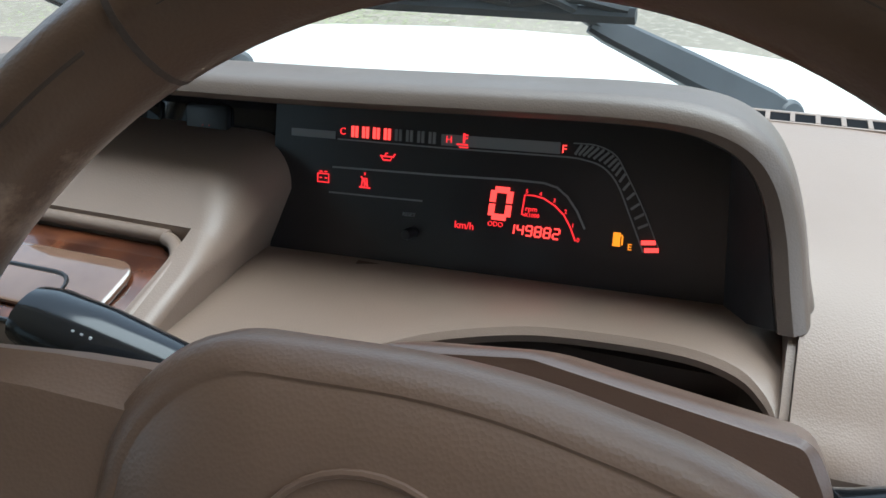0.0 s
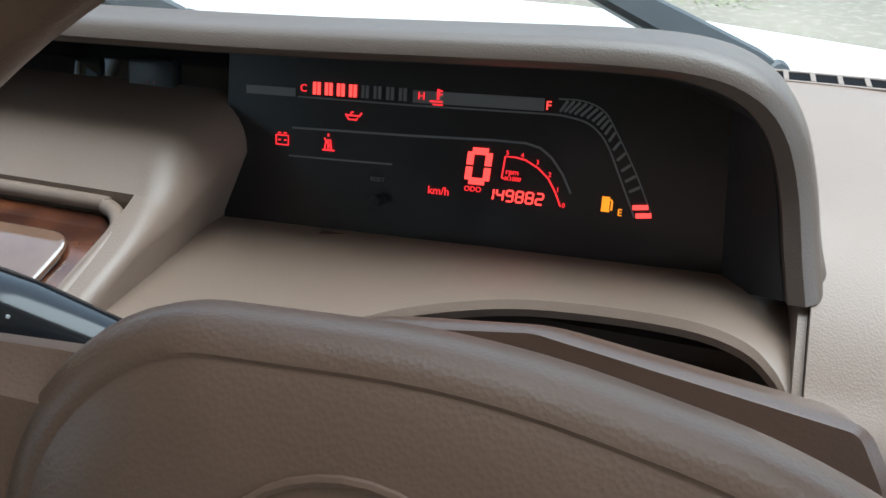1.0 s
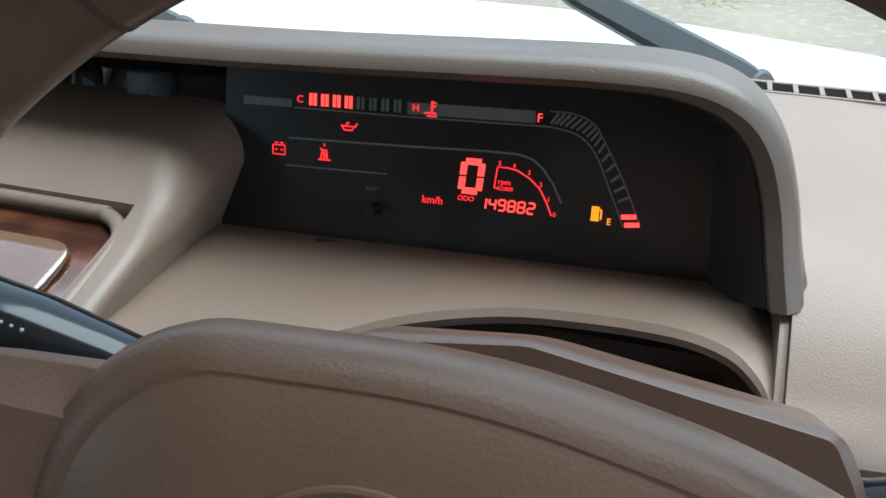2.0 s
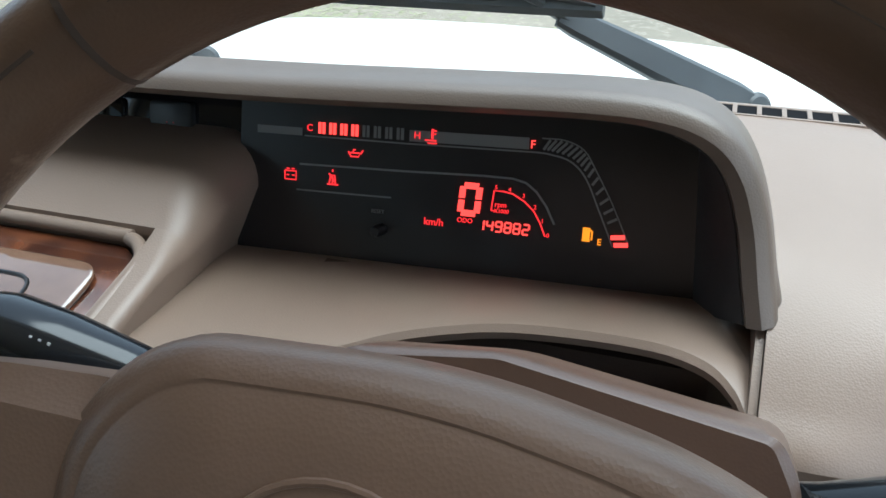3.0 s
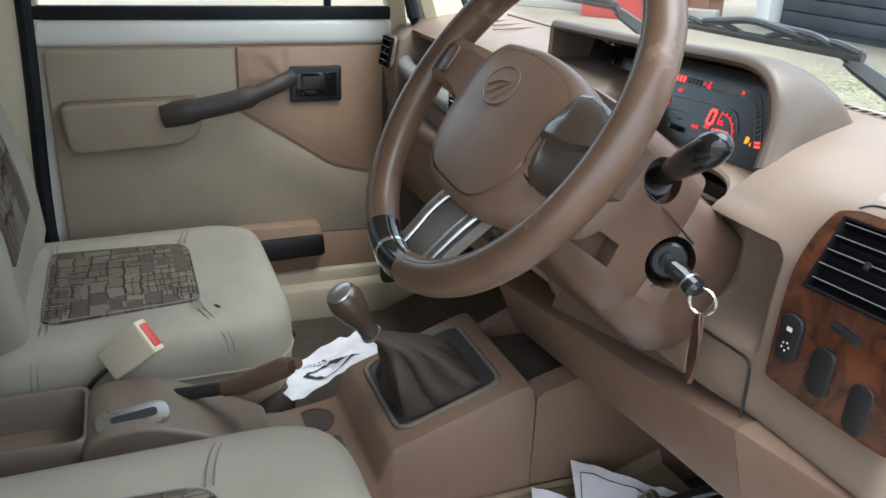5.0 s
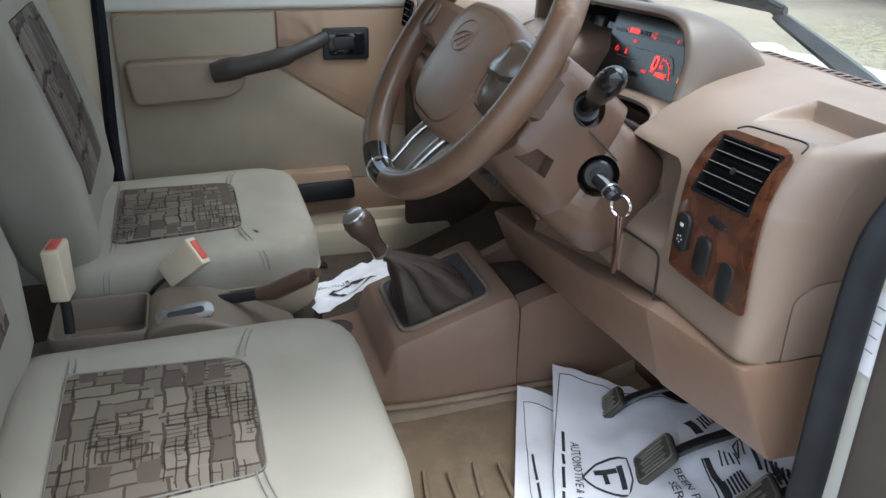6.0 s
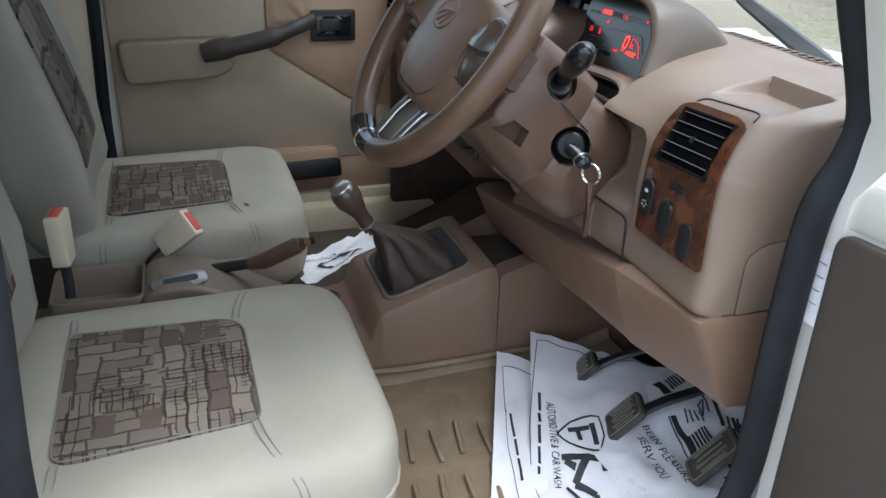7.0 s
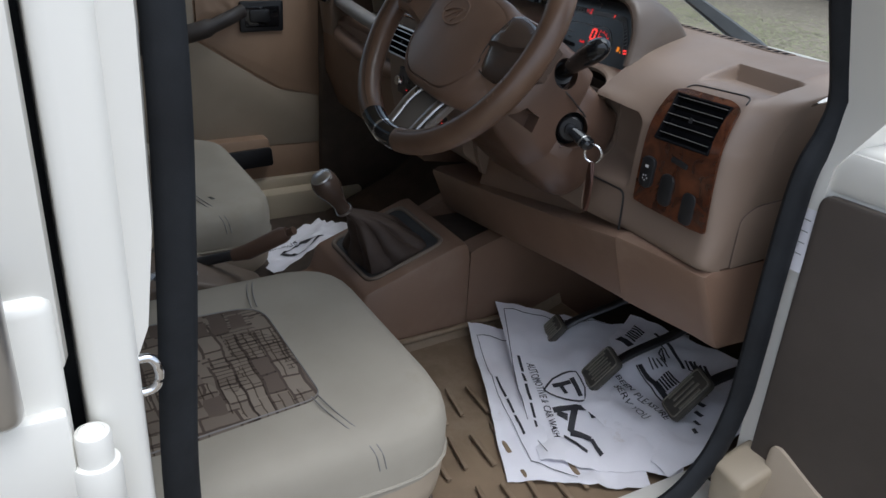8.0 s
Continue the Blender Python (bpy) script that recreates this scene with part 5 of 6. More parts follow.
def seat(name_label, at, back_lean=15, front=0.035, plump=0.0):
    s = thing("front_seat", name_label, "car seat", "front seats")
    m = Matrix.Translation(at)
    rings = []
    for k, z in ((0.90, -0.03), (0.97, -0.01), (0.99, 0.02), (1.0, 0.05), (1.0, 0.095), (0.985, 0.118), (0.95, 0.133), (0.88, 0.141), (0.74, 0.143), (0.6, 0.138)):
        rings.append([(x * k, -0.2 + (y + 0.2) * k, z + 0.012 * max(0, (y + 0.25)) / 0.3) for x, y, _ in cushion_ring(0.245, -0.46, front, 0.11, z)])
    part("cushion_side", loft(rings[:4], caps=False), M_SEATDK, s, "tan fabric side below the welt", m=m)
    part("cushion", loft(rings[3:]), M_SEAT, s, m=m)
    ins = rounded([(-0.147, -0.374), (0.147, -0.374), (0.131, -0.132), (-0.131, -0.132)], [0.014, 0.022, 0.022, 0.05], 6)
    bm = prism(ins, 0.0105, 0.003, m=None)
    for v in bm.verts:
        v.co.z += 0.1342 + 0.012 * max(0, (v.co.y + 0.25)) / 0.3
    part("cushion_insert", bm, M_WOVEN, s, "brown block-patterned fabric insert", m=m)
    seam = [V((x, y, 0.1445 + 0.012 * max(0, (y + 0.25)) / 0.3)) for x, y in ins]
    part("piping", tube(seam, 0.0010, 6, closed=True), M_BARGREY, s, m=m)
    for sx in (-1, 1):
        for o in (0.0, 0.009):
            line = smooth_path([(sx * 0.127, -0.146 + o, 0.1493), (sx * 0.16, -0.141 + o, 0.1496), (sx * 0.195, -0.132 + o, 0.1488), (sx * 0.2175, -0.122 + o, 0.1443), (sx * 0.2335, -0.112 + o, 0.1362), (sx * 0.2415, -0.105 + o, 0.1215), (sx * 0.2452, -0.101 + o, 0.10)], 4)
            part("stitch_line", tube(line, 0.0010, 6), M_BARGREY, s, m=m)
        for o in (0.0, 0.009):
            line = smooth_path([(sx * 0.150, -0.364 - o, 0.1445), (sx * 0.185, -0.366 - o, 0.1425), (sx * 0.215, -0.370 - o, 0.1375), (sx * 0.2335, -0.374 - o, 0.129), (sx * 0.2435, -0.378 - o, 0.11), (sx * 0.2455, -0.380 - o, 0.08)], 4)
            part("stitch_line", tube(line, 0.0010, 6), M_BARGREY, s, m=m)
    part("welt", tube([V((x * 1.001, -0.2 + (y + 0.2) * 1.001, 0.066)) for x, y, _ in cushion_ring(0.2455, -0.46, front + 0.0005, 0.11, 0)], 0.0025, 6, closed=True), M_SEAT, s, m=m)
    # base and runners
    part("base", box((0, -0.2, -0.05), (0.42, 0.42, 0.1), 0.02), M_CARPETDK, s, m=m)
    for sx in (-0.17, 0.17):
        part("runner", box((sx, -0.17, -0.12), (0.035, 0.5, 0.05), 0.006), M_BLACK, s, m=m)
    # backrest, in its own leaning frame
    bk = m @ Matrix.Translation((0, -0.475 + plump, 0.10)) @ pose(0, 0, 0, back_lean, 0, 0)
    rings = []
    for z, hw, d0, d1 in ((0.0, 0.20, -0.07, 0.03), (0.06, 0.235, -0.08, 0.06), (0.18, 0.25, -0.08, 0.074), (0.32, 0.25, -0.075, 0.066), (0.45, 0.24, -0.07, 0.055), (0.54, 0.22, -0.06, 0.045), (0.585, 0.18, -0.045, 0.03), (0.60, 0.14, -0.03, 0.01)):
        rings.append([(x, y, z) for x, y in rounded([(-hw, d0), (hw, d0), (hw, d1 + 0.014 * (z < 0.5)), (hw * 0.6, d1 - 0.008), (-hw * 0.6, d1 - 0.008), (-hw, d1 + 0.014 * (z < 0.5))], [0.05, 0.05, 0.055, 0.05, 0.05, 0.055], 4)])
    part("backrest", loft(rings), M_SEAT, s, m=bk)
    rows = [[(x * 0.138 * (1.0 - 0.1 * (z > 0.4)), y - 0.0015, z) for x in (-1, -0.5, 0, 0.5, 1)] for z, y in ((0.13, 0.0685), (0.18, 0.0715), (0.25, 0.0705), (0.33, 0.0655), (0.39, 0.0605), (0.45, 0.0545))]
    part("backrest_insert", shell(rows, 0.006), M_WOVEN, s, "brown block-patterned fabric insert", m=bk)
    for sx in (-0.06, 0.06):
        part("headrest_post", tube([(sx, -0.01, 0.58), (sx, -0.015, 0.68)], 0.006, 8), M_CHROME, s, m=bk)
    rings = []
    for z, hw, d in ((0.655, 0.09, 0.025), (0.67, 0.12, 0.045), (0.72, 0.13, 0.05), (0.78, 0.125, 0.045), (0.81, 0.10, 0.03)):
        rings.append([(x, y - 0.015, z) for x, y in rrect(2 * hw, 2 * d, 0.03)])
    part("headrest", loft(rings), M_SEAT, s, m=bk)
    return s


seat("beige fabric driver's seat with brown patterned insert", (0.147, -0.03, 0.762), 8)
passenger_seat = seat("beige fabric passenger seat with brown patterned insert", (-0.622, 0.0, 0.752), 12, 0.015, 0.04)
part("tear_mark", prism(rounded([(-0.014, -0.002), (0.0, -0.003), (0.014, 0.0), (0.004, 0.003), (-0.01, 0.002)], 0.001, 2), 0.001, m=pose(-0.449, -0.107, 0.9008, 2, 0, 20)), M_BLACK, passenger_seat, "small dark tear in the fabric")


def buckle(m, label):
    m = m @ Matrix.Scale(1.22, 4)
    b = thing("belt_buckle", label, "seat belt buckle", "seat belt buckles")
    part("body", prism(rounded([(-0.019, 0), (0.019, 0), (0.023, 0.07), (-0.023, 0.07)], 0.0045), 0.022, 0.004, m=m), M_CREAM, b)
    part("release_button", box((0, 0.0705, 0.011), (0.032, 0.003, 0.013), 0.001, m=m), M_REDPL, b, "red release button")
    part("stalk", tube([m @ V((0, 0.005, 0.011)), m @ V((0, -0.03, 0.011)), m @ V((0.004, -0.05, 0.011))], 0.008, 8, squash=0.5), M_BLACK, b)


buckle(frame_of((-0.165, -0.405, 0.945), (0.75, -0.1, 0.02), (-0.1, 0.0, 1)), "cream seat belt buckle with red button, upright")
buckle(frame_of((-0.366, -0.268, 0.868), (0.45, 0.42, -0.62), (0.30, 0.62, 0.50)), "cream seat belt buckle with red button, leaning")


# ---- centre console ----
def console():
    c = thing("centre_console", "brown plastic centre console round the gear lever", "centre console")
    rings = []
    for y, z, xl, xr in ((-0.02, 0.728, -0.385, -0.135), (0.04, 0.735, -0.385, -0.132), (0.066, 0.740, -0.385, -0.13), (0.074, 0.748, -0.384, -0.129), (0.088, 0.790, -0.384, -0.128), (0.096, 0.797, -0.384, -0.128), (0.20, 0.834, -0.384, -0.126), (0.290, 0.866, -0.386, -0.124), (0.306, 0.867, -0.386, -0.124), (0.314, 0.858, -0.386, -0.124), (0.316, 0.845, -0.386, -0.124)):
        rings.append([(xl - 0.012, y, 0.62), (xl, y, z - 0.012), (xl + 0.004, y, z - 0.003), (xl + 0.012, y, z), (xr - 0.012, y, z), (xr - 0.004, y, z - 0.003), (xr, y, z - 0.012), (xr + 0.006, y, 0.62)])
    body_part = part("body", loft(rings), M_DASHLOW, c)
    slope = lambda y: 0.800 + (y - 0.105) * 0.345
    well = rounded([(-0.356, 0.112), (-0.160, 0.112), (-0.160, 0.276), (-0.356, 0.276)], 0.024, 5)
    cut_out(body_part, loft([[(x, y, slope(y) + h) for x, y in well] for h in (-0.035, 0.06)]))
    part("well_rim", tube([(x, y, slope(y) + 0.001) for x, y in well], 0.005, 10, closed=True), M_CONSOLE, c, "raised rim round the gear lever")
    part("ribbed_pad", box((-0.252, 0.038, 0.737), (0.034, 0.024, 0.004), 0.001), M_CARPETDK, c)
    part("front_section", loft([at_x(x, [(0.318, 0.62), (0.318, 0.845), (0.33, 0.852), (0.40, 0.872), (0.52, 0.90), (0.82, 0.95), (0.82, 0.62)]) for x in (-0.165, -0.122)]), M_DASHLOW, c)
    part("front_section", loft([at_x(x, [(0.318, 0.62), (0.318, 0.83), (0.33, 0.835), (0.45, 0.885), (0.52, 0.90), (0.52, 0.62)]) for x in (-0.388, -0.36)]), M_DASHLOW, c)
    part("oddments_tray", box((-0.26, 0.42, 0.80), (0.20, 0.2, 0.04)), M_CARPETDK, c, "dark tray ahead of the gear lever")
    # cup holder ring in the rear part
    part("cup_holder", lathe([(0.034, 0.0), (0.0355, 0.003), (0.033, 0.004), (0.031, 0.0022), (0, 0.0018)], 24, pose(-0.322, 0.018, 0.7335, 6, 0, 0)), M_LEATHERDK, c)
    r = thing("handbrake_console", "brown plastic rear console with open tray and handbrake slot", "console")
    rings = []
    for y, z in ((-0.56, 0.76), (-0.50, 0.775), (-0.30, 0.775), (-0.26, 0.77), (-0.10, 0.755), (0.0, 0.745)):
        rings.append([(-0.365, y, 0.62), (-0.355, y, z - 0.01), (-0.345, y, z), (-0.205, y, z), (-0.195, y, z - 0.01), (-0.18, y, 0.62)])
    part("body", loft(rings), M_CONSOLE, r)
    # open bin with thick rounded walls
    rings = []
    for w, h, rr, z in ((0.150, 0.160, 0.022, 0.74), (0.152, 0.162, 0.022, 0.83), (0.150, 0.160, 0.022, 0.846), (0.143, 0.153, 0.02, 0.852), (0.134, 0.144, 0.018, 0.851), (0.128, 0.138, 0.016, 0.845), (0.118, 0.126, 0.014, 0.795), (0.10, 0.11, 0.012, 0.79)):
        rings.append([(x, y, z) for x, y in rrect(w, h, rr, -0.272, -0.385)])
    part("bin", loft(rings), M_CONSOLE, r)
    hump = rounded([(-0.318, 0.76), (-0.318, 0.846), (-0.29, 0.868), (-0.23, 0.870), (-0.16, 0.842), (-0.06, 0.785), (-0.06, 0.76)], 0.02, 4)
    part("handbrake_housing", prism(hump, 0.140, 0.012, 3, m=Matrix(((0, 0, 1, -0.320), (1, 0, 0, 0), (0, 1, 0, 0), (0, 0, 0, 1)))), M_CONSOLE, r)
    part("slot_plate", prism(rrect(0.046, 0.095, 0.02), 0.003, 0.001, m=pose(-0.212, -0.250, 0.866, 3, 8, 8)), M_SILVER, r, "satin metal plate")
    part("slot", prism(rrect(0.016, 0.06, 0.007), 0.002, m=pose(-0.212, -0.248, 0.8687, 3, 8, 8)), M_BLACK, r)
    h = thing("handbrake_lever", "brown handbrake lever between the seats", "handbrake")
    part("rod", tube([(-0.315, -0.25, 0.83), (-0.25, -0.11, 0.868)], 0.010, 10), M_BLACK, h)
    part("grip", tube([(-0.258, -0.125, 0.863), (-0.245, -0.10, 0.872), (-0.206, -0.045, 0.914), (-0.200, -0.037, 0.919)], [0.012, 0.0155, 0.0155, 0.012], 14), M_SHROUD, h)
    part("button", tube([(-0.200, -0.037, 0.919), (-0.190, -0.028, 0.927)], 0.008, 10), M_SHROUD, h)


def gear_lever():
    g = thing("gear_lever", "gear lever with leather boot and silver-topped knob", "gear lever")
    zb = lambda y: 0.800 + (y - 0.105) * 0.345
    outer = rounded([(-0.351, 0.117), (-0.165, 0.117), (-0.165, 0.271), (-0.351, 0.271)], 0.022, 5)
    inner = rounded([(-0.335, 0.133), (-0.181, 0.133), (-0.181, 0.255), (-0.335, 0.255)], 0.026, 5)
    ring = lambda pts, h: [(x, y, zb(y) + h) for x, y in pts]
    part("boot_frame", loft([ring(outer, -0.006), ring(outer, 0.001), ring(inner, -0.006), ring(inner, -0.016)], caps=False), M_LINER, g, "dark plastic boot frame")
    rings = []
    n = 110
    neck = V((-0.240, 0.092, 0.928))
    c0 = V((-0.258, 0.194, 0.826))
    for k in range(25):
        t = k / 24
        c = c0.lerp(neck, t) + V((0, 0.012 * math.sin(t * 3.14), 0.010 * math.sin(t * 3.14)))
        rr = []
        for i in range(n):
            a = 2 * math.pi * i / n
            sq = 1 / max(abs(math.cos(a)), abs(math.sin(a))) ** (0.75 * (1 - t))
            r = (0.072 * (1 - t) ** 1.15 + 0.0155) * (1 + (sq - 1) * 0.8)
            w = math.sin(min(1.0, t * 1.25) * 3.14) ** 0.8
            crease = abs(math.sin(a * 3.5 + 0.6 + 0.9 * math.sin(t * 4))) ** 0.6
            fold = 1 + 0.30 * w * (crease - 0.62) + 0.07 * w * math.sin(9 * t + 2 * a) + 0.035 * noise.noise(V((math.cos(a) * 2.2, math.sin(a) * 2.2, t * 5)))
            flat = 0.345 * (1 - t) ** 1.5
            dy = r * fold * 0.84 * math.sin(a)
            rr.append(c + V((r * fold * math.cos(a), dy, dy * flat - 0.012 * (1 - t) ** 3)))
        rings.append(rr)
    part("boot", loft(rings), M_LEATHERDK, g, "creased dark brown leather boot")
    cap = V((-0.231, 0.038, 1.012))
    d = (cap - neck).normalized()
    s = (cap - neck).length
    part("collar", tube([neck - d * 0.002, neck + d * 0.003], 0.0165, 18), M_SILVER, g)
    pts = [neck, neck + d * 0.012, neck + d * 0.028, neck + d * (s - 0.052), neck + d * (s - 0.036), neck + d * (s - 0.02), neck + d * (s - 0.008), neck + d * (s - 0.001)]
    part("knob", tube(pts, [0.0155, 0.0145, 0.0150, 0.0215, 0.0258, 0.0262, 0.0225, 0.013], 22), M_SPOKE, g, "dark brown gear knob")
    part("knob_cap", tube([neck + d * (s - 0.011), neck + d * (s - 0.004), neck + d * (s + 0.0005)], [0.0228, 0.0195, 0.010], 20), M_SILVER, g, "silver gear knob cap")


console()
gear_lever()


# ---- floor, pedals, papers ----
def floor_mats():
    f = thing("floor_mat", "brown moulded rubber floor mat with raised ribs", "floor mat")
    rows = []
    for i in range(9):
        y = -0.16 + i * 0.09
        rows.append([(x, y, 0.655 + 0.004 * math.sin(x * 31 + y * 17) + (0.03 if j == 0 else 0) + max(0, (y - 0.50)) * 0.45) for j, x in enumerate((-0.128, -0.11, -0.03, 0.06, 0.15, 0.24, 0.33, 0.43))])
    part("sheet", shell(rows, 0.008), M_CARPET, f)
    for i, x in enumerate((0.082, 0.205, 0.33)):
        for j in range(9):
            part("rib", box((0, 0, 0), (0.084, 0.009, 0.006), 0.0028, m=pose(x + 0.012 * (j % 2), -0.085 + j * 0.043 + 0.02 * (i % 2), 0.6632, 0, 0, -4 if j % 2 else -10)), M_CARPET, f)
    part("lip", tube(smooth_path([(-0.112, y, 0.682 + 0.003 * math.sin(y * 25)) for y in (-0.15, -0.05, 0.05, 0.15, 0.25, 0.35, 0.45)], 4), 0.006, 8), M_CARPET, f)
    f = thing("floor_mat", "dark carpet on the passenger side floor", "floor mat")
    rows = [[(x, y, 0.648 + 0.003 * math.sin(x * 40 + y * 23) + max(0, y - 0.4) * 0.8) for x in (-0.85, -0.7, -0.55, -0.40)] for y in (-0.1, 0.1, 0.3, 0.5, 0.6)]
    part("sheet", shell(rows, 0.008), M_CARPETDK, f)


def pedal(name, label, pad_c, w, h, top, tilt=35, yaw=0, n=6):
    p = thing(name, label, "pedal", "foot pedals")
    m = Matrix.Translation(pad_c) @ pose(0, 0, 0, 90 - tilt, 0, yaw)
    part("pad", prism(rrect(w, h, 0.012), 0.012, 0.003, m=m), M_PEDALDK, p, "ribbed rubber pad")
    part("pad_rim", tube([m @ V((a, b, 0.0125)) for a, b in rrect(w - 0.010, h - 0.010, 0.008)], 0.0016, 6, closed=True), M_PEDAL, p)
    for i in range(n):
        part("rib", box((w * 0.62 * (i / (n - 1) - 0.5), 0, 0.0125), (w * 0.34 / n, h * (0.62 - 0.1 * (i % 2)), 0.004), 0.001, m=m), M_PEDAL, p)
    a = m @ V((0, 0, -0.002))
    part("arm", tube(smooth_path([a, a + V((0.01, 0.05, 0.03)), (V(a) + V(top)) / 2 + V((0.01, 0.05, 0.0)), top], 5), 0.011, 10, squash=0.6), M_BLACK, p)


floor_mats()
pedal("clutch_pedal", "black clutch pedal with ribbed rubber pad", (0.017, 0.436, 0.702), 0.056, 0.074, (0.14, 0.62, 0.90), 40, -20)
pedal("brake_pedal", "black brake pedal with ribbed rubber pad", (0.18, 0.432, 0.718), 0.064, 0.078, (0.24, 0.66, 0.88), 40, -20)
pedal("accelerator_pedal", "black accelerator pedal with ribbed rubber pad", (0.337, 0.488, 0.747), 0.056, 0.095, (0.38, 0.70, 0.86), 38, -20, 4)


def paper(name_label, corners, n=30, seed=3, lift=0.0):
    """A creased sheet over four corner points (near left, near right, far right, far left)."""
    p = thing("paper_mat", name_label, "paper mat", "paper floor mats")
    a, b, c, d = (V(q) for q in corners)

    def at(u, v, h=0.0):
        q = (a * (1 - u) + b * u) * (1 - v) + (d * (1 - u) + c * u) * v
        w = noise.noise(V((u * 3.1 + seed, v * 3.3, 0.2))) * 0.015 + (0.5 - abs(noise.noise(V((u * 6 + seed, v * 6, 3.2))))) * 0.012 + noise.noise(V((u * 17 + seed, v * 15, 1.2))) * 0.0022
        return q + V((0, 0, w + h + lift))

    part("sheet", shell([[at(i / n, j / n) for i in range(n + 1)] for j in range(n + 1)], 0.0008), M_PAPER, p)
    return p, at


def print_strip(parent, at, pts, w, name="printed_line", h=0.0022, material=None):
    P = []
    for (u0, v0), (u1, v1) in zip(pts, pts[1:]):
        k = max(2, int(max(abs(u1 - u0), abs(v1 - v0)) * 20))
        P += [(u0 + (u1 - u0) * i / k, v0 + (v1 - v0) * i / k) for i in range(k)]
    P.append(pts[-1])
    rows = []
    for i, q in enumerate(P):
        e = V(P[min(i + 1, len(P) - 1)]).to_2d() - V(P[max(i - 1, 0)]).to_2d()
        s = V((-e.y, e.x)).normalized() * w / 2
        rows.append([at(q[0] - s.x, q[1] - s.y, h), at(q[0] + s.x, q[1] + s.y, h)])
    part(name, shell(rows, 0.0003), material or M_INK, parent, smooth=False)


def print_text(parent, at, text, u, v, size, du, dv, material=None, su=1.0, sv=1.0):
    """Words laid on the sheet from (u, v), along (du, dv)."""
    cu = bpy.data.curves.new("words", "FONT")
    cu.body, cu.size, cu.resolution_u = text, size, 2
    tmp = new("tmp_text", cu)
    me = bpy.data.meshes.new_from_object(tmp.evaluated_get(bpy.context.evaluated_depsgraph_get()))
    bpy.data.objects.remove(tmp)
    bpy.data.curves.remove(cu)
    for w in me.vertices:
        x, y = w.co.x, w.co.y
        w.co = at(u + (du * x - dv * y) / su, v + (dv * x + du * y) / sv, 0.0025)
    me.materials.clear()
    me.materials.append(material or M_INK)
    ob = new("printed_words", me)
    ob.parent = parent


def papers():
    q, at2 = paper("white paper floor mat with dark printing, partly covered", [(0.30, 0.145, 0.662), (0.42, 0.34, 0.664), (0.06, 0.53, 0.68), (-0.11, 0.315, 0.684)], seed=8)
    print_strip(q, at2, [(0.5, 0.03), (0.20, 0.10), (0.10, 0.40), (0.045, 0.90), (0.9, 0.96)], 0.0042)
    for v0, v1 in ((0.60, 0.47), (0.455, 0.37), (0.355, 0.24)):
        print_strip(q, at2, [(0.26 - 0.25 * v0, v0), (0.26 - 0.25 * v1, v1)], 0.017, "printed_bar")
    p, at = paper("creased white paper floor mat with printed badge under the pedals", [(0.29, 0.215, 0.669), (0.43, 0.40, 0.669), (0.16, 0.67, 0.715), (-0.122, 0.388, 0.712)])
    print_strip(p, at, [(0.06, 0.03), (0.0, 0.17), (-0.01, 0.39), (0.035, 0.94), (0.41, 0.955), (0.62, 0.99)], 0.0042)
    print_text(p, at, "AUTOMOTIVE & CAR WASH", 0.085, 0.57, 0.0155, 0.07, -0.998, su=0.232, sv=0.449)
    for v0, v1 in ((0.61, 0.515), (0.50, 0.445), (0.43, 0.33), (0.315, 0.24), (0.225, 0.13)):
        print_strip(p, at, [(0.048, v0), (0.052, v1)], 0.017, "printed_bar")
    print_strip(p, at, [(0.15, 0.40), (0.22, 0.48), (0.29, 0.525), (0.37, 0.55), (0.41, 0.46), (0.40, 0.38), (0.32, 0.355), (0.22, 0.36), (0.15, 0.40)], 0.010, "badge_outline")
    for a, w in (([(0.21, 0.43), (0.325, 0.475)], 0.024), ([(0.265, 0.44), (0.285, 0.395)], 0.026), ([(0.335, 0.50), (0.375, 0.40)], 0.030)):
        print_strip(p, at, a, w, "badge_mark")
    for a, w in (([(0.18, 0.285), (0.435, 0.345)], 0.030), ([(0.20, 0.27), (0.265, 0.255)], 0.035), ([(0.325, 0.32), (0.27, 0.19)], 0.040), ([(0.415, 0.345), (0.44, 0.28)], 0.040), ([(0.27, 0.19), (0.40, 0.16)], 0.035), ([(0.40, 0.16), (0.455, 0.08)], 0.03), ([(0.22, 0.16), (0.36, 0.09)], 0.02)):
        print_strip(p, at, a, w, "badge_mark")
    s, at4 = paper("white paper floor mat with black engine drawing under the pedals", [(0.17, 0.35, 0.684), (0.42, 0.375, 0.675), (0.42, 0.70, 0.745), (0.06, 0.60, 0.725)], seed=12)
    print_text(s, at4, "BEEN PLEASURE", 0.20, 0.385, 0.0175, 0.968, -0.25, su=0.251, sv=0.276)
    print_text(s, at4, "SERV YOU", 0.25, 0.29, 0.0195, 0.95, -0.31, su=0.251, sv=0.276)
    print_strip(s, at4, [(0.045, 0.70), (0.15, 0.67)], 0.055, "engine_mark")
    for k in range(6):
        print_strip(s, at4, [(0.065, 0.765 + 0.026 * k), (0.15, 0.725 + 0.026 * k)], 0.013, "engine_mark")
    print_strip(s, at4, [(0.27, 0.57), (0.36, 0.535), (0.47, 0.50), (0.60, 0.44)], 0.035, "engine_mark")
    print_strip(s, at4, [(0.26, 0.545), (0.42, 0.475), (0.58, 0.41)], 0.008, "engine_mark")
    for k in range(6):
        print_strip(s, at4, [(0.41 + 0.002 * k, 0.545 + 0.02 * k), (0.50 + 0.004 * k, 0.505 + 0.021 * k)], 0.012, "engine_mark")
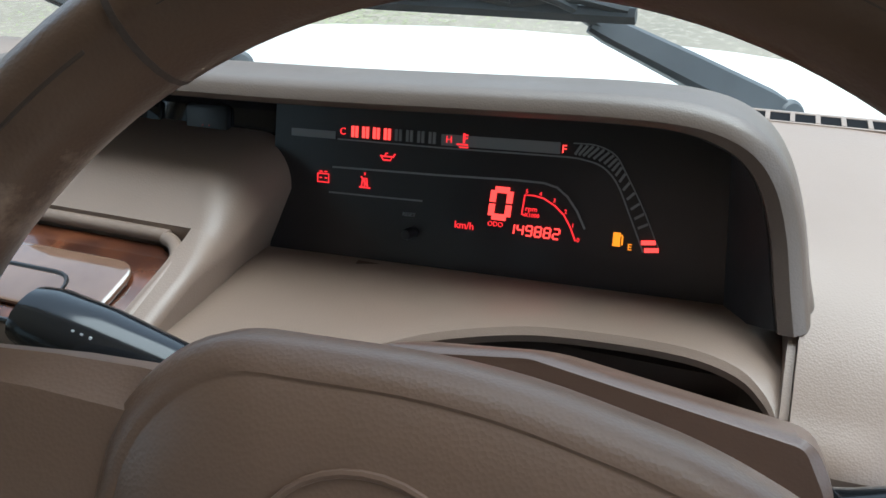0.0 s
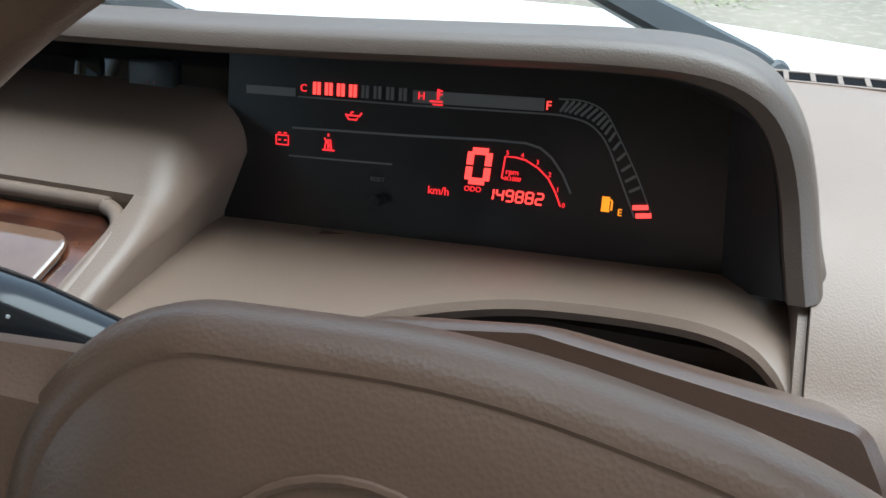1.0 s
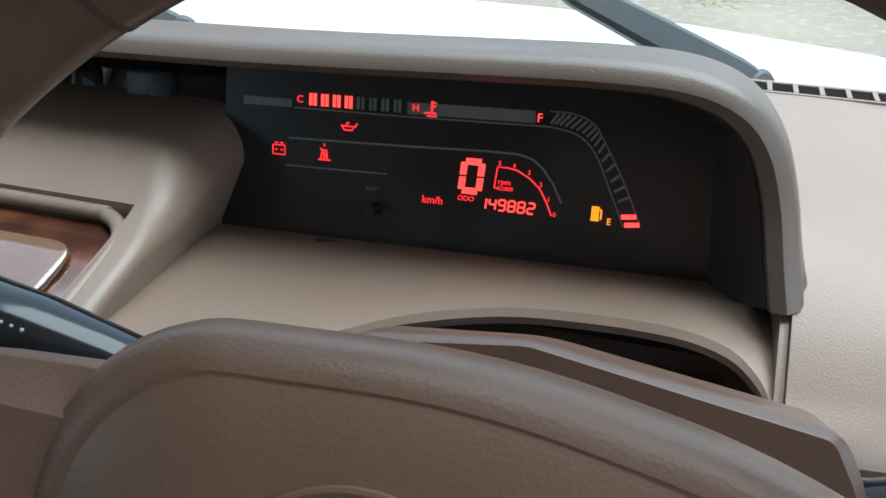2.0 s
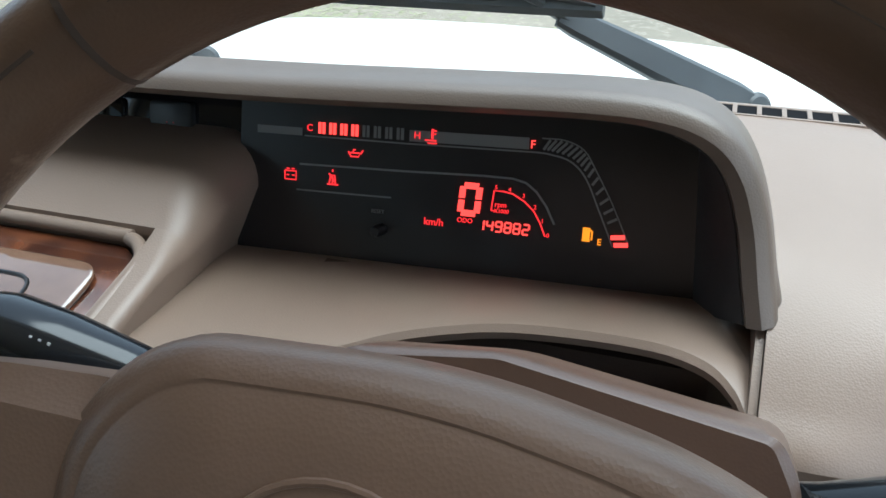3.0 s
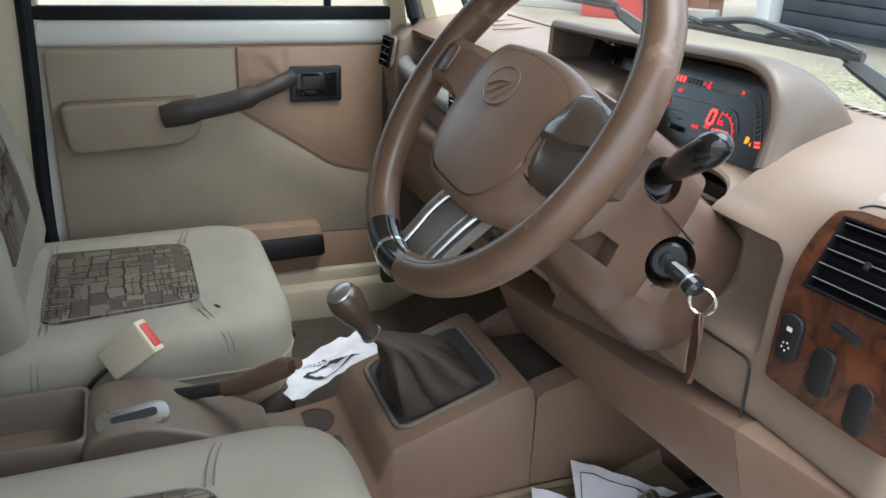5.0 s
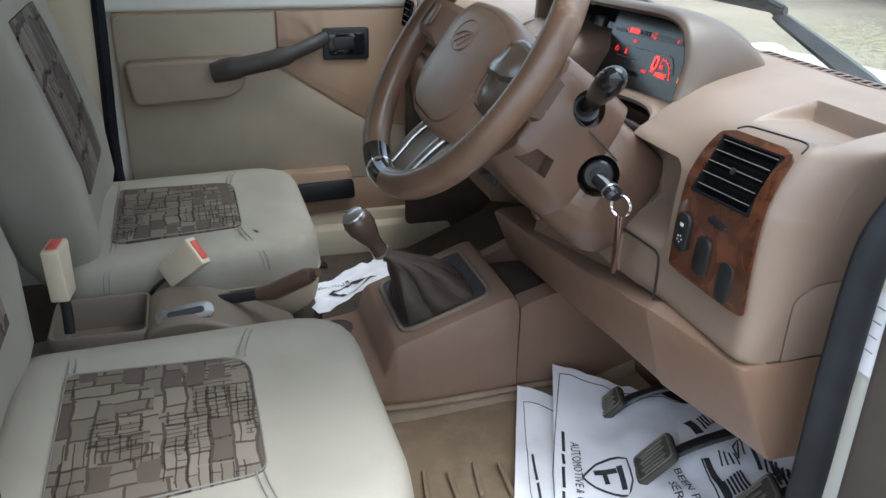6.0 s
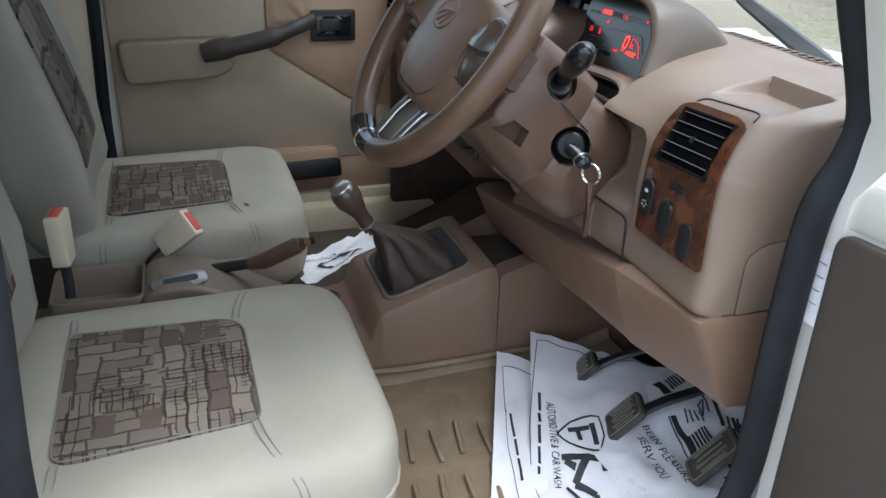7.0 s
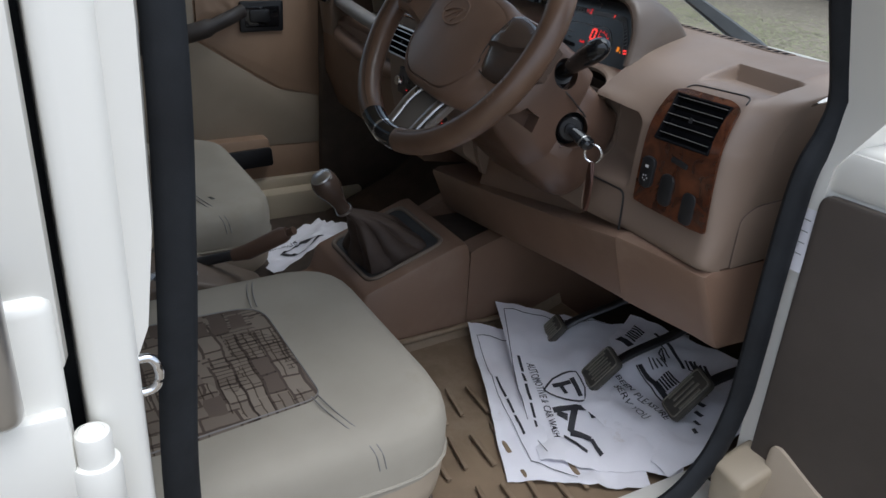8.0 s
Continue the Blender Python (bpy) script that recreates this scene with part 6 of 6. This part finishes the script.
    for k in range(4):
        print_strip(s, at4, [(0.28 + 0.018 * k, 0.655 + 0.016 * k), (0.345 + 0.018 * k, 0.61 + 0.02 * k)], 0.009, "engine_mark")
    print_strip(s, at4, [(0.20, 0.885), (0.29, 0.86), (0.33, 0.835), (0.41, 0.775), (0.475, 0.725)], 0.020, "engine_mark")
    print_strip(s, at4, [(0.22, 0.84), (0.31, 0.80), (0.37, 0.745)], 0.009, "engine_mark")
    print_strip(s, at4, [(0.305, 0.735), (0.29, 0.795), (0.375, 0.69), (0.305, 0.735)], 0.009, "engine_mark")
    for k in range(7):
        print_strip(s, at4, [(0.44 + 0.02 * k, 0.80 + 0.012 * (k % 3)), (0.50 + 0.025 * k, 0.745 + 0.02 * (k % 2)), (0.55 + 0.02 * k, 0.765 - 0.02 * (k % 3))], 0.012 + 0.006 * (k % 2), "engine_mark")
    for k in range(5):
        print_strip(s, at4, [(0.62 + 0.05 * k, 0.62 - 0.07 * k), (0.70 + 0.04 * k, 0.60 - 0.07 * k)], 0.02, "engine_mark")
    r, at3 = paper("crumpled white paper with a dark badge beside the gear lever", [(-0.47, -0.05, 0.735), (-0.395, 0.0, 0.735), (-0.40, 0.20, 0.80), (-0.50, 0.14, 0.79)], seed=5)
    print_text(r, at3, "AUTOMOTIVE", 0.3, 0.55, 0.012, 0.0, -1.0, su=0.09, sv=0.2)
    print_strip(r, at3, [(0.5, 0.5), (0.7, 0.7), (0.85, 0.35), (0.6, 0.25), (0.5, 0.5)], 0.05, "badge_outline")


papers()


# ---- doors ----
DOOR_FIT = Matrix.Translation((1.104, -0.21, 1.54)) @ Matrix.Scale(1.033, 4) @ Matrix.Translation((-1.104, 0.21, -1.54))


def passenger_door():
    d = thing("passenger_door", "cream car door with fabric and vinyl trim, window closed", "car door", "car doors")
    X = -0.915
    part("shell", box((X - 0.03, -0.02, 0.99), (0.05, 0.72, 0.62), 0.008), M_PAINT, d)
    part("window_rail", box((X - 0.005, -0.02, 1.281), (0.05, 0.70, 0.052), 0.012, 3), M_PAINT, d)
    yz = Matrix(((0, 0, 1, X), (1, 0, 0, 0), (0, 1, 0, 0), (0, 0, 0, 1)))      # local x: along y, local y: up, local z: into the cabin
    fab = rounded([(-0.352, 1.25), (-0.002, 1.25), (0.0, 1.12), (0.05, 1.085), (0.20, 0.985), (0.34, 0.955), (0.34, 0.83), (-0.352, 0.85)], [0.02, 0.004, 0.01, 0.05, 0.03, 0.01, 0.01, 0.02])
    part("trim_panel", prism(fab, 0.012, 0.003, m=yz), M_SEATDK, d, "grey-beige fabric trim panel")
    vin = rounded([(0.002, 1.25), (0.31, 1.25), (0.345, 1.2), (0.345, 0.96), (0.205, 0.99), (0.055, 1.09), (0.004, 1.125)], 0.0045)
    part("vinyl_panel", prism(vin, 0.014, 0.003, m=yz), M_TRIM, d, "brown vinyl trim with creases")
    low = rounded([(-0.352, 0.848), (0.34, 0.828), (0.34, 0.74), (-0.352, 0.74)], 0.01)
    part("lower_trim", prism(low, 0.010, 0.003, m=yz), M_TRIM, d)
    part("kick_plate", box((X + 0.012, 0.0, 0.715), (0.03, 0.72, 0.06), 0.008), M_CREAM, d, "cream sill trim")
    part("trim_backing", prism(rrect(0.70, 0.53, 0.02, -0.005, 0.99), 0.008, m=yz), M_TRIM, d)
    # armrest with padded top
    arm = rounded([(-0.338, 1.152), (-0.08, 1.157), (-0.078, 1.09), (-0.12, 1.066), (-0.325, 1.056)], [0.02, 0.01, 0.03, 0.03, 0.022])
    part("armrest", prism(arm, 0.06, 0.02, 4, m=yz), mat("olive_brown_armrest", (0.27, 0.21, 0.15), (0.235, 0.182, 0.13), 0.6, scale=8, bump=0.4, bscale=700), d, "brown padded armrest")
    pts = [yz @ V(q) for q in ((-0.15, 1.125, 0.05), (-0.10, 1.135, 0.062), (0.0, 1.155, 0.066), (0.07, 1.178, 0.055), (0.112, 1.19, 0.03))]
    part("pull_handle", tube(smooth_path(pts, 5), [0.026] * 6 + [0.022] * 6 + [0.017] * 9, 12, squash=0.75, up=(1, 0, 0)), mat("dark_brown_rubber", (0.05, 0.04, 0.034), (0.034, 0.027, 0.023), 0.5, scale=20, bump=0.3, bscale=500), d, "dark brown pull handle")
    part("handle_bezel", prism(rrect(0.11, 0.074, 0.006, 0.1625, 1.1735), 0.012, 0.003, m=yz @ Matrix.Translation((0, 0, 0.012))), M_BLACK, d)
    part("handle_cup", prism(rrect(0.086, 0.05, 0.006, 0.1625, 1.1735), 0.003, 0.001, m=yz @ Matrix.Translation((0, 0, 0.0235))), M_GLOSS, d)
    part("inner_handle", prism(rrect(0.05, 0.03, 0.006, 0.155, 1.176), 0.007, 0.002, m=yz @ Matrix.Translation((0, 0, 0.026))), M_BLACK, d)
    part("door_pocket", prism(rounded([(-0.02, 0.868), (0.16, 0.868), (0.175, 0.80), (-0.02, 0.80)], 0.01), 0.045, 0.008, m=yz), M_TRIM, d)
    part("pocket_grip", prism(rounded([(0.0, 0.84), (0.165, 0.845), (0.17, 0.795), (0.0, 0.79)], 0.01), 0.012, 0.004, m=yz @ Matrix.Translation((0, 0, 0.045))), M_BLACK, d)
    # window frame, quarter bar and glass
    part("window_strip", box((X + 0.012, -0.02, 1.318), (0.02, 0.69, 0.026), 0.004), M_RUBBER, d)
    part("frame_front", loft([[(X - 0.02, y0, z), (X + 0.012, y0, z), (X + 0.012, y1, z), (X - 0.02, y1, z)] for y0, y1, z in ((0.325, 0.375, 1.24), (0.325, 0.36, 1.32), (0.285, 0.345, 1.46), (0.16, 0.25, 1.78))]), M_CREAM, d)
    part("frame_rear", box((X, -0.365, 1.53), (0.04, 0.03, 0.5), 0.006), M_CREAM, d)
    part("frame_top", box((X, -0.1, 1.775), (0.04, 0.55, 0.04), 0.006), M_CREAM, d)
    part("quarter_bar", box((X + 0.002, 0.193, 1.545), (0.016, 0.014, 0.46), 0.003), M_RUBBER, d)
    g = part("window_glass", box((X - 0.004, -0.02, 1.54), (0.004, 0.68, 0.46)), M_GLASS, d)
    g.visible_shadow = False
    part("handle_screw", lathe([(0.006, 0), (0.006, 0.002), (0.004, 0.003), (0, 0.003)], 14, yz @ Matrix.Translation((0.092, 1.186, 0.052))), M_CHROME, d)
    part("armrest_screw", lathe([(0.0045, 0), (0.0045, 0.001), (0.003, 0.0018), (0, 0.0018)], 12, yz @ Matrix.Translation((-0.145, 1.092, 0.055))), M_CHROME, d)
    rows = []
    for i in range(29):
        y = 0.004 + 0.105 * i / 28
        row = []
        for j in range(21):
            z = 1.168 + 0.078 * j / 20
            a, r = math.atan2(z - 1.165, y - 0.115), math.hypot(z - 1.165, y - 0.115)
            edge = min(1.0, i / 5, (28 - i) / 6, j / 5, (20 - j) / 3)
            row.append(yz @ V((y, z, 0.0135 + edge * (0.002 + 0.002 * math.sin(a * 9 + 12 * r) * (0.5 + noise.noise(V((y * 30, z * 30, 1))))))))
        rows.append(row)
    part("vinyl_creases", shell(rows, 0.001), M_TRIM, d, "loose creased vinyl")
    # the whole door stands a little larger and farther out
    for ob in d.children:
        ob.data.transform(DOOR_FIT)
    mi = thing("side_mirror", "black door mirror outside the passenger window", "mirror")
    part("housing", box((-1.06, 0.32, 1.42), (0.16, 0.05, 0.16), 0.02, 3), M_BLACK, mi)
    part("mirror_glass", box((-1.06, 0.292, 1.42), (0.135, 0.004, 0.135), 0.001), M_CHROME, mi)
    part("bracket", box((-0.965, 0.33, 1.38), (0.05, 0.03, 0.04), 0.006), M_BLACK, mi)


def driver_door():
    d = thing("driver_door", "open cream driver's door with dark brown trim", "car door", "car doors")
    m = Matrix.Translation((0.522, 0.398, 0)) @ pose(0, 0, 0, 0, 0, 8)     # local x along the open door
    part("shell", box((0.42, 0.06, 0.94), (0.86, 0.06, 0.66), 0.012, 3, m=m), M_PAINT, d)
    part("hinge_edge", box((0.008, 0.06, 0.94), (0.02, 0.05, 0.66), 0.006, m=m), M_PAINT, d)
    trim = rounded([(0.0, 1.205), (0.83, 1.205), (0.83, 0.66), (0.03, 0.66), (0.0, 0.72)], 0.02)
    mm = m @ Matrix(((1, 0, 0, 0), (0, 0, -1, 0.03), (0, 1, 0, 0), (0, 0, 0, 1)))
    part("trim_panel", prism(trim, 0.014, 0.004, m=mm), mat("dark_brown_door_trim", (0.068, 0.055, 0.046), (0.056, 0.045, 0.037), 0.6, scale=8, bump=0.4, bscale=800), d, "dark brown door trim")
    part("window_rail", box((0.42, 0.055, 1.235), (0.86, 0.06, 0.06), 0.012, m=m), M_PAINT, d)
    part("lower_fabric", prism(rounded([(0.03, 0.84), (0.12, 0.79), (0.30, 0.765), (0.83, 0.76), (0.83, 0.64), (0.03, 0.64)], 0.03), 0.02, 0.004, m=mm), M_SEATDK, d)
    s = part("sticker", box((0, 0, 0), (0.028, 0.001, 0.10), m=pose(0.506, 0.4185, 1.14, -3, 0, 0)), M_PAPER, d, "white paper sticker with small print")
    for k in range(4):
        part("print_line", box((0, 0, 0), (0.010, 0.001, 0.0010), m=pose(0.509, 0.4178 + 0.0006 * (k - 2), 1.115 + k * 0.016, -3, 0, 0)), M_GREY, s)
    c = thing("door_check", "cream door check arm with a bolt", "door check")
    part("arm", box((0, 0, 0), (0.062, 0.10, 0.15), 0.010, 3, m=pose(0.525, 0.425, 0.722, 16, 8, 0)), mat("beige_plastic", (0.36, 0.30, 0.215), (0.32, 0.265, 0.19), 0.5, scale=8, bump=0.2), c)
    part("bolt", lathe([(0.014, -0.01), (0.014, 0.006), (0.010, 0.01), (0, 0.01)], 14, frame_of((0.478, 0.458, 0.815), (1, 0.2, 0), (0, 0.1, 1)) @ pose(0, 0, 0, 0, 0, 0)), M_BLACK, c)


def rear_door():
    d = thing("rear_door", "cream-white rear car door with exposed hinge", "car door", "car doors")
    part("panel", box((0.52, -0.87, 0.96), (0.06, 0.80, 0.62), 0.012, 3), M_PAINT, d)
    part("frame", box((0.515, -0.49, 1.5), (0.05, 0.05, 0.6), 0.01), M_PAINT, d)
    part("frame", box((0.5, -0.87, 1.79), (0.05, 0.78, 0.05), 0.01), M_PAINT, d)
    part("hinge", lathe([(0.0125, -0.075), (0.0125, -0.036), (0.0175, -0.034), (0.0185, -0.031), (0.0185, 0.007), (0.0175, 0.010), (0.0138, 0.011), (0.0138, 0.034), (0.0128, 0.037), (0.0095, 0.0385), (0.009, 0.0375), (0, 0.0375)], 22, Matrix.Translation((0.556, -0.459, 1.118))), M_PAINT, d, "cream painted hinge")
    part("hinge_leaf", box((0.555, -0.515, 1.13), (0.016, 0.085, 0.10), 0.005), M_PAINT, d)
    part("handle", box((0.565, -0.525, 1.245), (0.03, 0.05, 0.12), 0.012, 3), M_SILVER, d)
    s = thing("door_striker", "bright metal door striker loop on the door jamb", "door striker")
    part("plate", box((0.508, -0.427, 1.165), (0.036, 0.004, 0.075), 0.0015), M_CHROME, s)
    part("loop", tube(smooth_path([(0.514, -0.428, 1.18), (0.514, -0.407, 1.182), (0.516, -0.400, 1.172), (0.514, -0.400, 1.158), (0.514, -0.407, 1.150), (0.514, -0.428, 1.150)], 4), 0.004, 10), M_CHROME, s)


passenger_door()
driver_door()
rear_door()


# ---- wipers ----
def wiper(label, base, joint, b0, b1):
    w = thing("windscreen_wiper", label, "wiper", "windscreen wipers")
    base, joint, b0, b1 = V(base), V(joint), V(b0), V(b1)
    d = (joint - base).normalized()
    side = d.cross(V((0, -0.81, 0.58))).normalized()
    out = side.cross(d).normalized()
    rings = []
    for t, hw, h in ((0.0, 0.013, 0.010), (0.08, 0.0145, 0.010), (0.5, 0.013, 0.009), (0.92, 0.010, 0.007), (1.0, 0.008, 0.005)):
        c = base.lerp(joint, t)
        rings.append([c + side * hw * a + out * h * b for a, b in ((-1, -0.4), (-1, 0.35), (-0.7, 0.8), (0.7, 0.8), (1, 0.35), (1, -0.4))])
    part("arm", loft(rings), M_WIPER, w)
    part("pivot_cap", lathe([(0.014, -0.012), (0.014, 0.006), (0.010, 0.010), (0, 0.011)], 18, frame_of(base - d * 0.008, side, d)), M_WIPER, w)
    mid = b0.lerp(b1, 0.5) + V((0, -0.006, 0.022))
    part("hook", tube(smooth_path([joint - d * 0.01, joint + d * 0.04 + V((0, 0, 0.003)), joint.lerp(mid, 0.6) + V((0, 0, 0.008)), mid], 5), 0.005, 8), M_WIPER, w)
    part("blade", tube([b0, b1], 0.0045, 6, squash=1.5), M_WIPER, w)
    part("bridge", tube(smooth_path([b0.lerp(b1, 0.22) + V((0, -0.003, 0.010)), b0.lerp(b1, 0.38) + V((0, -0.005, 0.018)), mid, b0.lerp(b1, 0.62) + V((0, -0.005, 0.018)), b0.lerp(b1, 0.78) + V((0, -0.003, 0.010))], 5), 0.0055, 8), M_WIPER, w)
    for k in (0.12, 0.32, 0.68, 0.88):
        p = b0.lerp(b1, k)
        e = (b1 - b0).normalized() * 0.045
        part("claw", tube(smooth_path([p - e + V((0, 0, 0.004)), p + V((0, -0.004, 0.012)), p + e + V((0, 0, 0.004))], 4), 0.0045, 6), M_WIPER, w)


wiper("weathered black wiper resting on the windscreen", (0.168, 0.690, 1.285), (0.026, 0.622, 1.366), (-0.36, 0.64, 1.365), (0.06, 0.61, 1.375))
wiper("weathered black wiper resting on the windscreen", (-0.342, 0.690, 1.285), (-0.5, 0.622, 1.366), (-0.92, 0.64, 1.365), (-0.48, 0.61, 1.375))


# ---- yard outside ----
M_LATERITE = mat("laterite_stone", (0.3, 0.17, 0.11), (0.19, 0.1, 0.065), 0.9, scale=2.5, bump=0.8, bscale=12, detail=10)
M_CONCRETE = mat("pale_concrete", (0.42, 0.40, 0.36), (0.34, 0.32, 0.29), 0.9, scale=1.2, bump=0.4, bscale=30)
M_SHUTTER = mat("dark_blue_shutter", (0.05, 0.055, 0.07), (0.035, 0.04, 0.05), 0.5, scale=2)
M_REDPAINT = mat("red_paint", (0.5, 0.06, 0.05), (0.4, 0.045, 0.04), 0.6, scale=3)
M_WHITEWASH = mat("white_wash", (0.8, 0.79, 0.76), (0.72, 0.71, 0.68), 0.8, scale=2)
M_LEAF = mat("green_leaf", (0.05, 0.11, 0.03), (0.03, 0.07, 0.02), 0.6, scale=3)
M_GRASS = mat("yellow_green_grass", (0.25, 0.25, 0.14), (0.20, 0.205, 0.11), 0.8, scale=1.5)
M_BARK = mat("grey_bark", (0.16, 0.12, 0.09), (0.1, 0.075, 0.055), 0.9, scale=8)


def run_along(a, b):
    """Pose at a with local x towards b, and the length between them."""
    a, b = V(a), V(b)
    d = b - a
    return Matrix.Translation(a) @ pose(0, 0, 0, 0, 0, math.degrees(math.atan2(d.y, d.x))), d.length


def boundary_wall():
    w = thing("boundary_wall", "weathered brown laterite block wall along the yard", "wall", kind="structure")
    m, n = run_along((-27, -4, 0), (-11.2, 9.6, 0))
    part("core", box((n / 2, 0.06, 1.6), (n, 0.26, 3.2)), M_LATERITE, w, m=m)
    rng = random.Random(5)
    proto = {}
    for r in range(9):
        k = 0
        x = 6.0 + 0.35 * (r % 2)
        while x < n - 0.4:
            key = (k * 7 + r * 3) % 4
            if key not in proto:
                bm = box((0, 0, 0), (0.66 - 0.02 * key, 0.10, 0.315), 0.012, 1)
                me = bpy.data.meshes.new("stone_block")
                bm.to_mesh(me)
                bm.free()
                me.materials.append(M_LATERITE)
                proto[key] = me
            ob = new("stone_block", proto[key])
            ob.matrix_world = m @ pose(x + 0.33, -0.075 - 0.012 * rng.random(), 0.2 + r * 0.33, 0, 0, 0)
            ob.parent = w
            x += 0.7
            k += 1
    part("plinth", box((n / 2, -0.22, 0.1), (n, 0.5, 0.2), 0.02), M_CONCRETE, w, m=m)
    g = thing("red_plinth", "red painted low block at the end of the wall", "block")
    part("block", box((0, 0, 0.35), (1.7, 0.6, 0.7), 0.03), M_REDPAINT, g, m=pose(-11.6, 8.1, 0, 0, 0, 40))
    part("coping", box((0, 0, 0.73), (1.8, 0.7, 0.06), 0.02), M_WHITEWASH, g, m=pose(-11.6, 8.1, 0, 0, 0, 40))


def shed():
    s = thing("roadside_shed", "dark shuttered building with a white pillar", "building")
    part("wall", box((-8.4, 11.6, 1.7), (4.0, 3.0, 3.4)), M_SHUTTER, s)
    for i in range(14):
        part("shutter_slat", box((-8.4, 10.06, 0.2 + i * 0.22), (3.6, 0.05, 0.2), 0.015), M_SHUTTER, s)
    part("pillar", box((-10.45, 10.0, 1.7), (0.34, 0.34, 3.4), 0.02), M_WHITEWASH, s, "white pillar")
    part("roof", box((-8.4, 11.3, 3.46), (4.8, 4.0, 0.12), 0.02), M_CONCRETE, s)
    part("downpipe", tube([(-7.2, 9.95, 0), (-7.2, 9.95, 3.3)], 0.05, 8), M_CONCRETE, s)
    p = thing("red_post", "thin red painted post", "post")
    part("pole", tube([(-6.0, 9.8, 0), (-6.0, 9.8, 2.6)], 0.06, 10), M_REDPAINT, p)
    part("footing", box((-6.0, 9.8, 0.05), (0.25, 0.25, 0.1), 0.02), M_CONCRETE, p)
    g = thing("gate_pillar", "weathered pale stone gate pillar", "pillar")
    part("shaft", box((-5.0, 10.0, 1.2), (0.7, 0.6, 2.4), 0.04), M_CONCRETE, g)
    part("cap", box((-5.0, 10.0, 2.45), (0.85, 0.75, 0.12), 0.03), M_CONCRETE, g)
    c = thing("concrete_slab", "flat pale concrete slab lying on the ground", "slab")
    part("slab", prism(rounded([(-5.4, 8.75), (-4.5, 8.6), (-4.0, 9.0), (-4.9, 9.2)], 0.06), 0.06, 0.015), M_CONCRETE, c)
    t = thing("water_tub", "white plastic tub on the ground", "tub")
    part("bowl", lathe([(0.19, 0), (0.24, 0.17), (0.255, 0.175), (0.235, 0.16), (0.175, 0.02), (0, 0.02)], 24, pose(-2.3, 9.1, 0)), M_WHITEWASH, t)
    q = thing("red_post", "thin red painted post", "post")
    part("pole", tube([(-2.75, 9.4, 0), (-2.75, 9.4, 2.4)], 0.06, 10), M_REDPAINT, q)


def leaves(bm, c, r, n, size, rng):
    for _ in range(n):
        d = V((rng.gauss(0, 1), rng.gauss(0, 1), rng.gauss(0, 1))).normalized() * r * rng.random() ** 0.4
        p = V(c) + V((d.x, d.y, d.z * 0.8))
        a = V((rng.gauss(0, 1), rng.gauss(0, 1), rng.gauss(0, 0.5))).normalized() * size
        b = a.cross(V((rng.gauss(0, 1), rng.gauss(0, 1), rng.gauss(0, 1)))).normalized() * size * 0.4
        bm.faces.new([bm.verts.new(q) for q in (p - a, p + b, p + a, p - b)])


def shrub(at, h, w, seed):
    rng = random.Random(seed)
    t = thing("shrub", "dense dark green shrub at the edge of the yard", "shrub", "yard shrubs")
    bm = None
    for k in range(4):
        b = tube(smooth_path([V(at), V(at) + V((rng.uniform(-0.2, 0.2), rng.uniform(-0.2, 0.2), h * 0.4)), V(at) + V((rng.uniform(-w, w) * 0.5, rng.uniform(-w, w) * 0.5, h * 0.85))], 3), 0.05, 6)
        bm = b if bm is None else join(bm, b)
    part("trunk", bm, M_BARK, t)
    cr = bmesh.new()
    for k in range(16):
        leaves(cr, V(at) + V((rng.uniform(-w, w) * 0.7, rng.uniform(-w, w) * 0.4, h * rng.uniform(0.2, 0.95))), w * 0.35, 90, 0.11, rng)
    part("crown", cr, M_LEAF, t, smooth=False)


def grass():
    rng = random.Random(9)
    bm = bmesh.new()
    for cx, cy, rx, ry, n in ((-6.0, 7.2, 1.3, 1.1, 1500), (-4.5, 6.8, 1.2, 0.9, 700), (-3.3, 5.4, 1.3, 1.2, 1800), (-1.5, 7.5, 0.5, 0.4, 200), (0.1, 6.3, 0.3, 0.25, 250), (-9.5, 5.2, 1.6, 0.8, 700), (-12.5, 2.5, 1.8, 0.7, 900), (-6.5, 4.0, 1.2, 0.8, 600)):
        for _ in range(n * 2):
            x, y = rng.gauss(cx, rx * 0.7), rng.gauss(cy, ry * 0.55)
            h, a = rng.uniform(0.004, 0.010), rng.uniform(0, 6.28)
            dx, dy = math.cos(a), math.sin(a)
            bm.faces.new([bm.verts.new(q) for q in ((x - dy * 0.012, y + dx * 0.012, 0), (x + dy * 0.012, y - dx * 0.012, 0), (x + dx * 0.05, y + dy * 0.05, h))])
    tagged(part("grass", bm, M_GRASS, smooth=False), "sparse yellow-green grass tufts on the yard", "grass", kind="stuff")


boundary_wall()
shed()
for k, (x, y) in enumerate(((-6.3, 11.2), (-5.7, 11.6), (-4.0, 11.4), (-2.0, 12.2), (-0.3, 12.0))):
    shrub((x, y, 0), 2.6 + 0.3 * (k % 2), 1.0, 20 + k)
for k, (x, y) in enumerate(((-23.5, 5.5), (-21.5, 7.5))):
    shrub((x, y, 0), 5.0, 1.8, 40 + k)
grass()
